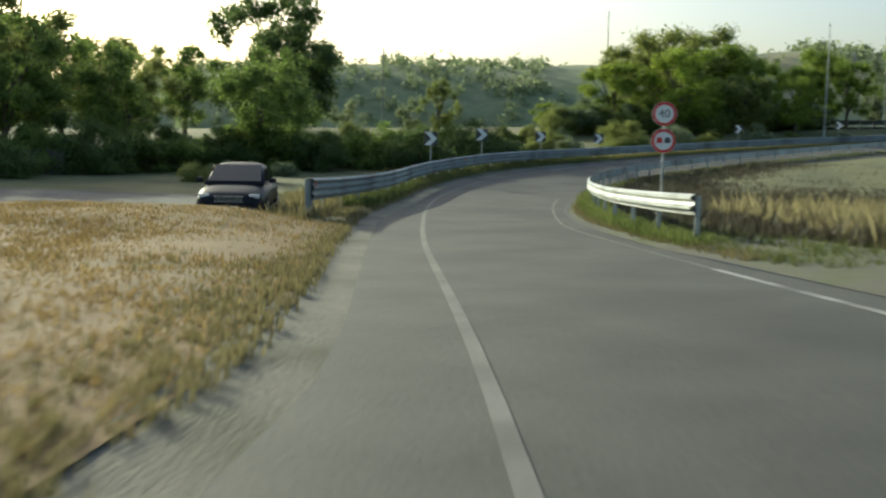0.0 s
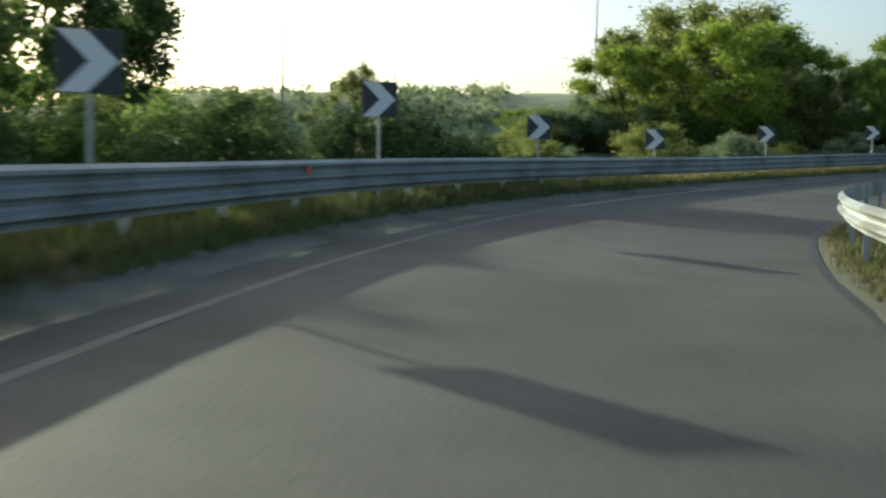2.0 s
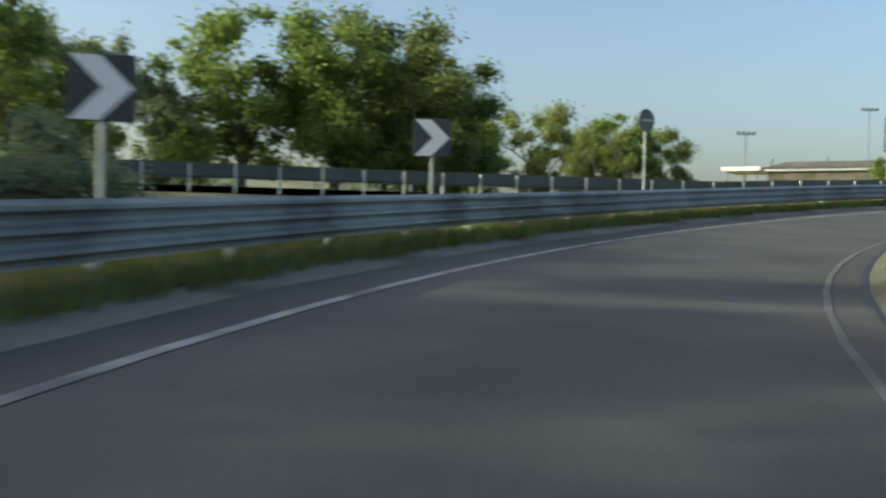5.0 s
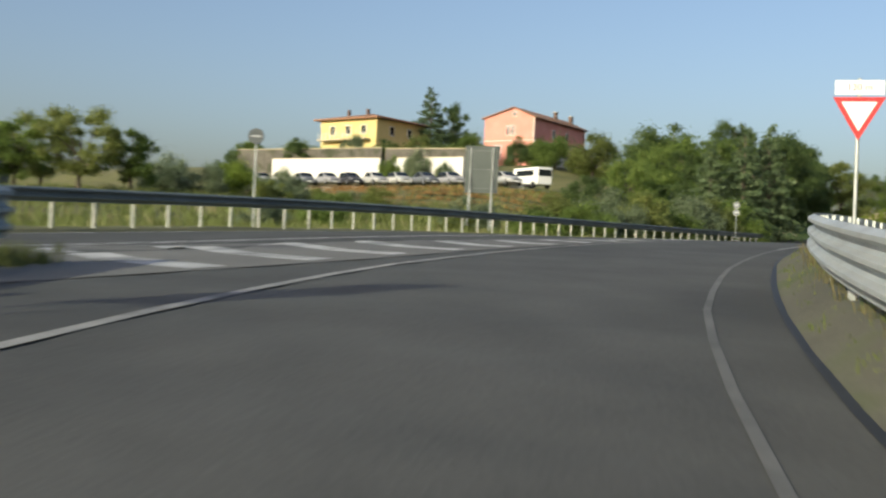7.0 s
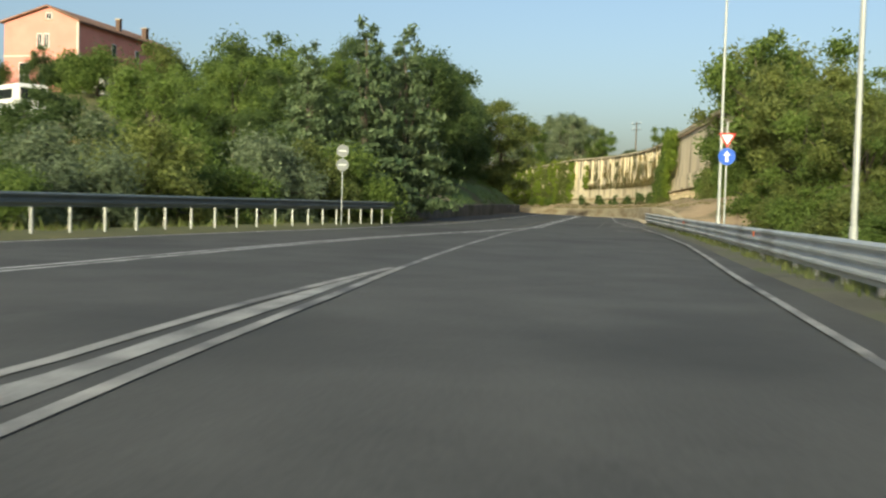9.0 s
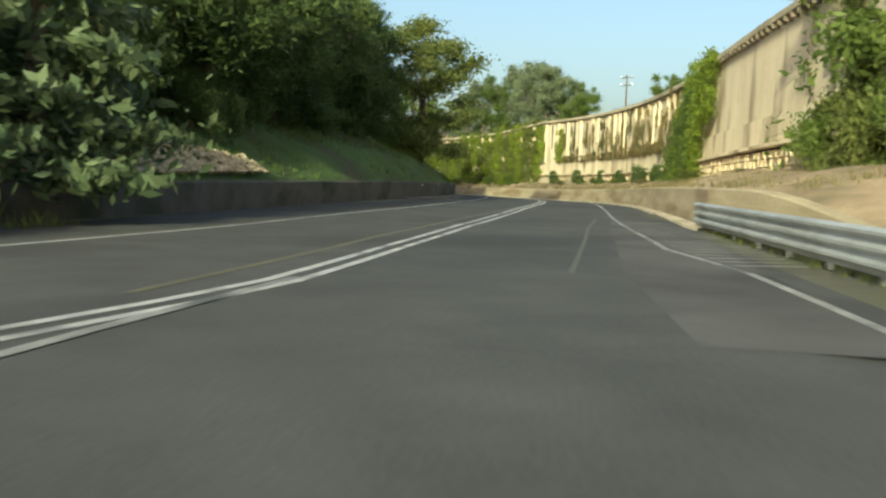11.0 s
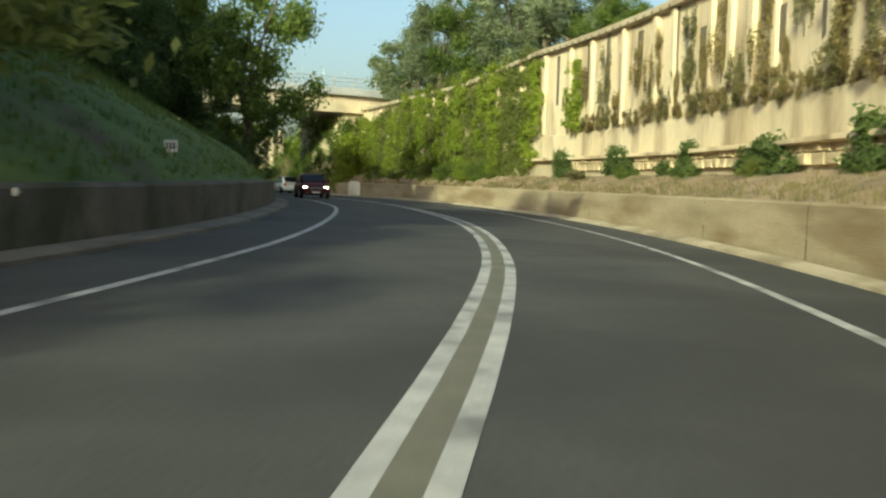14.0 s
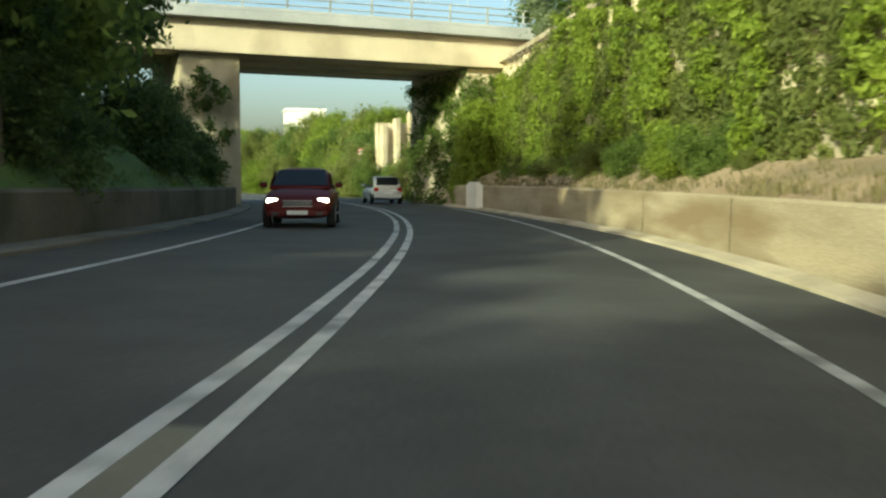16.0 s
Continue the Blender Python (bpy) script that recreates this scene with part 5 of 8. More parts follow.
def tree_kind(kind, rng):
    """Clumps, leaf count, leaf size and trunk of a tree ten metres tall."""
    cl = []
    if kind == "poplar":
        for k in range(26):
            z = 1.6 + 8.2 * k / 25
            w = 1.35 * math.sin(math.pi * min(1, (z - 0.6) / 9.6)) ** 0.7 + 0.15
            a = rng.random() * 6.28
            cl.append(((math.cos(a) * w * 0.5, math.sin(a) * w * 0.5, z), (w * 0.75, w * 0.75, 0.9)))
        return cl, 4200, 0.24, 0.2, 2
    if kind == "conifer":
        for k in range(34):
            z = 0.9 + 8.9 * k / 33
            w = 2.7 * (1 - (z - 0.5) / 10.6) + 0.2
            a = k * 2.4
            cl.append(((math.cos(a) * w * 0.6, math.sin(a) * w * 0.6, z - 0.1), (w * 0.6, w * 0.6, 0.42)))
        return cl, 9500, 0.2, 0.2, 4
    if kind == "pine":
        for k in range(58):
            z = 0.8 + 8.8 * rng.random()
            w = 3.1 * math.sin(math.pi * min(1.0, (z + 0.6) / 10.8)) ** 0.7
            a, q = rng.random() * 6.28, 0.05 + 0.95 * rng.random()
            cl.append(((math.cos(a) * w * q, math.sin(a) * w * q, z), (1.1, 1.1, 0.7)))
        return cl, 23000, 0.14, 0.16, 12
    if kind == "brush":
        for k in range(13):
            cl.append(((rng.normal() * 1.25, rng.normal() * 0.6, 2.0 + 6.0 * rng.random()), (0.55, 0.6, 2.4 * (0.4 + 0.8 * rng.random()))))
        return cl, 3000, 0.24, 0.12, 7
    if kind == "shrub":
        for k in range(30):
            a, q = rng.random() * 6.28, rng.random() ** 0.5
            z = 0.5 + 8.6 * rng.random() ** 0.9 * (1 - 0.55 * q * q)
            r = 0.75 + 1.2 * rng.random()
            cl.append(((math.cos(a) * 4.6 * q, math.sin(a) * 4.6 * q, z), (r * 1.1, r * 1.1, r * (0.8 + 0.7 * rng.random()))))
        return cl, 16000, 0.26, 0.2, 5
    if kind == "airy":
        for k in range(30):
            a, q = rng.random() * 6.28, rng.random() ** 0.6
            z = 1.6 + 8.0 * rng.random()
            w = 2.9 * math.sin(math.pi * min(1, max(0.1, (z - 0.4) / 10.0))) ** 0.7
            cl.append(((math.cos(a) * w * q, math.sin(a) * w * q, z), (0.55 + 0.45 * rng.random(), 0.55 + 0.45 * rng.random(), 0.7 + 0.6 * rng.random())))
        return cl, 7000, 0.2, 0.17, 14
    # broad crown
    for k in range(48):
        a, q = rng.random() * 6.28, rng.random() ** 0.55
        z = 2.2 + 7.1 * rng.random()
        w = 3.7 * math.sin(math.pi * min(1, max(0.06, (z - 1.0) / 9.3))) ** 0.6
        cl.append(((math.cos(a) * w * q, math.sin(a) * w * q, z), 0.42 + 0.85 * rng.random() ** 1.3))
    return cl, 19000, 0.16, 0.24, 10


TREES = {}


def tree(kind, leaves, x, y, z, height, width=1.0, label="leafy green tree", variant=0, group="", name="tree"):
    """width: how wide it is against its kind. The first of a kind is built, the others are copies of it."""
    key = (kind, leaves.name, variant, name)
    turn = random.random() * 360
    k = height / 10
    m = Matrix.LocRotScale((x, y, z), Euler((0, 0, radians(turn))), (k * width, k * width, k))
    if key in TREES:
        ob = copy_thing(TREES[key], Matrix.Translation((0, 0, 0)))
        ob.matrix_basis = m
    else:
        rng = np.random.default_rng(len(TREES) * 7 + variant + 11)
        clumps, count, size, r, limbs = tree_kind(kind, rng)
        ob = new(name)
        crown = new("crown", leaf_mesh("crown", rng, clumps, count, size, leaves, shell=0.3 if kind != "shrub" else 0.5))
        crown.parent = ob
        tips = [clumps[i][0] for i in rng.choice(len(clumps), limbs, replace=False)]
        part("trunk", trunk_mesh(rng, 9 if kind in ("poplar", "conifer", "pine") else 6.5 if kind != "shrub" else 3.5, r if kind != "shrub" else 0.3, tips), BARK, ob)
        if kind == "brush":
            ob.children[-1]["kind"] = "stuff"
        ob.matrix_basis = m
        TREES[key] = ob
    return tagged(ob, label, "bush" if kind in ("shrub", "brush") else "tree", group)


def land_z(x, y):
    return land(x, y) - 0.1


def grove(kinds, spots, label, group):
    for i, (x, y, h, w) in enumerate(spots):
        kind, leaves = kinds[i % len(kinds)]
        tree(kind, leaves, x, y, land_z(x, y), h, w, label, i % 2, group)


# at the entry: the tall dark tree, lighter ones and shrubs behind the side road
tree("broad", LEAF_DARK, -38, 83, 0, 15.5, 1.0, "tall dark broad-crowned tree behind the side road")
tree("broad", LEAF_GREEN, -27.5, 62, -0.9, 8.5, 1.0, "green leafy tree beside the entry road", 0, "trees at the entry")
tree("broad", LEAF_GREEN, -25.5, 55, -0.9, 7.0, 1.1, "light leafy tree beside the entry road", 1, "trees at the entry")
tree("broad", LEAF_DARK, -36.5, 86, 0, 12.5, 0.9, "tall dark broad-crowned tree behind the side road", 1)
grove([("broad", LEAF_GREEN), ("broad", LEAF_OLIVE)], [(-37, 47, 8.8, 1.05), (-43, 52, 11.2, 1.05), (-36, 55, 8.0, 1.05), (-45, 60, 10.2, 1.155), (-42, 44, 10.1, 1.155), (-50, 48, 12.3, 1.155), (-52, 66, 10.6, 1.155), (-46, 72, 9.1, 1.05), (-57, 80, 10.1, 1.2), (-40, 64, 7.6, 1.155), (-50, 90, 9.5, 1.2), (-47, 36, 10.6, 1.155), (-52, 28, 11.2, 1.155)], "leafy roadside tree with a ragged crown", "trees at the entry")
# haze over this group is put into its paler leaf colour
grove([("airy", LEAF_HAZED), ("airy", LEAF_OLIVE)], [(-31, 104, 3.9, 1.26), (-27, 101, 6.0, 1.3), (-34, 93, 4.1, 1.56)], "rounded green tree behind the bend", "trees behind the bend")
for i, (x, y, h, w, l) in enumerate([(-29.7, 62, 3.2, 1.3, LEAF_LIGHT), (-32, 66, 3.2, 1.4, LEAF_GREEN), (-26, 72, 2.2, 1.5, LEAF_GREEN), (-24, 78, 1.6, 1.5, LEAF_OLIVE), (-22, 85, 1.5, 1.6, LEAF_GREEN), (-20, 92, 1.5, 1.6, LEAF_OLIVE), (-34, 58, 3.4, 1.2, LEAF_DARK), (-36, 50, 3.5, 1.4, LEAF_DARK), (-40, 41, 3.5, 1.5, LEAF_DARK), (-18, 98, 1.4, 1.8, LEAF_GREEN), (-15, 104, 1.5, 2, LEAF_OLIVE), (-44, 37, 3.2, 1.5, LEAF_BROWN), (-31, 69, 3.6, 1.4, LEAF_DARK)]):
    tree("shrub", l, x, y, land_z(x, y), h, w, "bushy undergrowth below the roadside trees", i % 2, "entry shrubs", "shrub")
for i in range(16):
    x, y = -58 + 2.9 * i + random.random(), 37 + 1.6 * i * (i > 9) - 0.8 * random.random() + 3 * (i % 2)
    tree("shrub", (LEAF_DARK, LEAF_GREEN, LEAF_DARK)[i % 3], x, y, land_z(x, y), 2.0 + 1.6 * random.random(), 1.5, "dark hedge bush behind the side road", i % 2, "hedge behind the side road", "bush")
for i in range(13):
    f = i / 12
    x, y = -33 + 15 * f + 1.5 * random.random(), 43 + 25 * f + 2 * random.random()
    tree("shrub", (LEAF_GREEN, LEAF_DARK, LEAF_OLIVE)[i % 3], x, y, land_z(x, y), 2.1 + 1.2 * random.random(), 1.4, "green hedge bush behind the guard rail", i % 2, "hedge behind the guard rail", "shrub")
# the wood outside the bend
grove([("broad", LEAF_LIGHT), ("broad", LEAF_OLIVE), ("broad", LEAF_LIGHT)], [(-10, 112, 7.6, 1.52), (-5, 118, 11.1, 1.45), (1, 122, 9.6, 1.4), (-3, 110, 9.0, 1.45), (4, 114, 6.6, 1.4), (6, 127, 8.4, 1.21), (10, 122, 7.2, 1.32), (-1, 128, 12.4, 1.21), (13, 131, 9.9, 0.99), (-19, 121, 3.1, 1.72), (-9, 125, 11.3, 1.21), (9, 112, 6.0, 1.21), (15, 120, 7.7, 1.1)], "dense green tree of the wood outside the bend", "wood outside the bend")
grove([("airy", LEAF_SILVER), ("airy", LEAF_GREEN), ("airy", LEAF_SILVER)], [(20, 134, 8.6, 1.0), (23, 140, 12.6, 0.7), (26, 137, 12.6, 0.75), (29, 142, 11.8, 0.85), (32, 139, 10.2, 0.95), (36, 143, 10.3, 1.0), (25, 131, 8.4, 1.1), (30, 133, 8.0, 1.1), (40, 146, 9.8, 1.0), (44, 147, 8.6, 1.1), (36, 150, 10.8, 1.1), (47, 151, 8.2, 1.1), (40, 139, 7.0, 1.2), (34, 136, 7.4, 1.1), (51, 153, 7.0, 1.2)], "slender grey-green tree with light showing through", "slender trees outside the bend")
grove([("broad", LEAF_GREEN), ("broad", LEAF_OLIVE)], [(43, 136, 11.0, 1.3), (49, 129.5, 8.6, 1.3), (54, 133, 9.4, 1.3), (59, 138, 8.4, 1.3), (46, 132, 10.4, 1.25), (51, 134, 11.2, 1.25), (56, 138, 9.6, 1.25), (62, 141, 6.6, 1.4), (71, 148, 8.8, 1.2), (75, 143, 9.0, 1.25), (78, 138, 8.2, 1.35), (83, 137, 7.0, 1.3), (68, 145, 8.6, 1.2), (74, 136, 6.5, 1.3)], "rounded green tree beyond the main road", "trees beyond the main road")
# silver and pale leaves imitate glare and haze over scrub and undergrowth
for i in range(26):
    q = 2.3 + 0.14 * i
    v = RAMP.p(q, RAIL_L(q) + 9 + 5 * random.random())
    tree("shrub", (LEAF_OLIVE, LEAF_SILVER, LEAF_SILVER)[i % 3], v.x, v.y, v.z - 0.3, 0.7 + 0.5 * random.random() + 1.9 * random.random() * smooth01(3.2, 4.4, q), 1.6, "low scrub behind the guard rail", i % 2, "scrub behind the rail", "shrub")
for i in range(34):
    x, y = ((-16 + 1.25 * i, 104.5 + 0.62 * i) if i < 22 else (-40 + 2.2 * (i - 22), 68 + 3.0 * (i - 22)))
    x, y = x + 2 * random.random(), y + 3 * random.random()
    tree("shrub", (LEAF_OLIVE, LEAF_SILVER, LEAF_HAZED if i > 21 else LEAF_GREEN, LEAF_OLIVE)[i % 4], x, y, land_z(x, y), (2.8 if i < 22 else 1.3) + (1.4 if i < 22 else 0.7) * random.random(), 1.5, "dense undergrowth at the edge of the wood", i % 2, "undergrowth of the wood", "shrub")
for i, (x, y, h) in enumerate([(112, 127, 4.6), (113, 123.5, 5.2), (115, 121, 4.2), (116, 127, 5.0), (110, 130, 4.4)]):
    tree("broad", (LEAF_GREEN, LEAF_OLIVE)[i % 2], x, y, land_z(x, y), h, 1.3, "bushy tree on the meadow by the car park", i % 2, "trees by the car park")
for i in range(10):
    x, y = 138 + random.random() * 4, 124.4 - 1.9 * i
    tree("shrub", (LEAF_OLIVE, LEAF_GREEN, LEAF_SILVER)[i % 3], x, y, land_z(x, y), 1.3 + 1.3 * random.random(), 1.4, "scrub on the meadow below the car park", i % 2, "scrub below the car park", "shrub")
# the bank beside the main road
grove([("broad", LEAF_GREEN), ("broad", LEAF_DARK)], [(138, 86, 6.5, 1.1), (140, 81, 5.4, 1.1), (146, 83, 6.0, 1.1), (149, 76, 8.0, 1.1), (155, 80, 7.3, 1.2), (133, 90, 5.0, 1.3)], "leafy tree on the bank above the road", "trees on the bank")
for x, y, h in ((145.3, 73.8, 11.6), (148.2, 70.6, 12.0), (143.4, 77.5, 9.5)):
    tree("conifer", NEEDLE, x, y, land_z(x, y), h, 1.0, "dark pointed conifer on the bank", 0, "conifers on the bank")
for i, (x, y, h, w) in enumerate([(121.1, 91.6, 3.2, 1.2), (125.1, 89.1, 3.6, 1.3), (128.6, 86.6, 4.4, 1.2), (132.1, 84.1, 4.2, 1.3), (135.1, 81.2, 4.6, 1.2), (138.1, 78.6, 4.4, 1.2), (141.1, 76.2, 4.8, 1.2), (131.1, 88.6, 4.2, 1.3), (127.1, 93.6, 3.6, 1.4), (137.1, 84.6, 4.6, 1.2), (146.1, 77.1, 5, 1.1), (151.1, 74.1, 5, 1.1), (115.1, 95.6, 2.4, 1.4), (119.1, 99.6, 2.6, 1.5), (111.1, 100.6, 1.6, 1.6), (105.1, 107.6, 1.8, 1.6), (98.1, 109.6, 1.6, 1.6)]):
    tree("shrub", (LEAF_GREEN, LEAF_SILVER, LEAF_OLIVE)[i % 3], x, y, land_z(x, y), h, w, "dense shrub on the sunlit bank", i % 2, "shrubs on the bank", "shrub")
# behind the right rail
grove([("broad", LEAF_GREEN), ("broad", LEAF_OLIVE)], [(141, 49, 12.6, 1.1), (146, 46, 12.6, 1.1), (150.5, 43.5, 12.6, 1.15), (136, 51.5, 9.8, 1.15), (131, 53.5, 7.7, 1.2), (127, 55.5, 7.2, 1.2), (138, 45, 9.0, 1.44), (130, 47.5, 9.0, 1.2), (122, 56, 6.5, 1.2), (133, 40, 11.0, 1.3), (145, 39, 10.2, 1.2)], "big leafy tree behind the guard rail", "trees behind the right rail")
for i, (x, y, h, w) in enumerate([(118, 61.5, 2.4, 1.5), (122.5, 59.6, 2.8, 1.5), (127, 57.4, 3.4, 1.4), (131, 55.6, 3.6, 1.4), (135, 53.8, 3.6, 1.4), (139, 52, 3.6, 1.3), (143, 50.2, 3.4, 1.3), (147, 48, 3.2, 1.2), (150.5, 46, 3, 1.2), (112, 63, 1.8, 1.6), (106, 66, 1.6, 1.6)]):
    tree("shrub", (LEAF_GREEN, LEAF_OLIVE)[i % 2], x, y, land_z(x, y), h, w, "dense shrub below the big trees", i % 2, "shrubs behind the right rail", "shrub")


def on_main(kind, leaves, s, side, up, h, w, label, variant=0, group="", name="tree"):
    v = MAIN.p(s, side, up, True)
    return tree(kind, leaves, v.x, v.y, v.z, h, w, label, variant, group, name)


# top and face of the left bank in the cutting
for i, (s, l, h, w) in enumerate([(100, 20, 4.5, 1.3), (106, 18, 5.2, 1.3), (112, 20, 6.2, 1.2), (118, 18.5, 7, 1.1), (124, 20, 9.5, 1.1), (131, 18, 7, 1.1), (150, 19, 5.5, 1.2), (157, 18, 5.5, 1.2), (163, 17, 6, 1.2), (169, 16, 6, 1.1), (175, 16, 4.5, 1.1), (181, 15, 4.5, 1.1), (187, 15, 5, 1.1), (137, 20, 5.5, 1.2), (144, 20, 5.5, 1.2), (110, 26, 5.5, 1.3), (122, 27, 7.5, 1.2), (134, 27, 6, 1.3), (147, 27, 6, 1.3), (160, 26, 6, 1.3), (172, 25, 5, 1.2), (184, 24, 5, 1.2), (196, 22, 5, 1.2)]):
    on_main("broad", (LEAF_DARK, LEAF_GREEN)[i % 2], s, l, 6.6 * smooth01(80, 106, s), h, w, "dark shaded tree on top of the cutting", i % 2, "trees on the cutting")
for i in range(11):
    s = 88 + 4.1 * i
    l = 13.6 - 0.6 * smooth01(92, 106, s) + 0.9 * (i % 3) - 0.6
    up = (0.95 + 6.6 * ((l - WALL_L(s)) / 12.5) ** 0.9) * smooth01(74, 100, s) - 0.5
    on_main("broad", LEAF_DARK, s, l, up, 4.2 + 4.0 * smooth01(94, 120, s) + 0.6 * (i % 2), 1.15, "dark tree leaning over the bank of the cutting", i % 2, "trees on the cutting face")
on_main("pine", LEAF_OLIVE, 138, 8.0, 1.5, 10.4, 1.3, "bushy pine standing out from the bank")
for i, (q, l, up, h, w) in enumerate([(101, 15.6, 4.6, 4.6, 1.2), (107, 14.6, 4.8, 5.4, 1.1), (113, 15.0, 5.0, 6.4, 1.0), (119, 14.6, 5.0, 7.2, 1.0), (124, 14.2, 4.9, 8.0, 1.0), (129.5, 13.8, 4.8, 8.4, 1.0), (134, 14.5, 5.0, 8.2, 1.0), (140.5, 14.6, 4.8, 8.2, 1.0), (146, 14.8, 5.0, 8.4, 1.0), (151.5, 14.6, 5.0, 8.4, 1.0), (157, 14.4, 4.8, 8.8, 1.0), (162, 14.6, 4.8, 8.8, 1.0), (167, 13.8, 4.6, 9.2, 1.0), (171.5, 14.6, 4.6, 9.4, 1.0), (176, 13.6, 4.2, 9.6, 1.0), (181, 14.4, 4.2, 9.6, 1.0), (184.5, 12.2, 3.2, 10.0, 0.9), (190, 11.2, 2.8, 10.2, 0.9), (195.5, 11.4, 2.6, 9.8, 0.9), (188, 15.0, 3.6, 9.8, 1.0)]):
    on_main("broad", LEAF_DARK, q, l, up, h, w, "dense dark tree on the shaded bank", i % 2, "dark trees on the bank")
on_main("broad", LEAF_GREEN, 178, 6.9, 0.9, 11.6, 0.86, "leafy tree overhanging the road before the bridge")
on_main("broad", LEAF_GREEN, 200, 12.5, 2.8, 7.5, 1.0, "leafy tree beside the bridge pier")
on_main("broad", LEAF_DARK, 191, 10.0, 1.8, 10.4, 0.95, "dark tree in the shade before the bridge")
on_main("shrub", LEAF_DARK, 198, 8.8, 0.9, 5.0, 0.8, "dark bush before the bridge pier", 0, "shrubs on the cutting", "shrub")
on_main("shrub", LEAF_DARK, 192, 8.6, 0.9, 4.6, 0.9, "dark bush before the bridge pier", 1, "shrubs on the cutting", "shrub")
for i in range(12):
    s = 172 + 2.4 * i
    on_main("shrub", LEAF_DARK, s, WALL_L(s) + 1.6 + 2.6 * random.random(), 1.2, 2.2 + 1.4 * random.random(), 1.2, "dark bush above the low wall near the bridge", i % 2, "shrubs on the cutting", "shrub")
for i, (s, l, up, h, w) in enumerate([(128, 11.0, 2.8, 8.8, 0.9), (122, 11.8, 3.4, 7.8, 1.0), (116, 12.2, 3.6, 7.4, 1.0), (133, 10.6, 2.8, 8.6, 0.8)]):
    on_main("pine", LEAF_DARK, s, l, up, h, w, "dark bushy tree above the low wall", i % 2, "dark trees on the bank")
for i, (s, l, up, h) in enumerate([(106.0, 11.4, 2.8, 9.8), (111.5, 12.4, 3.3, 9.4)]):
    on_main("broad", LEAF_DARK, s, l, up, h, 1.3, "broad dark tree leaning over the cutting", i % 2, "trees leaning over the cutting")
    for k in (-1.2, 0.8):
        on_main("shrub", LEAF_DARK, s + k, l + 0.2, up - 0.2, 2.8, 0.8, "dark shrub hiding the trunks on the bank", i % 2, "shrubs on the cutting", "shrub")
for i in range(22):
    s = 96 + 2.0 * i
    l = 12.4 + 2.6 * random.random()
    on_main("shrub", LEAF_DARK, s, l, 0.7 + 6.6 * ((l - WALL_L(s)) / 12.5) ** 0.9 * smooth01(80, 106, s), 2.2 + 2.0 * random.random(), 1.3, "dark shrub hiding the trunks on the bank", i % 2, "shrubs on the cutting", "shrub")
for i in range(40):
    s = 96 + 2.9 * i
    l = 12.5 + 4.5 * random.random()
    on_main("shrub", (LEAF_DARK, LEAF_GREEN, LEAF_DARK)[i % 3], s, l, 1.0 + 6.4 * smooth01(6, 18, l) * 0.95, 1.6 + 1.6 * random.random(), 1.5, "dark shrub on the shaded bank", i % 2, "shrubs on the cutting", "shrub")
# crowns above the right wall
for i, (s, l, h, w) in enumerate([(172, -14, 3.2, 1.2), (178, -12.5, 5.0, 1.2), (182, -10, 9, 1.1), (188, -10.5, 9.5, 1.1), (194, -10, 9, 1.1), (200, -9.5, 8.5, 1.1), (206, -10, 8, 1.1), (186, -15, 7.5, 1.2), (196, -15, 8.5, 1.2), (178, -18, 3.4, 1.3), (212, -11, 7, 1.2)]):
    on_main("broad", (LEAF_SILVER, LEAF_GREEN, LEAF_SILVER)[i % 3], s, l, 6.3, h, w, "grey-green tree above the retaining wall", i % 2, "trees above the wall")
on_main("broad", LEAF_GREEN, 163, -15.5, 6.6, 5.4, 1.1, "small tree behind the wall coping")
on_main("conifer", NEEDLE, 104.5, -10.8, 1.5, 9.5, 0.55, "dark conifer at the end of the wall")
for i, (s, l, up, h) in enumerate([(96.5, -11.0, 0.8, 4.6), (100, -10.2, 1.1, 4.4), (103, -9.9, 1.4, 3.6)]):
    on_main("shrub", (LEAF_GREEN, LEAF_OLIVE)[i % 2], s, l, up, h, 0.8, "bushy shrub at the end of the tall wall", i % 2, "shrubs at the wall end", "bush")
# hedge of creepers and shrubs at the foot of the wall by the bridge
for i in range(14):
    s = 182 + 1.9 * i
    on_main("shrub", (LEAF_OLIVE, LEAF_GREEN, LEAF_LIGHT)[i % 3], s, FACE(s) + 0.7 - 0.5 * random.random(), 1.2, 0.8 + 0.9 * random.random(), 1.3, "bushy shrub at the foot of the ivy wall", i % 2, "shrubs below the wall", "bush")
for i in range(13):
    s = 100 + 5.6 * i + 2.4 * random.random()
    h = 0.4 + 0.75 * random.random() ** 1.5
    on_main("shrub", (LEAF_OLIVE, LEAF_GREEN, LEAF_DRY, LEAF_GREEN, LEAF_OLIVE)[i % 5], s, FACE(s) + 0.2 + 1.3 * random.random(), 1.35, h * 0.7, 1.5 + 0.7 * random.random(), "low bush on the dirt slope below the masonry", i % 2, "bushes on the bench", "bush")
for i in range(30):
    s = 131 + 1.45 * i + 0.9 * random.random()
    up = 3.3 + 0.5 * random.random() + (1.7 * random.random() if i % 2 else 0)
    on_main("brush", (LEAF_BROWN, LEAF_DRY, LEAF_BROWN)[i % 3], s, FACE(s) - 0.25, up, 1.4 + 1.7 * random.random(), 0.55 + 0.45 * random.random(), "dry brushwood hanging on the cream wall", i % 2, "brushwood on the wall", "brushwood")
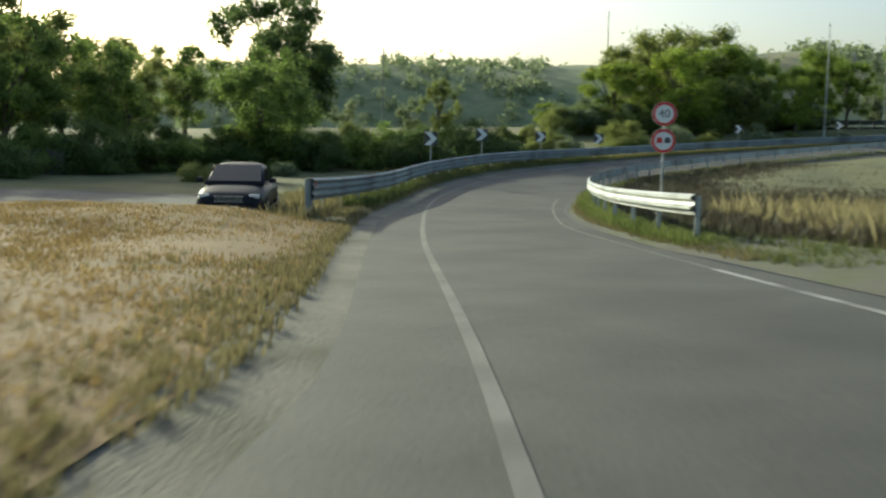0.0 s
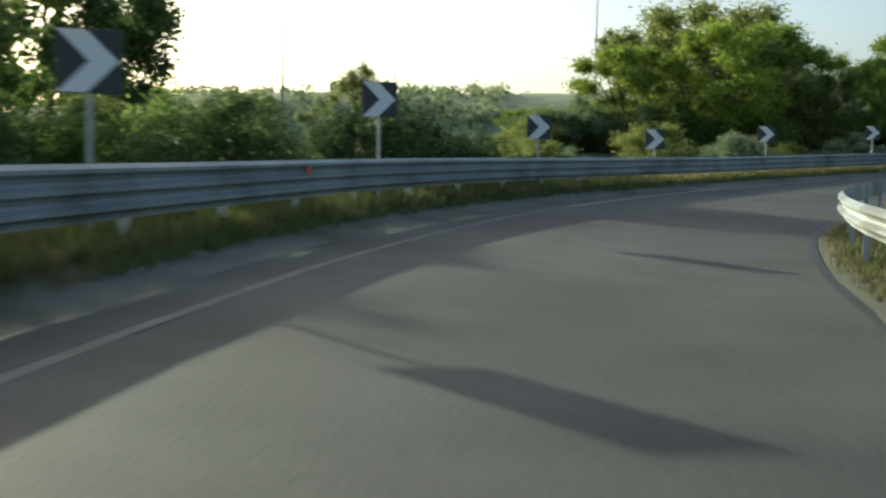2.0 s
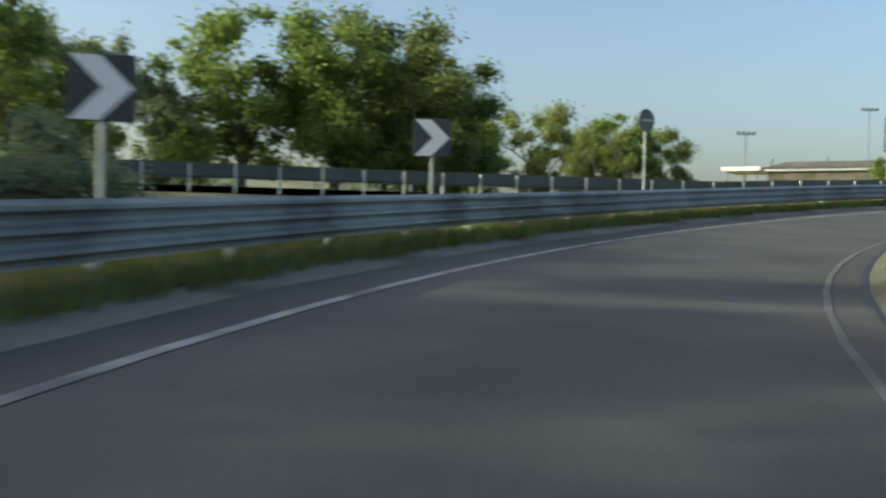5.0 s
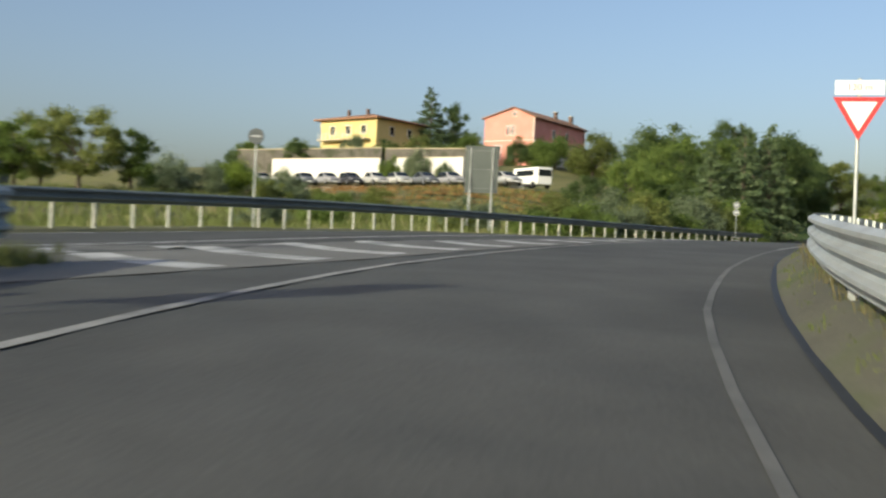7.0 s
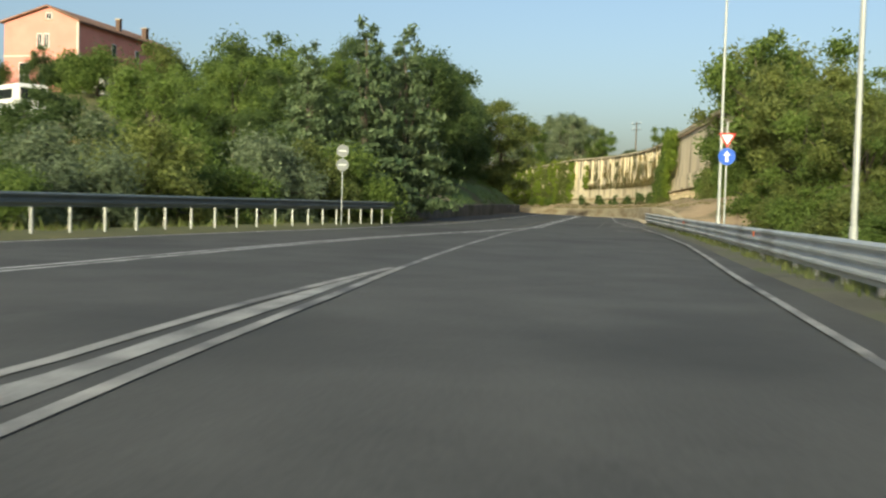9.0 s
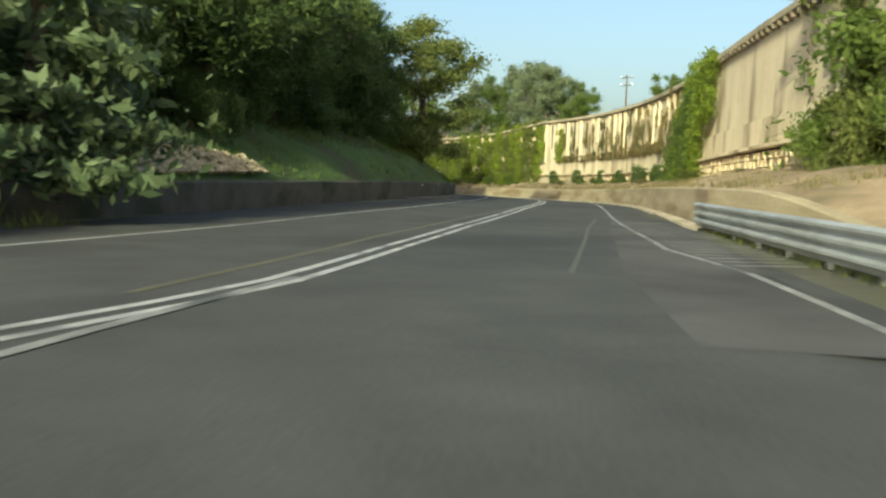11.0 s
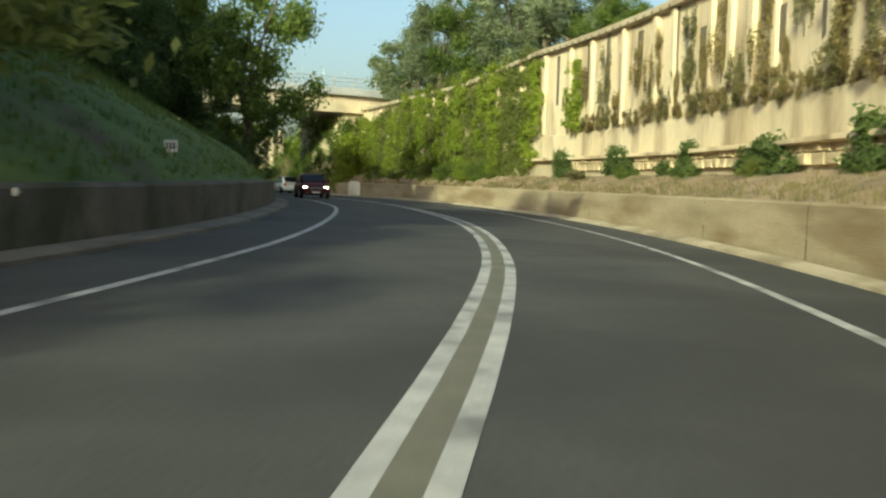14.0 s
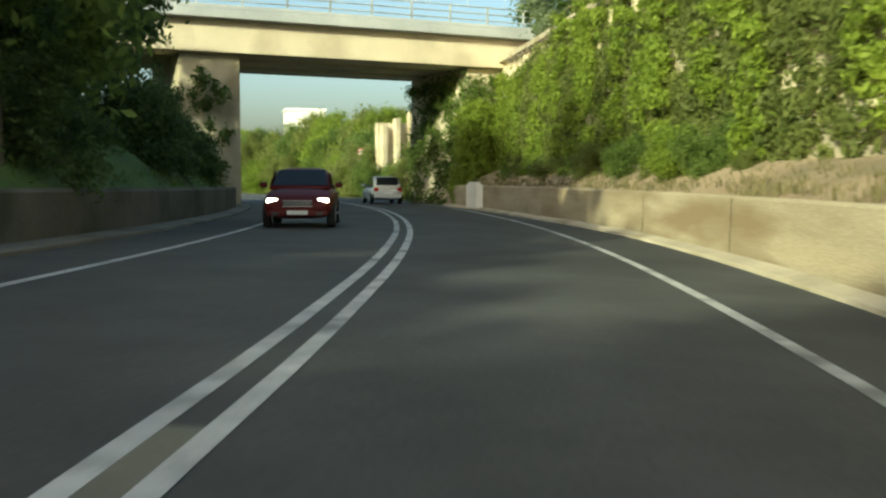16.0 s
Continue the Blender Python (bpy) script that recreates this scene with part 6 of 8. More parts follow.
for i in range(40):
    s = 130.5 + 1.05 * i + 0.4 * random.random()
    on_main("brush", (LEAF_BROWN, LEAF_BROWN, LEAF_DRY)[i % 3], s, FACE(s) - 0.2, LEDGE_H(s) + 0.75, 0.9 + 0.6 * random.random(), 1.6 + 0.6 * random.random(), "brown brushwood along the top of the ledge", i % 2, "brushwood on the wall", "brushwood")
# beyond the bridge: an overgrown slope that the road bends round
for i, (x, y, top) in enumerate([(324.0, 39.4, 13.8), (318.0, 37.1, 14.6), (312.2, 34.0, 15.2), (304.9, 30.6, 15.4), (298.0, 28.6, 15.7), (290.0, 26.5, 15.6), (282.0, 24.0, 15.4), (273.0, 22.0, 14.8)]):
    for k in range(3):
        tree("shrub", (LEAF_GREEN, LEAF_LIGHT, LEAF_OLIVE)[(i + k) % 3], x + 1.5 + 3.0 * k - 4 * (k == 2), y - 2.2 * k, 6.4, (top - 6.4) * (0.55, 0.98, 0.8)[k], 0.9 if k else 1.3, "dense bush on the overgrown slope beyond the bridge", k % 2, "slope beyond the bridge", "shrub")
for i in range(30):
    s, l = 224 + 3.6 * i, -11 - 6 * random.random()
    on_main("shrub", (LEAF_OLIVE, LEAF_GREEN, LEAF_LIGHT)[i % 3], s, l, 0.5 + 4 * smooth01(7, 15, -l), 3 + 1.8 * random.random(), 1.3, "sunlit shrub on the slope beyond the bridge", i % 2, "shrubs beyond the bridge", "shrub")
for i in range(12):
    on_main("broad", (LEAF_GREEN, LEAF_OLIVE)[i % 2], 225 + 8 * i, -18 - 5 * random.random(), 3.2, 4.6 - 1.4 * (i > 3), 1.2, "tree on the slope beyond the bridge", i % 2, "trees beyond the bridge")
for i in range(9):
    on_main("broad", (LEAF_GREEN, LEAF_OLIVE)[i % 2], 236 + 10 * i, 14 + 6 * random.random(), 1.5, 5.5, 1.2, "leafy tree beside the road beyond the bridge", i % 2, "trees beyond the bridge")


def hill_woods(hill_name, clumps, seed):
    """Hedges and clumps of trees strewn over a far hill."""
    rng = np.random.default_rng(seed)
    ob = bpy.data.objects[hill_name]
    cl = []
    polys = ob.data.polygons
    while len(cl) < clumps:
        f = polys[int(rng.integers(len(polys)))]
        a, b, c, d = (ob.data.vertices[i].co for i in f.vertices)
        u, v = rng.random(), rng.random()
        p = ob.matrix_basis @ a.lerp(b, u).lerp(d.lerp(c, u), v)
        if p.z < 0 or noise.noise(Vector((p.x * 0.012, p.y * 0.012, seed))) < -0.08:
            continue
        r = 2.0 + 2.6 * rng.random()
        cl.append(((p.x, p.y, p.z + r * 0.6), r))
    tagged(new("far_woods", leaf_mesh("far_woods", rng, cl, clumps * 34, 1.5, LEAF_HAZED)), "scattered trees and hedges on the far hill", "woods", "", "stuff")


hill_woods("hill_1", 1500, 3)
hill_woods("hill_2", 700, 4)


def ivy(name, axis, patches, count, size, material, label, r0=0.22, r1=0.32):
    """A skin of creeper leaves over a stretch of the wall: patches are (s0, s1, low, high, side offset)."""
    rng = np.random.default_rng(41 + count)
    cl = []
    for s0, s1, lo, hi, off in patches:
        for k in range(max(3, int((s1 - s0) * (hi - lo) * 5.0))):
            s, h = s0 + (s1 - s0) * rng.random(), lo + (hi - lo) * rng.random()
            v = axis.p(s, FACE(s) + off - 0.3 * smooth01(3.5, 7, h), h, True)
            cl.append((tuple(v), r0 + r1 * rng.random()))
    ob = new(name, leaf_mesh(name, rng, cl, count, size, material, shell=0.5))
    return tagged(ob, label, "creeper", "", "stuff")


ivy("ivy", MAIN, [(121.6, 124, 4.6, 7.8, 0.3), (123.5, 129, 1.8, 7.7, 0.45), (128.5, 131.5, 1.7, 5.6, 0.4), (206, 212, 1.3, 6.5, 0.1)], 28000, 0.12, LEAF_LIGHT, "thick green ivy climbing the cream wall")
ivy("ivy", MAIN, [(176, 178.5, 2, 7.4, 0.25), (182, 184, 1.5, 8.0, 0.38), (188, 191, 1.5, 8.0, 0.38), (195, 198, 1.5, 7.6, 0.38), (201, 204, 1.3, 6.5, 0.3), (171, 173, 3.5, 7, 0.0), (184.5, 186, 3, 8, 0.38), (192, 193.5, 2.5, 7.8, 0.38), (199, 200, 2, 7.5, 0.38)], 34000, 0.11, LEAF_LIGHT, "yellow-green creeper hanging in columns on the wall", 0.14, 0.22)
ivy("ivy", MAIN, [(177.5, 183, 1.5, 8.3, 0.1), (184, 188, 1.5, 8.3, 0.1), (190, 196, 1.5, 8.2, 0.1), (197, 202, 1.4, 7.8, 0.1), (203, 207, 1.4, 6.8, 0.0)], 44000, 0.11, LEAF_OLIVE, "dull green creeper covering the wall near the bridge", 0.14, 0.26)


ivy("ivy", MAIN, [(178.5, 192, 1.5, 7.9, 0.0), (192, 206, 1.4, 7.3, 0.0)], 44000, 0.115, LEAF_OLIVE, "dull creeper covering the render between the columns", 0.12, 0.22)
ivy("ivy", MAIN, [(133, 135.6, 1.4, 2.55, 0.2), (136.5, 140.2, 1.4, 2.5, 0.2), (142.6, 147, 1.35, 2.55, 0.2), (149.5, 153.5, 1.4, 2.5, 0.2), (157.5, 160.5, 1.4, 2.45, 0.2), (163.5, 166.5, 1.4, 2.6, 0.2), (171, 173.5, 1.4, 2.6, 0.2), (128, 130, 1.5, 2.3, 0.2)], 40000, 0.085, LEAF_DARK, "dark ivy patches covering the masonry", 0.2, 0.16)
ivy("ivy", MAIN, [(124.5, 130, 1.6, 4.6, 0.6), (130, 134, 1.6, 3.4, 0.45), (125, 128.5, 4, 6.5, 0.65)], 14000, 0.11, LEAF_GREEN, "spreading foot of the thick green ivy")


def blades(name, spots, height, material, label, width=0.02, spread=0.16, per=6, kind="stuff"):
    """Tufts of bent grass blades, all in one mesh."""
    rng = np.random.default_rng(len(spots) + 5)
    verts, faces = [], []
    for x, y, z, k in spots:
        for b in range(per):
            a, r = rng.random() * 6.28, spread * rng.random()
            h = height * k * (0.5 + 0.7 * rng.random())
            bx, by = x + math.cos(a) * r, y + math.sin(a) * r
            lx, ly = math.cos(a) * h * 0.45 * rng.random(), math.sin(a) * h * 0.45 * rng.random()
            wx, wy = -math.sin(a) * width, math.cos(a) * width
            i = len(verts)
            verts += [(bx - wx, by - wy, z - 0.04), (bx + wx, by + wy, z - 0.04), (bx + lx * 0.4 + wx * 0.6, by + ly * 0.4 + wy * 0.6, z + h * 0.6), (bx + lx, by + ly, z + h)]
            faces += [(i, i + 1, i + 2), (i, i + 2, i + 3)]
    ob = thing(name, verts, faces, material)
    return tagged(ob, label, "grass", "", kind)


def scatter(axis, q0, q1, n, a, b, up, seed, k0=0.5, k1=1.2):
    rng = random.Random(seed)
    out = []
    for _ in range(n):
        q = q0 + (q1 - q0) * rng.random()
        f = rng.random()
        s = val(a, q) + (val(b, q) - val(a, q)) * f
        v = axis.p(q, s, val(up, f))
        out.append((v.x, v.y, v.z, k0 + (k1 - k0) * rng.random()))
    return out


blades("verge_grass", scatter(RAMP, 1.4, 2.4, 1700, lambda q: RAMP_L(q) + 0.5, lambda q: RAMP_L(q) + 1.5, lambda f: 0.05 + 0.08 * min(1, f * 2), 1), 0.11, DRY_BLADES, "short dry grass at the start of the guard rail", 0.014)
blades("verge_grass", scatter(RAMP, 2.4, 5.0, 5000, lambda q: RAMP_L(q) + 0.5, lambda q: RAMP_L(q) + 1.6, lambda f: 0.06 + 0.1 * min(1, f * 2), 1), 0.21, BLADES, "short mixed grass under the guard rail", 0.014)
blades("verge_grass", scatter(RAMP, 2.2, 5.0, 3800, lambda q: RAMP_L(q) + 0.75, lambda q: RAMP_L(q) + 1.9, 0.16, 21), 0.17, STRAW, "yellow dry grass under the guard rail", 0.014)
blades("verge_grass", scatter(RAMP, -1.0, 1.5, 2600, lambda q: RAMP_L(q) + 0.4, lambda q: RAMP_L(q) + 1.6, 0.1, 2), 0.09, DRY_BLADES, "weeds along the edge of the field", 0.014)
blades("verge_grass", scatter(RAMP, 5.0, 7.3, 5200, lambda q: RAMP_L(q) + 0.5, lambda q: RAMP_L(q) + 2.2, lambda f: 0.05 + 0.1 * min(1, f * 2), 22), 0.1, BLADES, "short grass under the guard rail", 0.014)
blades("verge_grass", scatter(RAMP, 5.0, 7.3, 4200, lambda q: RAMP_L(q) + 0.75, lambda q: RAMP_L(q) + 2.4, 0.15, 23), 0.1, STRAW, "yellow dry grass under the guard rail", 0.014)


blades("verge_grass", scatter(RAMP, 5.0, 7.25, 6000, lambda q: RAIL_L(q) - 0.55, lambda q: RAIL_L(q) + 0.5, lambda f: 0.04 + 0.08 * f, 43), 0.2, BLADES_OLIVE, "weeds below the guard rail", 0.016, 0.2)
blades("verge_grass", scatter(RAMP, 7.25, 7.48, 420, lambda q: RAIL_L(q) - 0.35, lambda q: RAIL_L(q) + 0.5, 0.0, 44), 0.22, BLADES, "tuft of grass at the end of the guard rail", 0.02, 0.2)
blades("verge_grass", scatter(RAMP, 1.25, 3.2, 3600, lambda q: RAMP_L(q) + 1.5, lambda q: RAMP_L(q) + 5.5, lambda f: 0.18 - 0.5 * f, 24), 0.42, DRY_BLADES, "dry grass behind the start of the guard rail", 0.018, 0.25)
blades("verge_grass", scatter(RAMP, 1.6, 3.6, 3800, lambda q: RAMP_L(q) + 0.7, lambda q: RAMP_L(q) + 1.9, lambda f: 0.1 + 0.1 * f, 25), 0.3, BLADES, "green grass below the beam of the guard rail", 0.016, 0.2)
blades("verge_grass", scatter(RAMP, 0.8, 4.2, 5200, lambda q: RAMP_R(q) - 0.25, lambda q: RAMP_R(q) - 1.6, 0.05, 26), 0.08, DRY_BLADES, "short dry grass inside the bend", 0.014, 0.2)


def scatter_field(n, seed):
    rng = random.Random(seed)
    out = []
    for _ in range(n):
        q, k = -0.7 + 1.98 * rng.random(), 8 * rng.random() ** 0.8
        v = RAMP.p(q, RAMP_L(q) + 0.5 + (FIELD(q) - RAMP_L(q)) * k / 8, field_up(q, k))
        out.append((v.x, v.y, v.z, 0.4 + 0.9 * rng.random()))
    return out


blades("field_weeds", scatter_field(700, 13), 0.1, DRY_BLADES, "grey-green weeds in the dry field", 0.014, 0.2)
blades("field_stubble", scatter_field(17000, 3), 0.07, STRAW, "short straw stubble on the field", 0.013, 0.2, 5)
blades("verge_grass", scatter(RAMP, 0.7, 12.3, 9500, lambda q: RAMP_R(q) - 0.4, lambda q: RAMP_R(q) - 2.6, 0.05, 4), 0.15, BLADES, "grass on the inner verge", 0.014)
blades("tall_straw", scatter(RAMP, -0.8, 1.6, 4200, lambda q: RAMP_R(q) - 4.0, lambda q: RAMP_R(q) - 14, -0.1, 5), 0.7, STRAW_PALE, "tall yellow dry grass inside the bend", 0.016, 0.25)
blades("verge_grass", scatter(RAMP, 5.2, 8.8, 2600, lambda q: RAMP_R(q) - 0.2, lambda q: RAMP_R(q) - 1.5, lambda f: 0.05 + 0.25 * min(1, 3 * f), 31), 0.06, BLADES_OLIVE, "weeds round the posts of the guard rail", 0.014)
blades("verge_grass", scatter(RAMP, 5.2, 9.2, 3200, lambda q: RAMP_R(q) - 0.45, lambda q: RAMP_R(q) - 1.7, lambda f: 0.26 + 0.1 * f, 71), 0.1, DRY_BLADES, "short dry weeds on the inner verge", 0.012)
blades("tall_straw", scatter(RAMP, 7.2, 9.2, 1300, lambda q: RAMP_R(q) - 2.5, lambda q: RAMP_R(q) - 5, 0.0, 6), 0.28, DRY_BLADES, "tall dry grass behind the rail", 0.016, 0.25)
def scatter_inside(n, seed):
    rng = random.Random(seed)
    out = []
    for _ in range(n):
        v = RAMP.p(-0.4 + 3.6 * rng.random(), RAMP_R(1) - 13 - 24 * rng.random())
        out.append((v.x, v.y, land(v.x, v.y), 0.5 + 0.9 * rng.random()))
    return out


blades("verge_grass", scatter(RAMP, 0.95, 2.4, 2200, lambda q: RAIL_R(q) + 0.3, lambda q: RAIL_R(q) - 0.5, 0.05, 61), 0.18, BLADES_OLIVE, "green-yellow grass round the posts of the inner rail", 0.016, 0.2)
blades("inside_scrub", scatter(RAMP, 1.0, 4.0, 6500, lambda q: RAIL_R(q) - 0.8, lambda q: RAIL_R(q) - 13, -0.05, 62), 0.42, DRY_SCRUB, "brown-grey dry scrub inside the bend", 0.03, 0.35, 7)
blades("inside_scrub", scatter_inside(3200, 33), 0.7, LEAF_DARK, "dark low scrub on the land inside the bend", 0.035, 0.45, 7)


def scatter_land(n, s0, s1, l0, l1, seed):
    rng = random.Random(seed)
    out = []
    for _ in range(n):
        v = MAIN.p(s0 + (s1 - s0) * rng.random(), l0 + (l1 - l0) * rng.random() ** 1.3)
        out.append((v.x, v.y, land(v.x, v.y), 0.6 + 0.7 * rng.random()))
    return out


blades("bank_grass", scatter_land(1700, -20, 84, 8, 45, 7), 0.45, STRAW_PALE, "dry grass on the sunlit bank", 0.03, 0.4)
blades("bank_grass", scatter_land(9000, -20, 90, 7.2, 40, 8), 0.5, BLADES_OLIVE, "green grass on the bank behind the rail", 0.03, 0.4)
def scatter_rise(n, near, far, seed):
    """Spots on the slope below the car park, near to far metres in front of its parapet."""
    rng = random.Random(seed)
    out = []
    for _ in range(n):
        f, d = rng.random() * 1.1 - 0.1, near + (far - near) * rng.random()
        x, y = 151.0 + 17.5 * f - 0.885 * d, 91.0 + 33 * f + 0.466 * d
        out.append((x, y, land(x, y), 0.6 + 0.7 * rng.random()))
    return out


blades("bank_grass", scatter_rise(1400, 2, 13, 51), 0.4, STRAW_RUST, "rust-coloured dry grass below the car park", 0.05, 0.5)
blades("bank_grass", scatter_rise(4200, 14, 44, 52), 0.55, BLADES_OLIVE, "olive meadow grass on the rise", 0.045, 0.5)
blades("bank_grass", scatter(MAIN, 92, 205, 9500, lambda q: WALL_L(q) + 0.5, lambda q: WALL_L(q) + 11, lambda f: 0.95 + 6.2 * f**0.9, 9), 0.16, BANK_BLADES, "dark green grass on the bank of the cutting", 0.018, 0.3)
blades("bench_grass", scatter(MAIN, 92, 212, 1500, lambda q: WALL_R(q) - 0.5, lambda q: FACE(q) + 0.2, lambda f: 1.05 + 0.6 * f, 10), 0.11, DRY_BLADES, "dry grass on the dirt slope", 0.016, 0.25)
blades("bench_grass", scatter(MAIN, 92, 212, 1100, lambda q: WALL_R(q) - 0.4, lambda q: FACE(q) + 0.2, lambda f: 1.05 + 0.6 * f, 11), 0.18, DRY_BLADES, "grey-green grass on the dirt slope", 0.016, 0.25)


# ---- houses on the rise ----
def frame_at(c, along):
    """A matrix with its origin at c and its x axis along the given direction."""
    a = math.degrees(math.atan2(along[1], along[0]))
    return pose(*c, 0, 0, a)


def window(parent, x, y0, z, w, h, material_wall, shutters=True):
    """A window in a wall of the plane y = y0 that looks towards -y."""
    wn_ = part("window", boxed(x - w / 2, x + w / 2, y0 - 0.05, y0 + 0.02, z, z + h, 0.01), WHITE_PLATE, parent, "white framed window")
    part("pane", boxed(x - w / 2 + 0.07, x - 0.03, y0 - 0.062, y0 - 0.04, z + 0.07, z + h - 0.07), GLASS_DARK, wn_)
    part("pane", boxed(x + 0.03, x + w / 2 - 0.07, y0 - 0.062, y0 - 0.04, z + 0.07, z + h - 0.07), GLASS_DARK, wn_)
    part("sill", boxed(x - w / 2 - 0.08, x + w / 2 + 0.08, y0 - 0.14, y0 + 0.0, z - 0.08, z - 0.002), CONCRETE, wn_)
    return wn_


def side_window(parent, x0, y, z, w, h):
    """A window in a wall of the plane x = x0 that looks towards +x."""
    wn_ = part("window", boxed(x0 - 0.02, x0 + 0.05, y - w / 2, y + w / 2, z, z + h, 0.01), WHITE_PLATE, parent, "white framed window")
    part("pane", boxed(x0 + 0.04, x0 + 0.062, y - w / 2 + 0.07, y + w / 2 - 0.07, z + 0.07, z + h - 0.07), GLASS_DARK, wn_)
    part("sill", boxed(x0, x0 + 0.14, y - w / 2 - 0.08, y + w / 2 + 0.08, z - 0.08, z - 0.002), CONCRETE, wn_)
    return wn_


def gable_house(c, along, width, length, eave, rise, ridge, wall_material, label):
    """Its gable wall spans local x from -width to 0 in the plane y = 0; the long side runs back along +y at x = 0. ridge: where on the gable the ridge lies."""
    h = tagged(new("house"), label, "house")
    h.matrix_basis = frame_at(c, along)
    top = -width * ridge
    bm = bmesh.new()
    pts = [(-width, -1), (0, -1), (0, eave), (top, eave + rise), (-width, eave)]
    f = bm.faces.new([bm.verts.new((x, 0, z)) for x, z in pts])
    ext = bmesh.ops.extrude_face_region(bm, geom=[f])
    bmesh.ops.translate(bm, verts=[v for v in ext["geom"] if isinstance(v, bmesh.types.BMVert)], vec=(0, length, 0))
    part("wall", bm, wall_material, h)
    part("string_course", boxed(-width - 0.03, 0.03, -0.04, length, eave * 0.47, eave * 0.47 + 0.12), PALE_TRIM, h, "pale string course")
    part("corner_trim", boxed(-0.16, 0.035, -0.045, 0.16, -0.5, eave - 0.02), PALE_TRIM, h, "pale corner strip")
    bm = bmesh.new()
    for x1, run in ((-width - 0.35, width - width * ridge), (0.35, width * ridge)):
        z0, z1 = eave + rise + 0.05, eave - 0.35 / run * rise + 0.05
        vs = [bm.verts.new(v) for v in ((top, -0.35, z0), (x1, -0.35, z1), (x1, length + 0.35, z1), (top, length + 0.35, z0), (top, -0.35, z0 + 0.14), (x1, -0.35, z1 + 0.14), (x1, length + 0.35, z1 + 0.14), (top, length + 0.35, z0 + 0.14))]
        for q in ((0, 1, 2, 3), (4, 5, 6, 7), (0, 1, 5, 4), (1, 2, 6, 5), (2, 3, 7, 6), (3, 0, 4, 7)):
            bm.faces.new([vs[i] for i in q])
    roof = part("roof", bm, ROOF_TILE, h, "brown tiled roof")
    part("gutter", rodded((0.4, -0.3, eave - 0.12), (0.4, length + 0.3, eave - 0.12), 0.06), TRIM_BROWN, roof)
    part("downpipe", rodded((0.08, length * 0.97, 0), (0.08, length * 0.97, eave), 0.045), TRIM_BROWN, h)
    for y, d in ((length * 0.52, 0.22), (length * 0.83, 0.26)):
        x = -width * 0.14
        part("chimney", boxed(x - d, x + d, y - d, y + d, eave, eave + rise + 0.35, 0.02), TRIM_BROWN, roof)
        part("chimney_cap", boxed(x - d - 0.08, x + d + 0.08, y - d - 0.08, y + d + 0.08, eave + rise + 0.36, eave + rise + 0.44, 0.01), CONCRETE, roof)
    for x in (-width * 0.47 - 0.36, -width * 0.47 + 0.36):
        window(h, x, 0, eave * 0.6, 0.55, 1.35, wall_material)
    window(h, top + 0.05, 0, eave + rise * 0.18, 0.62, 0.62, wall_material)
    window(h, -width * 0.72, 0, eave * 0.06, 1.1, 1.9, wall_material)
    part("door", boxed(-width * 0.52, -width * 0.52 + 1.0, -0.05, 0.02, 0, 2.1, 0.01), SHUTTER_GREEN, h, "green door")
    for f in (0.36, 0.62):
        side_window(h, 0, length * f, eave * 0.6, 0.75, 1.25)
    part("terrace_wall", boxed(0.02, 2.4, length * 0.03, length * 0.97, -1.5, eave * 0.22, 0.03), CONCRETE_GREY, h, "grey terrace wall")
    part("terrace_roof", boxed(0.02, 2.2, length * 0.45, length * 0.97, eave * 0.42, eave * 0.46, 0.02), TRIM_BROWN, h)
    for k in range(3):
        part("terrace_post", boxed(1.95, 2.1, length * (0.46 + 0.24 * k), length * (0.46 + 0.24 * k) + 0.15, eave * 0.22, eave * 0.42), PALE_TRIM, h)
    return h


gable_house((188.4, 89.7, 17.28), (-0.546, -0.838), 7.83, 16.0, 5.95, 1.35, 0.4, PINK_WALL, "pink two-storey house with a brown gabled roof")


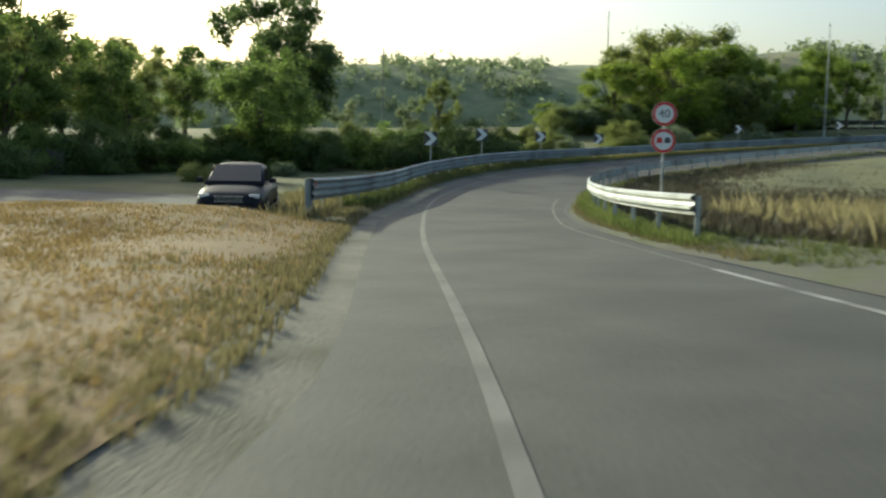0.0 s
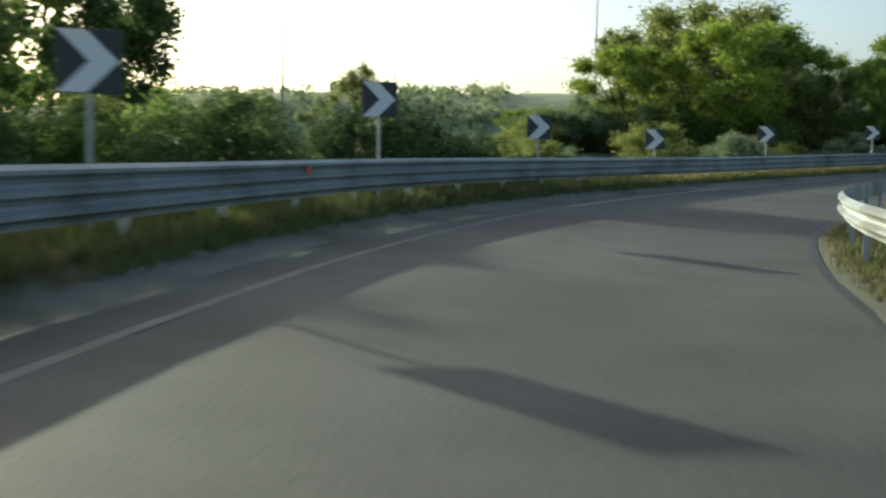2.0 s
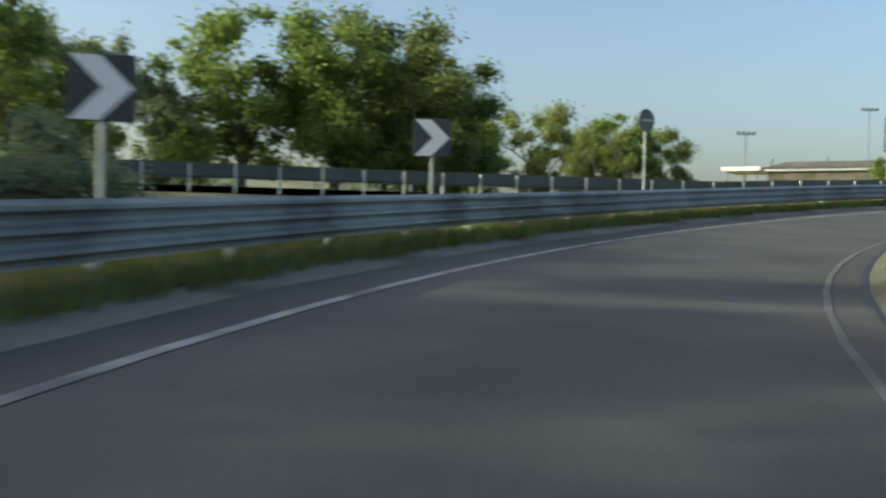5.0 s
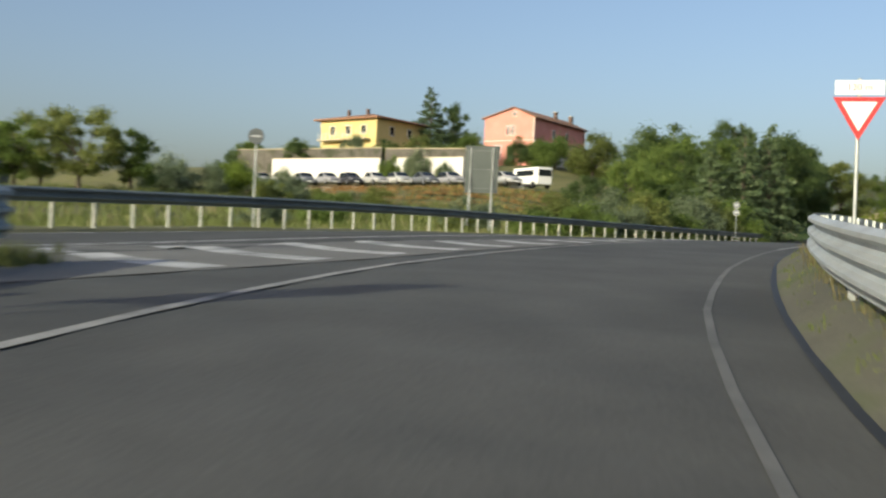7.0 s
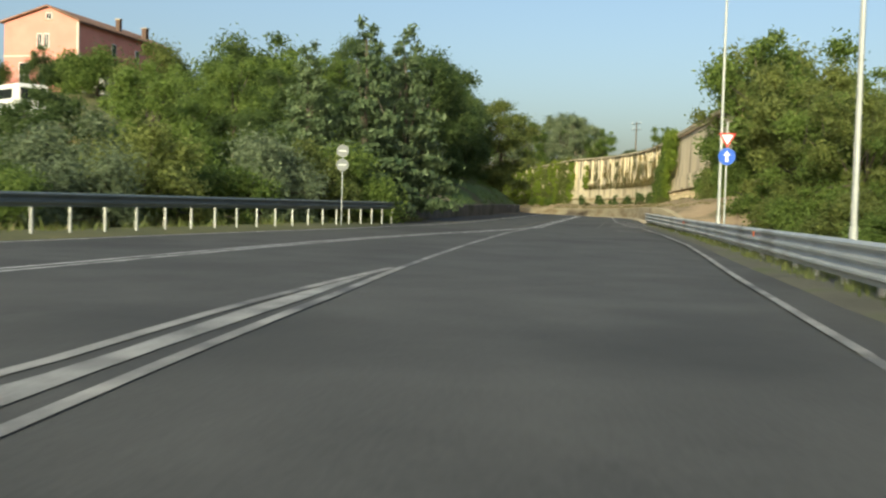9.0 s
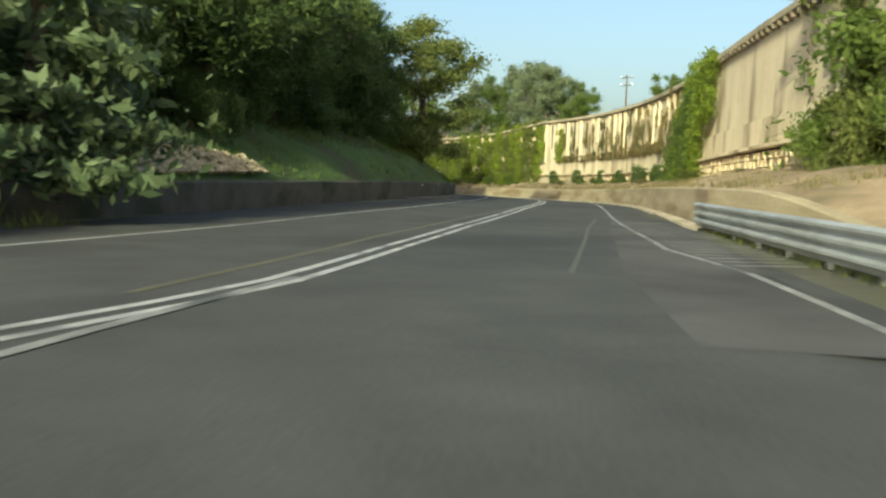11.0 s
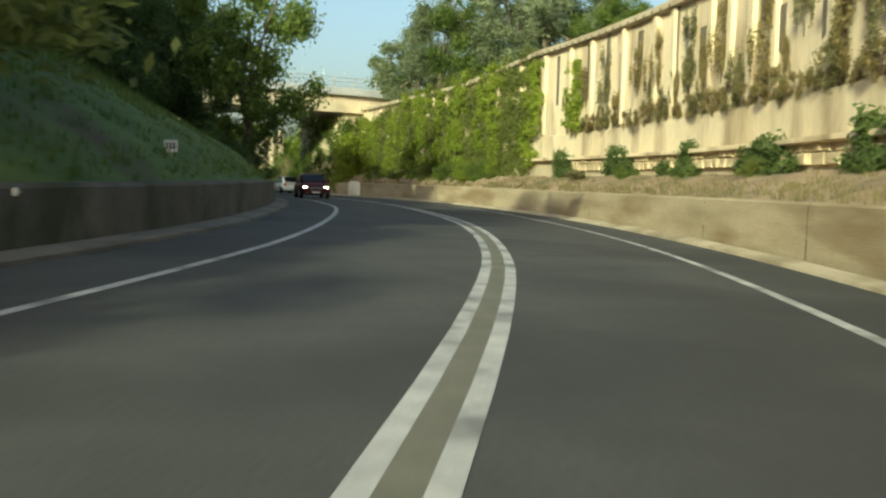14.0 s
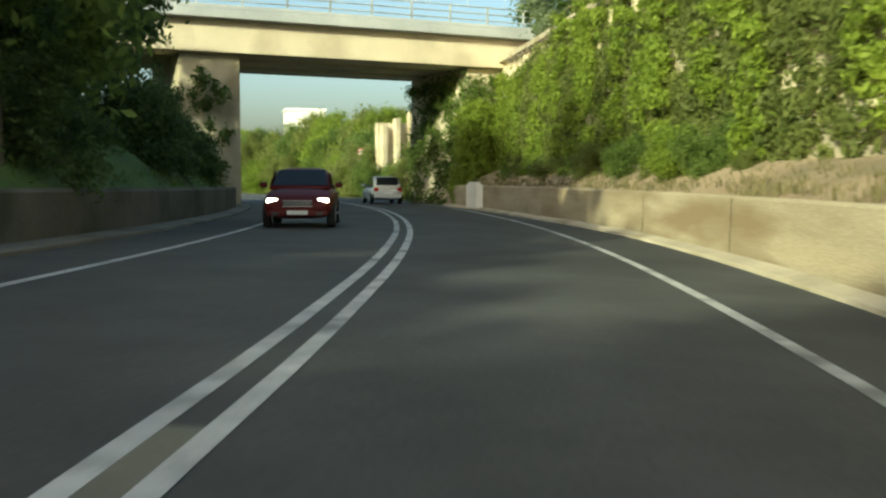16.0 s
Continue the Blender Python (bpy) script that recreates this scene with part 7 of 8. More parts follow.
def hip_house(c, along, width, length, eave, rise, wall_material, label):
    h = tagged(new("house"), label, "house")
    h.matrix_basis = frame_at(c, along)
    part("wall", boxed(-width, 0, 0, length, -1, eave), wall_material, h)
    bm = bmesh.new()
    e = 0.8
    lo = [bm.verts.new(v) for v in ((-width - e, -e, eave), (e, -e, eave), (e, length + e, eave), (-width - e, length + e, eave))]
    mid = [bm.verts.new(v) for v in ((-width - e, -e, eave + 0.2), (e, -e, eave + 0.2), (e, length + e, eave + 0.2), (-width - e, length + e, eave + 0.2))]
    k = min(width, length) * 0.5
    hi = [bm.verts.new((-width + k, k, eave + rise)), bm.verts.new((-width + k, length - k, eave + rise)), bm.verts.new((-k, length - k, eave + rise)), bm.verts.new((-k, k, eave + rise))]
    for i in range(4):
        bm.faces.new((lo[i], lo[(i + 1) % 4], mid[(i + 1) % 4], mid[i]))
    for q in ((mid[0], mid[1], hi[3], hi[0]), (mid[1], mid[2], hi[2], hi[3]), (mid[2], mid[3], hi[1], hi[2]), (mid[3], mid[0], hi[0], hi[1]), tuple(lo)):
        bm.faces.new(q)
    roof = part("roof", bm, ROOF_TILE, h, "low hipped brown roof")
    for x in (-width * 0.8, -width * 0.45):
        part("chimney", boxed(x - 0.18, x + 0.18, length * 0.3, length * 0.3 + 0.4, eave, eave + rise + 0.45, 0.02), TRIM_BROWN, roof)
    for x in (-width * 0.78, -width * 0.5, -width * 0.22):
        window(h, x, 0, eave * 0.62, 1.0, 1.3, wall_material)
    part("balcony", boxed(-width * 0.95, -width * 0.1, -1.3, -0.03, eave * 0.46, eave * 0.5), CONCRETE, h)
    for k in range(12):
        part("baluster", boxed(-width * 0.95 + width * 0.85 * k / 11 - 0.03, -width * 0.95 + width * 0.85 * k / 11 + 0.03, -1.28, -1.22, eave * 0.5, eave * 0.5 + 0.9), WHITE_PLATE, h)
    for k in range(2):
        side_window(h, 0, length * (0.3 + 0.35 * k), eave * 0.62, 0.9, 1.3)
    return h


hip_house((190.0, 111.2, 17.0), (-0.6, -0.8), 10.5, 11, 5.5, 1.5, YELLOW_WALL, "yellow house with a low hipped roof and a balcony")
tree("broad", LEAF_DARK, 203, 101, 17.5, 9.5, 0.9, "dark tree between the two houses", 0)
tree("conifer", NEEDLE, 199, 104, 17.3, 11, 1.2, "dark conifer between the two houses", 0)
for i, (x, y, h) in enumerate([(178, 101, 2.6), (181, 105, 3), (183, 110, 3), (184, 116, 3.4), (183, 122, 3.6), (180, 128, 3.4), (186, 98, 3), (190, 90, 3), (180, 92, 2.4), (176, 88, 3.2), (172, 84, 3.6), (170, 79, 4.4), (168, 74, 5), (166, 69, 5.2), (172, 75, 5), (187, 122, 4)]):
    tree("shrub", (LEAF_GREEN, LEAF_OLIVE, LEAF_DARK)[i % 3], x, y, land_z(x, y) + 0.2, h * 1.6, 1.2, "garden shrub below the houses", i % 2, "garden shrubs", "shrub")


def white_wall(a, b, z, height, label, material=None):
    d = Vector((b[0] - a[0], b[1] - a[1], 0))
    w = tagged(new("garden_wall"), label, "wall")
    w.matrix_basis = frame_at((a[0], a[1], z), d)
    n = max(1, int(d.length / 4))
    for k in range(n):
        part("panel", boxed(k * d.length / n + 0.02, (k + 1) * d.length / n - 0.02, -0.12, 0.12, -2.5, height, 0.015), material or WHITE_WALL, w)
    part("coping", boxed(0, d.length, -0.17, 0.17, height + 0.003, height + 0.1, 0.01), CONCRETE, w)
    return w


white_wall((175.2, 122.7), (168, 109), 12.6, 2.5, "white rendered wall behind the parked cars")
white_wall((167.2, 107.4), (162.8, 99.5), 12.6, 2.5, "white rendered wall behind the parked cars")
white_wall((168.5, 124), (152.5, 93.5), 11.2, 0.45, "long pale parapet along the car park")


white_wall((180.0, 128.0), (170.4, 109.0), 13.4, 3.1, "grey concrete terrace wall below the houses", CONCRETE_DARK)
white_wall((170.2, 108.6), (166.0, 98.0), 13.4, 3.0, "grey concrete terrace wall below the houses", CONCRETE_DARK)
for i, (x, y, z, h, w, l) in enumerate([(164.8, 104.6, 12.0, 4.2, 0.7, LEAF_SILVER), (166.6, 107.8, 12.0, 3.6, 0.7, LEAF_GREEN), (163.0, 101.6, 12.0, 2.6, 0.8, LEAF_SILVER), (174.4, 113.0, 15.6, 3.2, 1.0, LEAF_SILVER), (180.5, 126.5, 15.6, 2.8, 1.3, LEAF_GREEN),
                                          (176.5, 119.5, 15.4, 2.8, 1.5, LEAF_DARK), (172.5, 108.5, 15.4, 2.6, 1.2, LEAF_OLIVE), (170.0, 102.0, 15.4, 2.2, 1.4, LEAF_DARK)]):
    tree("shrub", l, x, y, z, h, w, "garden bush growing over the terrace wall", i % 2, "bushes on the terrace", "bush")
for i, (s, l, h, le) in enumerate([(47, 29, 2.7, LEAF_SILVER), (45.5, 32, 3.2, LEAF_LIGHT), (44, 27, 2.2, LEAF_OLIVE), (48.5, 34, 2.8, LEAF_SILVER), (43, 36, 3.2, LEAF_SILVER), (41, 30, 2.6, LEAF_SILVER)]):
    v = MAIN.p(s, l)
    tree("shrub", le, v.x, v.y, land_z(v.x, v.y), h, 1.2, "grey-green bush on the meadow behind the rail", i % 2, "bushes on the meadow", "bush")


# the terrace on which the cars stand
verts = [(x, y, z) for z in (9.0, 11.4) for x, y in ((152.7, 93.9), (156.0, 90.6), (176.0, 122.4), (168.7, 124.4))]
tagged(thing("pavement_1", verts, [(4, 5, 6, 7), (0, 1, 5, 4), (1, 2, 6, 5), (2, 3, 7, 6), (3, 0, 4, 7)], CONCRETE_GREY), "grey paved car park on a raised terrace", "pavement", "", "structure")


# ---- petrol station roof across the main road ----
def station():
    """A low hipped building with a pale canopy at one end."""
    s = tagged(new("canopy_building"), "long low building with a dark hipped roof and pale canopy", "building")
    s.matrix_basis = frame_at((128, 158.5, 7.2), (5.5, -19))
    part("wall", boxed(6, 21, 1, 11, -1, 4.9), CONCRETE_DARK, s)
    part("fascia", boxed(5.5, 21.5, 0.5, 11.5, 4.91, 5.25, 0.03), SLAB, s, "pale fascia")
    bm = bmesh.new()
    lo = [bm.verts.new(v) for v in ((5.3, 0.3, 5.26), (21.7, 0.3, 5.26), (21.7, 11.7, 5.26), (5.3, 11.7, 5.26))]
    hi = [bm.verts.new(v) for v in ((7.6, 3.6, 6.3), (19.4, 3.6, 6.3), (19.4, 8.4, 6.3), (7.6, 8.4, 6.3))]
    for k in range(4):
        bm.faces.new((lo[k], lo[(k + 1) % 4], hi[(k + 1) % 4], hi[k]))
    bm.faces.new(hi)
    roof = part("roof", bm, CONCRETE_DARK, s, "dark sheet roof")
    for x in (5.9, 12.5, 18.6):
        part("vent", rodded((x, 3.4, 5.6), (x, 3.4, 6.75), 0.16), STEEL_DARK, roof)
    part("canopy", boxed(0.4, 5.2, 0.2, 8, 5.0, 5.5, 0.04), WHITE_WALL, s, "white canopy edge")
    for x in (0.9, 4.6):
        part("canopy_post", rodded((x, 1.0, -1), (x, 1.0, 5.0), 0.12), STEEL_DARK, s)
    for k in range(4):
        window(s, 8 + 3.4 * k, 1, 1.0, 2.2, 2.0, CONCRETE)
    return s


station()


# ---- bridge ----
BR_A, BR_B = Vector((249.8, 44.0, 0)), Vector((260.2, 11.5, 0))


def bridge():
    b = tagged(new("bridge"), "concrete road bridge with cream beam and steel railing", "bridge")
    d = BR_B - BR_A
    b.matrix_basis = frame_at((BR_A.x, BR_A.y, 0), d)
    n = d.length
    for y0 in (0.0, 3.0, 6.0):
        part("beam", boxed(0, n, y0, y0 + 2.2, 13.72, 15.15, 0.04), BEAM, b, "long cream beam" if y0 == 0 else "")
    # soffit in a darker concrete than the beams and deck
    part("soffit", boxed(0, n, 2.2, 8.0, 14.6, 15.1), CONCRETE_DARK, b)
    part("deck", boxed(-1, n + 1, -0.55, 9.0, 15.16, 15.55, 0.03), SLAB, b, "grey deck slab with a projecting edge")
    part("kerb", boxed(-1, n + 1, -0.5, -0.2, 15.56, 15.75, 0.02), SLAB, b)
    for r in range(3):
        part("rail", rodded((-1, -0.35, 15.95 + 0.32 * r), (n + 1, -0.35, 15.95 + 0.32 * r), 0.035, sides=6), STEEL, b)
    for k in range(18):
        part("baluster", boxed(-0.9 + k * 2.05, -0.82 + k * 2.05, -0.4, -0.3, 15.55, 16.65), STEEL, b)
    for k in range(17):
        part("mesh_panel_rod", rodded((0.1 + k * 2.05, -0.35, 16.6), (0.1 + k * 2.05, -0.35, 17.2), 0.015, sides=5), STEEL, b)
    # piers
    u = lambda y: (44.0 - y) / 32.5 * n
    part("pier", boxed(u(37.6), u(35.0), 0.5, 7.5, 5.5, 13.7, 0.05), CONCRETE, b, "pale concrete pier")
    part("pier", boxed(u(24.0), u(22.2), 0.5, 7.5, 5.5, 13.7, 0.05), BEAM, b, "cream concrete pier")
    part("abutment", boxed(u(45.5), u(42.5), -1, 9, 5.5, 15.1), CONCRETE, b)
    part("abutment", boxed(u(14.5), u(11), -1, 9, 5.5, 15.1), CONCRETE, b)
    return b


bridge()
rngi = np.random.default_rng(77)
cl = []
for k in range(110):
    h = 7.0 + 4.6 * rngi.random()
    cl.append(((255.7 + 0.9 * rngi.random(), 24.3 - 1.9 * rngi.random() * (1 - 0.12 * (h - 7)) + 0.5 * (1 - (h - 7) / 5), h), 0.45 + 0.3 * rngi.random()))
tagged(new("ivy", leaf_mesh("ivy", rngi, cl, 14000, 0.13, LEAF_LIGHT)), "bright creeper climbing the bridge pier", "creeper", "", "stuff")
cl = [((252.0 + 0.6 * rngi.random(), 35.6 + 1.8 * rngi.random(), 8.5 + 4.6 * rngi.random()), 0.25 + 0.2 * rngi.random()) for k in range(26)]
tagged(new("ivy", leaf_mesh("ivy", rngi, cl, 900, 0.2, LEAF_DARK, shell=0.2)), "thin creeper on the shaded pier", "creeper", "", "stuff")
piers = [o for o in bpy.data.objects["bridge"].children if o.name.startswith("pier")]
piers.sort(key=lambda o: sum(v.co.x for v in o.data.vertices))
mid_x = [sum(v.co.x for v in o.data.vertices) / len(o.data.vertices) for o in piers]
right_pier = min(piers, key=lambda o: (bpy.data.objects["bridge"].matrix_basis @ o.data.vertices[0].co).y)
xs = [v.co.x for v in right_pier.data.vertices]
face_x = min(xs) if sum(xs) / len(xs) > sum(mid_x) / len(mid_x) else max(xs)
cl = []
for k in range(330):
    if k % 4:
        v = Vector((face_x + rngi.uniform(-0.15, 0.15), rngi.uniform(0.4, 7.4), rngi.uniform(6.5, 13.3)))
    else:
        v = Vector((rngi.uniform(min(xs), max(xs)), 0.4, rngi.uniform(6.5, 13.3)))
    cl.append((tuple(bpy.data.objects["bridge"].matrix_basis @ v), 0.3 + 0.3 * rngi.random()))
tagged(new("ivy", leaf_mesh("ivy", rngi, cl, 20000, 0.14, LEAF_GREEN)), "creeper covering the side of the bridge pier", "creeper", "", "stuff")
# white posts at the end of the right wall
for k in range(5):
    v = MAIN.p(203.5 + 0.5 * k, -4.3, 0)
    s = base("marker_post", v.x, v.y, v.z, 0, "white leaning marker board by the bridge pier", "marker post", "marker boards")
    part("board", boxed(-0.06, 0.06, -0.16, 0.16, -0.1, 1.1 + 0.1 * (k % 2), 0.01), WHITE_WALL, s)
butt = tagged(new("buttress_wall"), "pale stained concrete buttress wall half covered by creeper", "wall")
butt.matrix_basis = pose(283.6, 25.2, 0, 0, 0, 20)
part("wall", boxed(0.3, 0.8, -1.5, 1.6, 7.0, 12.5, 0.05), CONCRETE, butt)
for y in (-1.1, 0.1, 1.2):
    part("buttress", boxed(-0.25, 0.3, y - 0.22, y + 0.22, 7.0, 12.9 - 0.5 * y, 0.05), CONCRETE, butt)
for i, (x, y, h) in enumerate([(281.5, 27.6, 3.6), (281.0, 25.4, 3.2), (280.6, 23.6, 4.2), (279.0, 22.4, 5.0), (284.0, 28.6, 5.5)]):
    tree("shrub", (LEAF_GREEN, LEAF_OLIVE, LEAF_DRY)[i % 3], x, y, 6.6, h, 0.7, "bush growing before the buttress wall", i % 2, "bushes before the buttress", "bush")
bldg = tagged(new("white_building"), "white flat building on the skyline beyond the bridge", "building")
bldg.matrix_basis = pose(406, 32, 10, 0, 0, 5)
part("wall", boxed(0, 9, -3.5, 4, -5, 12), WHITE_WALL, bldg)
part("roof", boxed(-0.3, 9.3, -3.8, 4.3, 12.01, 12.4), WHITE_PLATE, bldg)
for k in range(2):
    part("window", boxed(-0.06, 0.0, -2.2 + 3 * k, -1 + 3 * k, 7, 8.6), GLASS_DARK, bldg)


# ---- cars ----
def ring_section(y, w, z0, z1, belt, seg=24, tuck=0.1):
    """A rounded cross section of a car body at length y."""
    pts = []
    for i in range(seg):
        a = 2 * math.pi * i / seg + math.pi / seg
        cx, cz = math.cos(a), math.sin(a)
        sx = math.copysign(abs(cx) ** 0.46, cx)
        sz = math.copysign(abs(cz) ** 0.58, cz)
        zz = (z0 + z1) / 2 + sz * (z1 - z0) / 2
        ww = w * (1 - tuck * (1 if sz < 0 else 0.55) * abs(sz))
        pts.append((sx * ww, y, zz))
    return pts


def skin(sections):
    bm = bmesh.new()
    rows = [[bm.verts.new(p) for p in s] for s in sections]
    n = len(rows[0])
    for a, b in zip(rows, rows[1:]):
        for i in range(n):
            bm.faces.new((a[i], a[(i + 1) % n], b[(i + 1) % n], b[i]))
    bm.faces.new(rows[0])
    bm.faces.new(rows[-1])
    return bm


def pane_of(pts):
    bm = bmesh.new()
    bm.faces.new([bm.verts.new(p) for p in pts])
    return bm


CAR_PAINT = {}


def car(x, y, z, turn, colour, label, hatch=False, length=4.3, height=1.43, lights=False, detail=True, tall=0.0):
    """Front towards local +y."""
    key = tuple(colour)
    if key not in CAR_PAINT:
        CAR_PAINT[key] = plain_mat("car_paint", colour, 0.45, 0.0, 0.02)
        CAR_PAINT[key].node_tree.nodes["Principled BSDF"].inputs["Specular IOR Level"].default_value = 0.16
    paint = CAR_PAINT[key]
    c = base("car", x, y, z, turn, label, "car")
    L, W = length / 2, 0.84
    hood = 0.88 + tall * 0.4
    ys = [-L, -L + 0.12, -L + 0.5, -L * 0.45, 0, L * 0.35, L * 0.6, L - 0.28, L - 0.07, L]
    hi = [0.72 + tall * .3, 0.86 + tall * .3, 0.96 + tall * .3, 0.95 + tall * .3, 0.93 + tall * .3, 0.93 + tall * .3, hood, hood - 0.13, 0.66, 0.58]
    lo = [0.4, 0.3, 0.24, 0.2, 0.2, 0.2, 0.2, 0.23, 0.28, 0.36]
    wd = [0.7, 0.79, 0.84, 0.86, 0.87, 0.87, 0.86, 0.82, 0.74, 0.62]
    body = part("body", skin([ring_section(a, w, b0, b1, 0) for a, w, b0, b1 in zip(ys, wd, lo, hi)]), paint, c, smooth=True)
    # glasshouse
    r0 = -L + (0.12 if hatch else 0.75)
    r1 = -L + (0.5 if hatch else 1.35)
    f1, f0 = L * 0.05, L * 0.52
    zb = 0.9 + tall * .3
    sec = [(r0, 0.72, zb, zb + 0.06), (r0 + 0.05, 0.74, zb - 0.05, zb + 0.1), (r1, 0.68, zb - 0.05, height - 0.04), (r1 + 0.35, 0.66, zb - 0.05, height), (f1 - 0.35, 0.66, zb - 0.05, height), (f1, 0.67, zb - 0.05, height - 0.05), (f0, 0.76, zb - 0.05, zb + 0.05)]
    part("cabin", skin([ring_section(a, w, b0, b1, 0, tuck=0.06) for a, w, b0, b1 in sec]), paint, c, smooth=True)
    hz = height - 0.085
    k = 0.66
    part("windscreen", pane_of([(-0.66, f0 - 0.02, zb + 0.08), (0.66, f0 - 0.02, zb + 0.08), (0.57, f1 + 0.06, hz + 0.03), (-0.57, f1 + 0.06, hz + 0.03)]), GLASS_DARK, c, "dark windscreen")
    part("rear_window", pane_of([(-0.6, r0 - 0.01, zb + 0.1), (0.6, r0 - 0.01, zb + 0.1), (0.55, r1 - 0.06, hz + 0.03), (-0.55, r1 - 0.06, hz + 0.03)]), GLASS_DARK, c, "dark rear window")
    for s in (-1, 1):
        part("side_window", pane_of([(s * 0.765, r1 - 0.15, zb + 0.07), (s * 0.775, f0 - 0.35, zb + 0.07), (s * 0.70, f1 - 0.1, hz), (s * 0.70, r1 + 0.2, hz)]), GLASS_DARK, c)
        part("headlight", boxed(s * 0.6 - 0.13, s * 0.6 + 0.13, L - 0.24, L - 0.075, 0.6, 0.7, 0.03), LAMP_LIT if lights else LAMP_CLEAR, c, "lit headlight" if lights else "clear headlight")
        part("tail_light", boxed(s * 0.62 - 0.12, s * 0.62 + 0.12, -L - 0.005, -L + 0.12, 0.66, 0.86, 0.03), LAMP_RED, c, "red tail light")
        if detail:
            part("mirror", boxed(s * 0.92 - 0.09, s * 0.92 + 0.09, f0 - 0.45, f0 - 0.33, zb + 0.02, zb + 0.15, 0.03), paint, c)
        for yy in (-L * 0.6, L * 0.62):
            bm = bmesh.new()
            bmesh.ops.create_cone(bm, cap_ends=True, segments=20, radius1=0.31, radius2=0.31, depth=0.2, matrix=Matrix.Translation((s * 0.76, yy, 0.31)) @ pose(0, 0, 0, 0, 90))
            bmesh.ops.bevel(bm, geom=[e for e in bm.edges if len(e.link_faces) == 2 and any(len(f.verts) > 4 for f in e.link_faces)], offset=0.03, segments=1, affect="EDGES")
            wheel = part("wheel", bm, RUBBER, c)
            bm = bmesh.new()
            bmesh.ops.create_cone(bm, cap_ends=True, segments=16, radius1=0.2, radius2=0.19, depth=0.215, matrix=Matrix.Translation((s * 0.76, yy, 0.31)) @ pose(0, 0, 0, 0, 90))
            part("rim", bm, RIM, wheel)
    g = part("grille", boxed(-0.34, 0.34, L - 0.1, L + 0.006, 0.52, 0.64, 0.02), BLACK_PLATE, c)
    if detail:
        for z in (0.515, 0.645):
            part("grille_trim", boxed(-0.35, 0.35, L - 0.06, L + 0.012, z - 0.008, z + 0.008, 0.003), RIM, g, "chrome trim")
        for k in range(3):
            part("grille_bar", boxed(-0.32, 0.32, L, L + 0.009, 0.55 + 0.03 * k, 0.555 + 0.03 * k), RIM, g)
        for s in (-1, 1):
            part("fog_lamp", boxed(s * 0.52 - 0.09, s * 0.52 + 0.09, L - 0.06, L + 0.035, 0.3, 0.38, 0.02), BLACK_PLATE, c)
            part("sill_strip", boxed(s * 0.87 - 0.012, s * 0.87 + 0.012, -L * 0.5, L * 0.48, 0.3, 0.335, 0.004), RIM, c, "bright strip along the sill")
            part("door_seam", boxed(s * 0.872 - 0.004, s * 0.872 + 0.004, 0.05, 0.065, 0.3, 0.9), BLACK_PLATE, c)
            part("door_handle", boxed(s * 0.875 - 0.012, s * 0.875 + 0.012, -0.12, 0.02, 0.78, 0.81, 0.004), RIM, c)
    part("bumper", boxed(-0.7, 0.7, L - 0.12, L + 0.03, 0.28, 0.42, 0.05), paint, c)
    part("rear_bumper", boxed(-0.72, 0.72, -L - 0.04, -L + 0.1, 0.3, 0.48, 0.05), paint, c)
    part("number_plate", boxed(-0.24, 0.24, L + 0.03, L + 0.04, 0.32, 0.42), WHITE_PLATE, c)
    part("number_plate", boxed(-0.24, 0.24, -L - 0.055, -L - 0.045, 0.52, 0.63), WHITE_PLATE, c)
    return c


LAMP_LIT, n_, l_, p_ = nodes_of("headlight_lit")
p_.inputs["Emission Color"].default_value = (1, 0.95, 0.85, 1)
p_.inputs["Emission Strength"].default_value = 6.0
car(-11.8, 24.1, -0.84, 199, (0.012, 0.014, 0.02), "dark blue saloon car waiting on the side road", False, 4.5, 1.42)
v = MAIN.p(187.0, 2.7, 0.02)
car(v.x, v.y, v.z, MAIN.heading(187) + 180, (0.095, 0.012, 0.012), "dark red hatchback with lit headlights in the far lane", True, 3.7, 1.45, True, tall=0.1)
v = MAIN.p(216, -1.8, 0.02)
car(v.x, v.y, v.z, MAIN.heading(216), (0.62, 0.62, 0.62), "silver-white estate car driving ahead", True, 4.2, 1.46)
v = MAIN.p(212, 2.2, 0.02)
car(v.x, v.y, v.z, MAIN.heading(212) + 180, (0.03, 0.03, 0.035), "dark car coming from beyond the bridge", True, 4.0, 1.45)
for i in range(11):
    f = i / 10
    x, y = 151.5 + 15.5 * f, 95.5 + 27 * f
    car(x, y, 11.42, 118 + 5 * math.sin(i * 3), ((0.4, 0.4, 0.4), (0.04, 0.04, 0.05), (0.3, 0.3, 0.32), (0.14, 0.15, 0.17), (0.45, 0.45, 0.44))[i % 5], ("white", "black", "silver", "grey", "white")[i % 5] + " parked car in front of the white wall", i % 2 == 0, 4.1, 1.45, False, False)
v0 = base("van", 154.6, 92.6, 11.42, 118, "pale van parked at the end of the row", "van")
part("body", boxed(-0.9, 0.9, -2.3, 2.3, 0.35, 2.1, 0.14), WHITE_PLATE, v0)
part("windscreen", boxed(-0.75, 0.75, 2.28, 2.32, 1.2, 1.85, 0.01), GLASS_DARK, v0)
for s in (-1, 1):
    part("side_window", boxed(s * 0.9 - 0.01, s * 0.9 + 0.01, -1.6, 1.6, 1.25, 1.8), GLASS_DARK, v0)
    for yy in (-1.5, 1.5):
        part("wheel", rodded((s * 0.75, yy, 0.33), (s * 0.92, yy, 0.33), 0.33, sides=16), RUBBER, v0)


# ---- pieces of the tall wall ----
wall4 = bpy.data.objects["wall_4"]
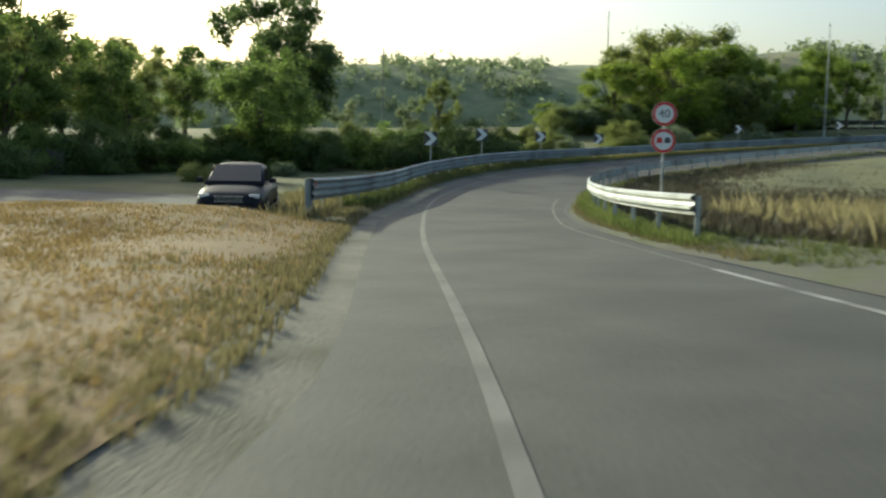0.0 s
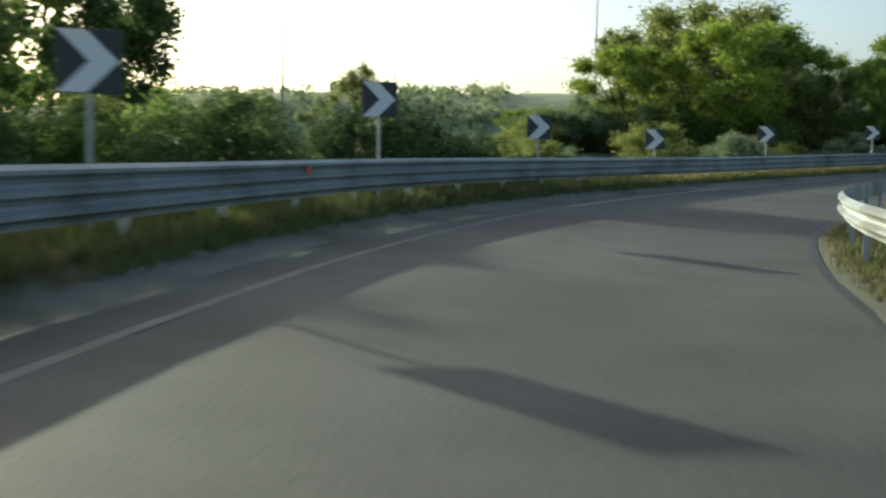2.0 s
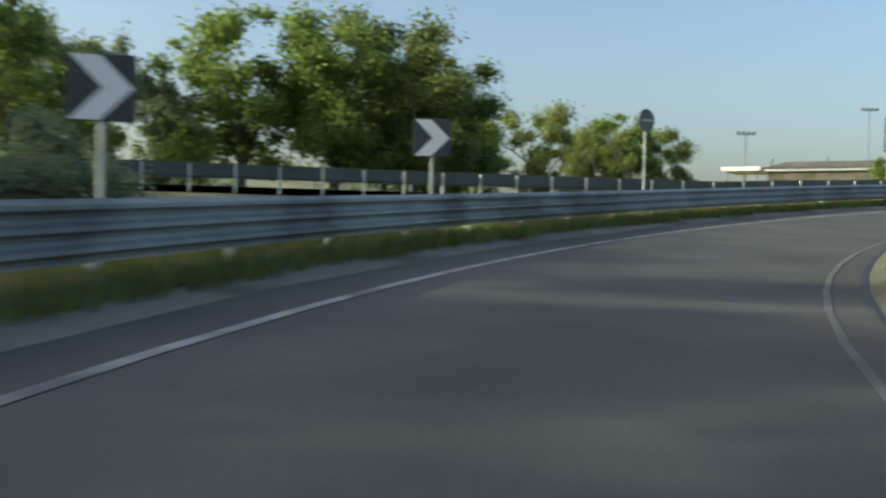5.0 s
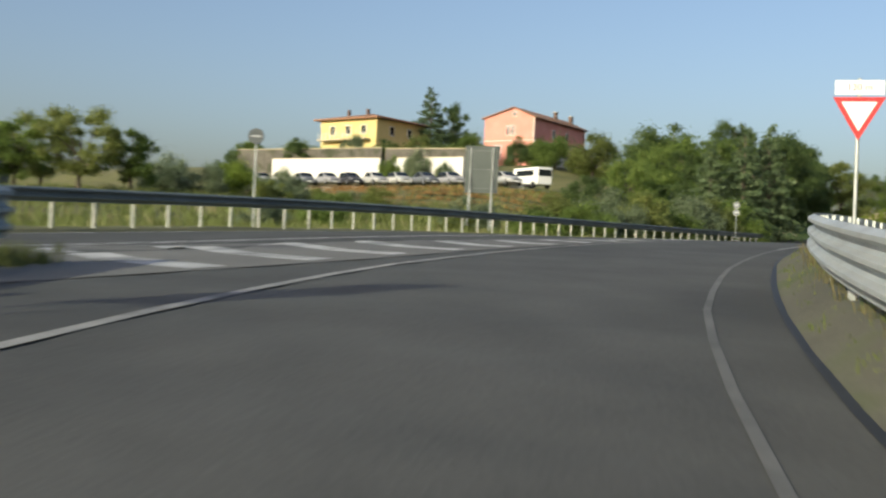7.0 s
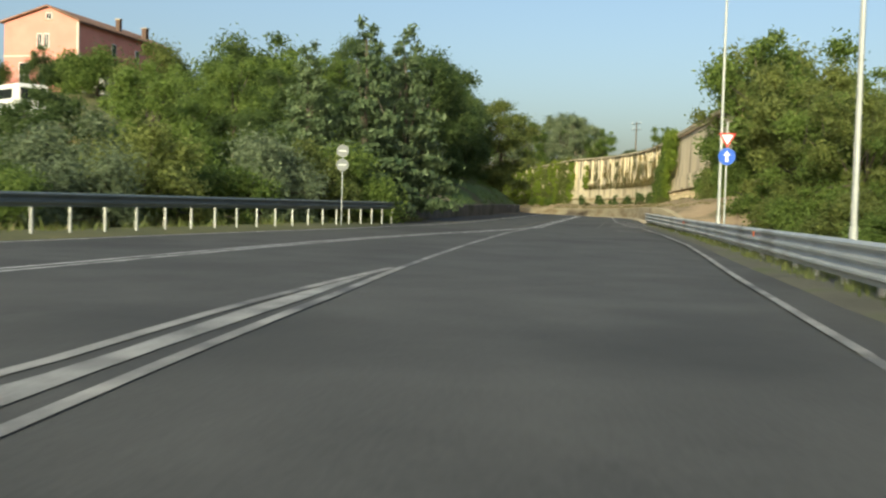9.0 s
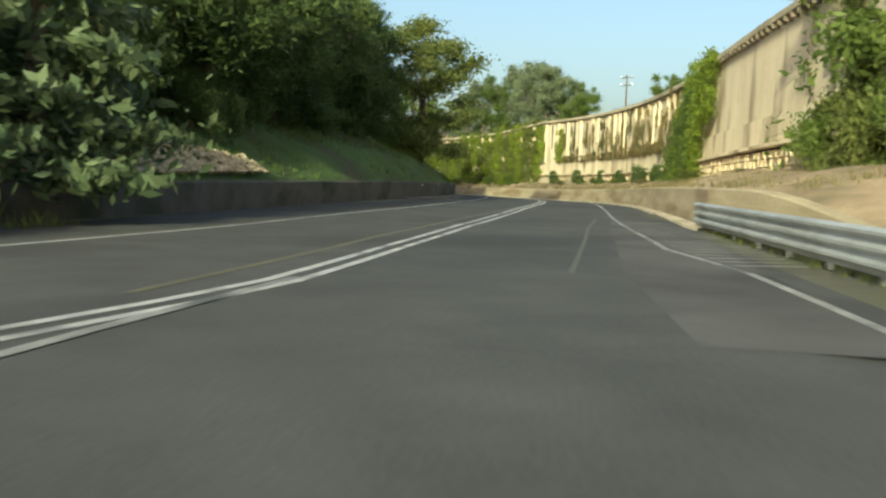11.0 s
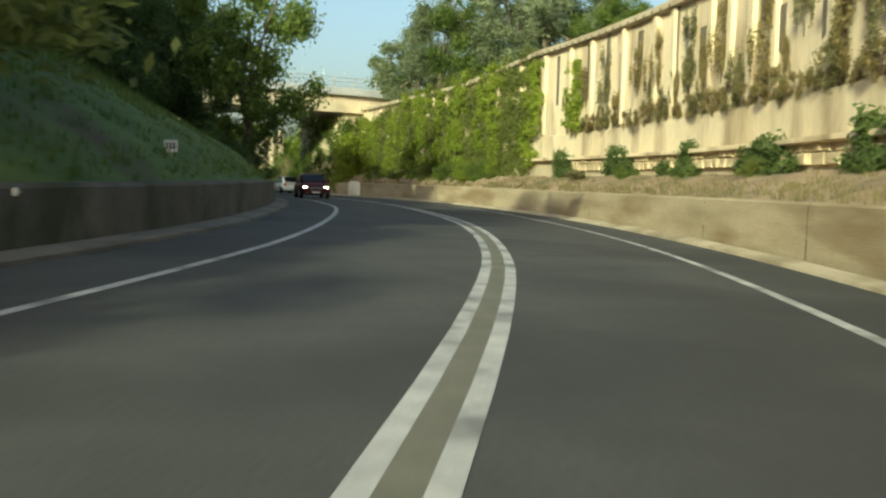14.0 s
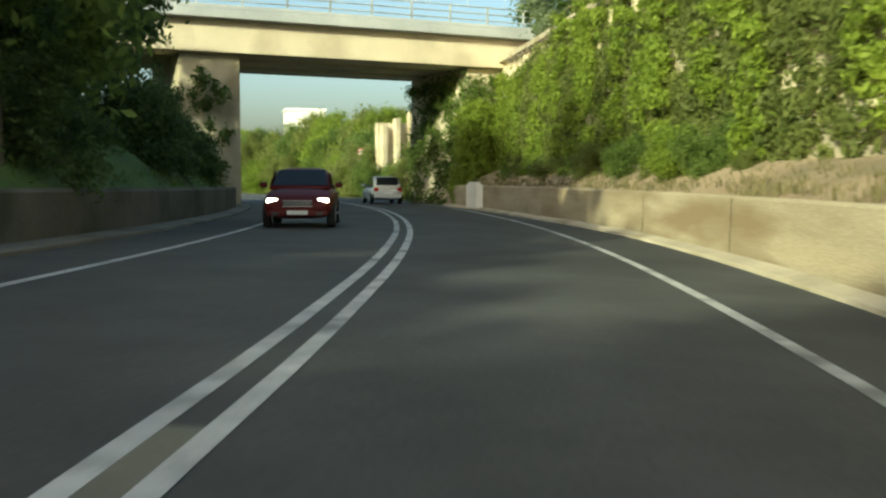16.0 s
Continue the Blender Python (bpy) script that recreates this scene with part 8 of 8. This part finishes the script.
pil = bpy.data.meshes.new("pilaster")
bm = box(bmesh.new(), -0.16, 0.16, -0.11, 0.11, 0, 1, 0.03)
bm.to_mesh(pil)
bm.free()
pil.materials.append(WALL_CREAM)
brk = bpy.data.meshes.new("bracket")
bm = box(bmesh.new(), -0.09, 0.09, -0.16, 0.16, -0.2, 0.0, 0.015)
bm.to_mesh(brk)
bm.free()
brk.materials.append(WALL_LEDGE)
rnd = random.Random(5)
s = 126.0
while s < 208:
    lo, hi = LEDGE_H(s) + 1.05, TOP_H(s) - 0.25
    v = MAIN.p(s, FACE(s) - 0.33, lo, True)
    ob = new("pilaster", pil)
    ob.matrix_basis = Matrix.LocRotScale(v, Euler((0, 0, radians(MAIN.heading(s) + 90))), (0.8 + 0.7 * rnd.random(), 1, hi - lo))
    ob.parent = wall4
    s += 1.5 + 2.4 * rnd.random() ** 1.5
# thin dark blocks stand in for the shade in recesses between pilasters
slot = bpy.data.meshes.new("drain_slot")
bm = box(bmesh.new(), -0.16, 0.16, -0.03, 0.03, 0, 1)
bm.to_mesh(slot)
bm.free()
slot.materials.append(WALL_LEDGE)
s = 127.0
while s < 205:
    h = 1.2 + 1.6 * rnd.random()
    v = MAIN.p(s, FACE(s) - 0.36, LEDGE_H(s) + 1.6 + 1.2 * rnd.random(), True)
    ob = new("drain_slot", slot)
    ob.matrix_basis = Matrix.LocRotScale(v, Euler((0, 0, radians(MAIN.heading(s) + 90))), (0.7 + 0.9 * rnd.random(), 1, h))
    ob.parent = wall4
    s += 1.1 + 1.6 * rnd.random()
coping = bpy.data.objects["coping"]
s = 99.0
while s < 210:
    v = MAIN.p(s, FACE(s) - 0.25, TOP_H(s) - 0.01, True)
    ob = new("bracket", brk)
    ob.matrix_basis = Matrix.LocRotScale(v, Euler((0, 0, radians(MAIN.heading(s) + 90))), None)
    ob.parent = coping
    s += 0.85
# stones of the masonry base
stones = []
for k in range(4):
    me = bpy.data.meshes.new("stone")
    rs = random.Random(k)
    bm = box(bmesh.new(), -0.5, 0.5, -0.1, 0.1, -0.5, 0.5, 0.09)
    for vv in bm.verts:
        vv.co += Vector((rs.uniform(-0.05, 0.05), rs.uniform(-0.03, 0.03), rs.uniform(-0.05, 0.05)))
    bm.to_mesh(me)
    bm.free()
    me.materials.append(MASONRY)
    stones.append(me)
count = 0
for row in range(3):
    s = 100 + 0.3 * row
    while s < 172 and count < 300:
        w = 0.42 + 0.45 * rnd.random()
        z = LEDGE_H(s) - 0.24 - 0.31 * row - 0.14
        v = MAIN.p(s, FACE(s) - 0.02, z, True)
        ob = new("stone", stones[rnd.randrange(4)])
        ob.matrix_basis = Matrix.LocRotScale(v, Euler((0, 0, radians(MAIN.heading(s) + 90))), (w * 0.95, 0.8 + 0.5 * rnd.random(), 0.29))
        ob.parent = masonry
        s += w
        count += 1

# pale rubble lying on the bank behind the low wall
rub = random.Random(9)
verts, faces = [], []
for k in range(3000):
    s, f = 84 + 22 * rub.random(), rub.random() ** 1.4
    l = WALL_L(s) + 0.5 + 2.3 * f * (1 - 0.6 * smooth01(97, 106, s))
    up = 0.95 * smooth01(76, 86, s) + 6.6 * smooth01(80, 106, s) * (((l - WALL_L(s) - 0.25) / 12.5) ** 0.9) + 0.05
    v = MAIN.p(s, l, up)
    r = 0.03 + 0.12 * rub.random() ** 2
    i = len(verts)
    for dx, dy, dz in ((1, 0, 0), (0, 1, 0), (-1, 0, 0), (0, -1, 0), (0, 0, 0.8), (0, 0, -0.7)):
        verts.append((v.x + dx * r * rub.uniform(0.6, 1.3), v.y + dy * r * rub.uniform(0.6, 1.3), v.z + dz * r))
    for a, b in ((0, 1), (1, 2), (2, 3), (3, 0)):
        faces += [(i + a, i + b, i + 4), (i + b, i + a, i + 5)]
tagged(thing("rubble", verts, faces, MASONRY), "pale broken stones strewn on the bank", "rubble", "", "stuff")

# a low grey wall among the trees at the entry
gw = white_wall((-40.0, 41.0), (-31.0, 43.8), -0.9, 1.3, "low grey wall half hidden behind the hedge")
for p_ in gw.children:
    p_.data.materials[0] = CONCRETE_DARK


# small plates on the left bank and on the low wall
def bank_plate(s, side, up, w, h):
    v = MAIN.p(s, side, up)
    t = base("distance_plate", v.x, v.y, v.z, MAIN.heading(s), "small white plate on a short post on the bank", "sign")
    part("post", rodded((0, 0, -0.5), (0, 0, 0.75), 0.03, 0.03), STEEL_LIGHT, t)
    part("plate", boxed(-w / 2, w / 2, -0.045, -0.032, 0.72 - h, 0.75, 0.003), WHITE_PLATE, t)
    for k in range(3):
        part("mark", boxed(-w * 0.36 + w * 0.26 * k, -w * 0.2 + w * 0.26 * k, -0.049, -0.046, 0.78 - h, 0.69), BLACK_PLATE, t)


bank_plate(148.7, WALL_L(148.7) + 1.1, 1.02, 0.3, 0.24)
for s, up in ((125.6, 0.74), (129.9, 0.8), (138.0, 0.8)):
    v = MAIN.p(s, WALL_L(s) - 0.03, up)
    t = base("wall_reflector", v.x, v.y, v.z, MAIN.heading(s), "small white reflector fixed to the low wall", "reflector")
    part("plate", boxed(-0.012, 0.02, -0.035, 0.035, -0.05, 0.05, 0.004), WHITE_PLATE, t)
    part("bracket", boxed(0.0, 0.06, -0.02, 0.02, -0.02, 0.02), STEEL_LIGHT, t)
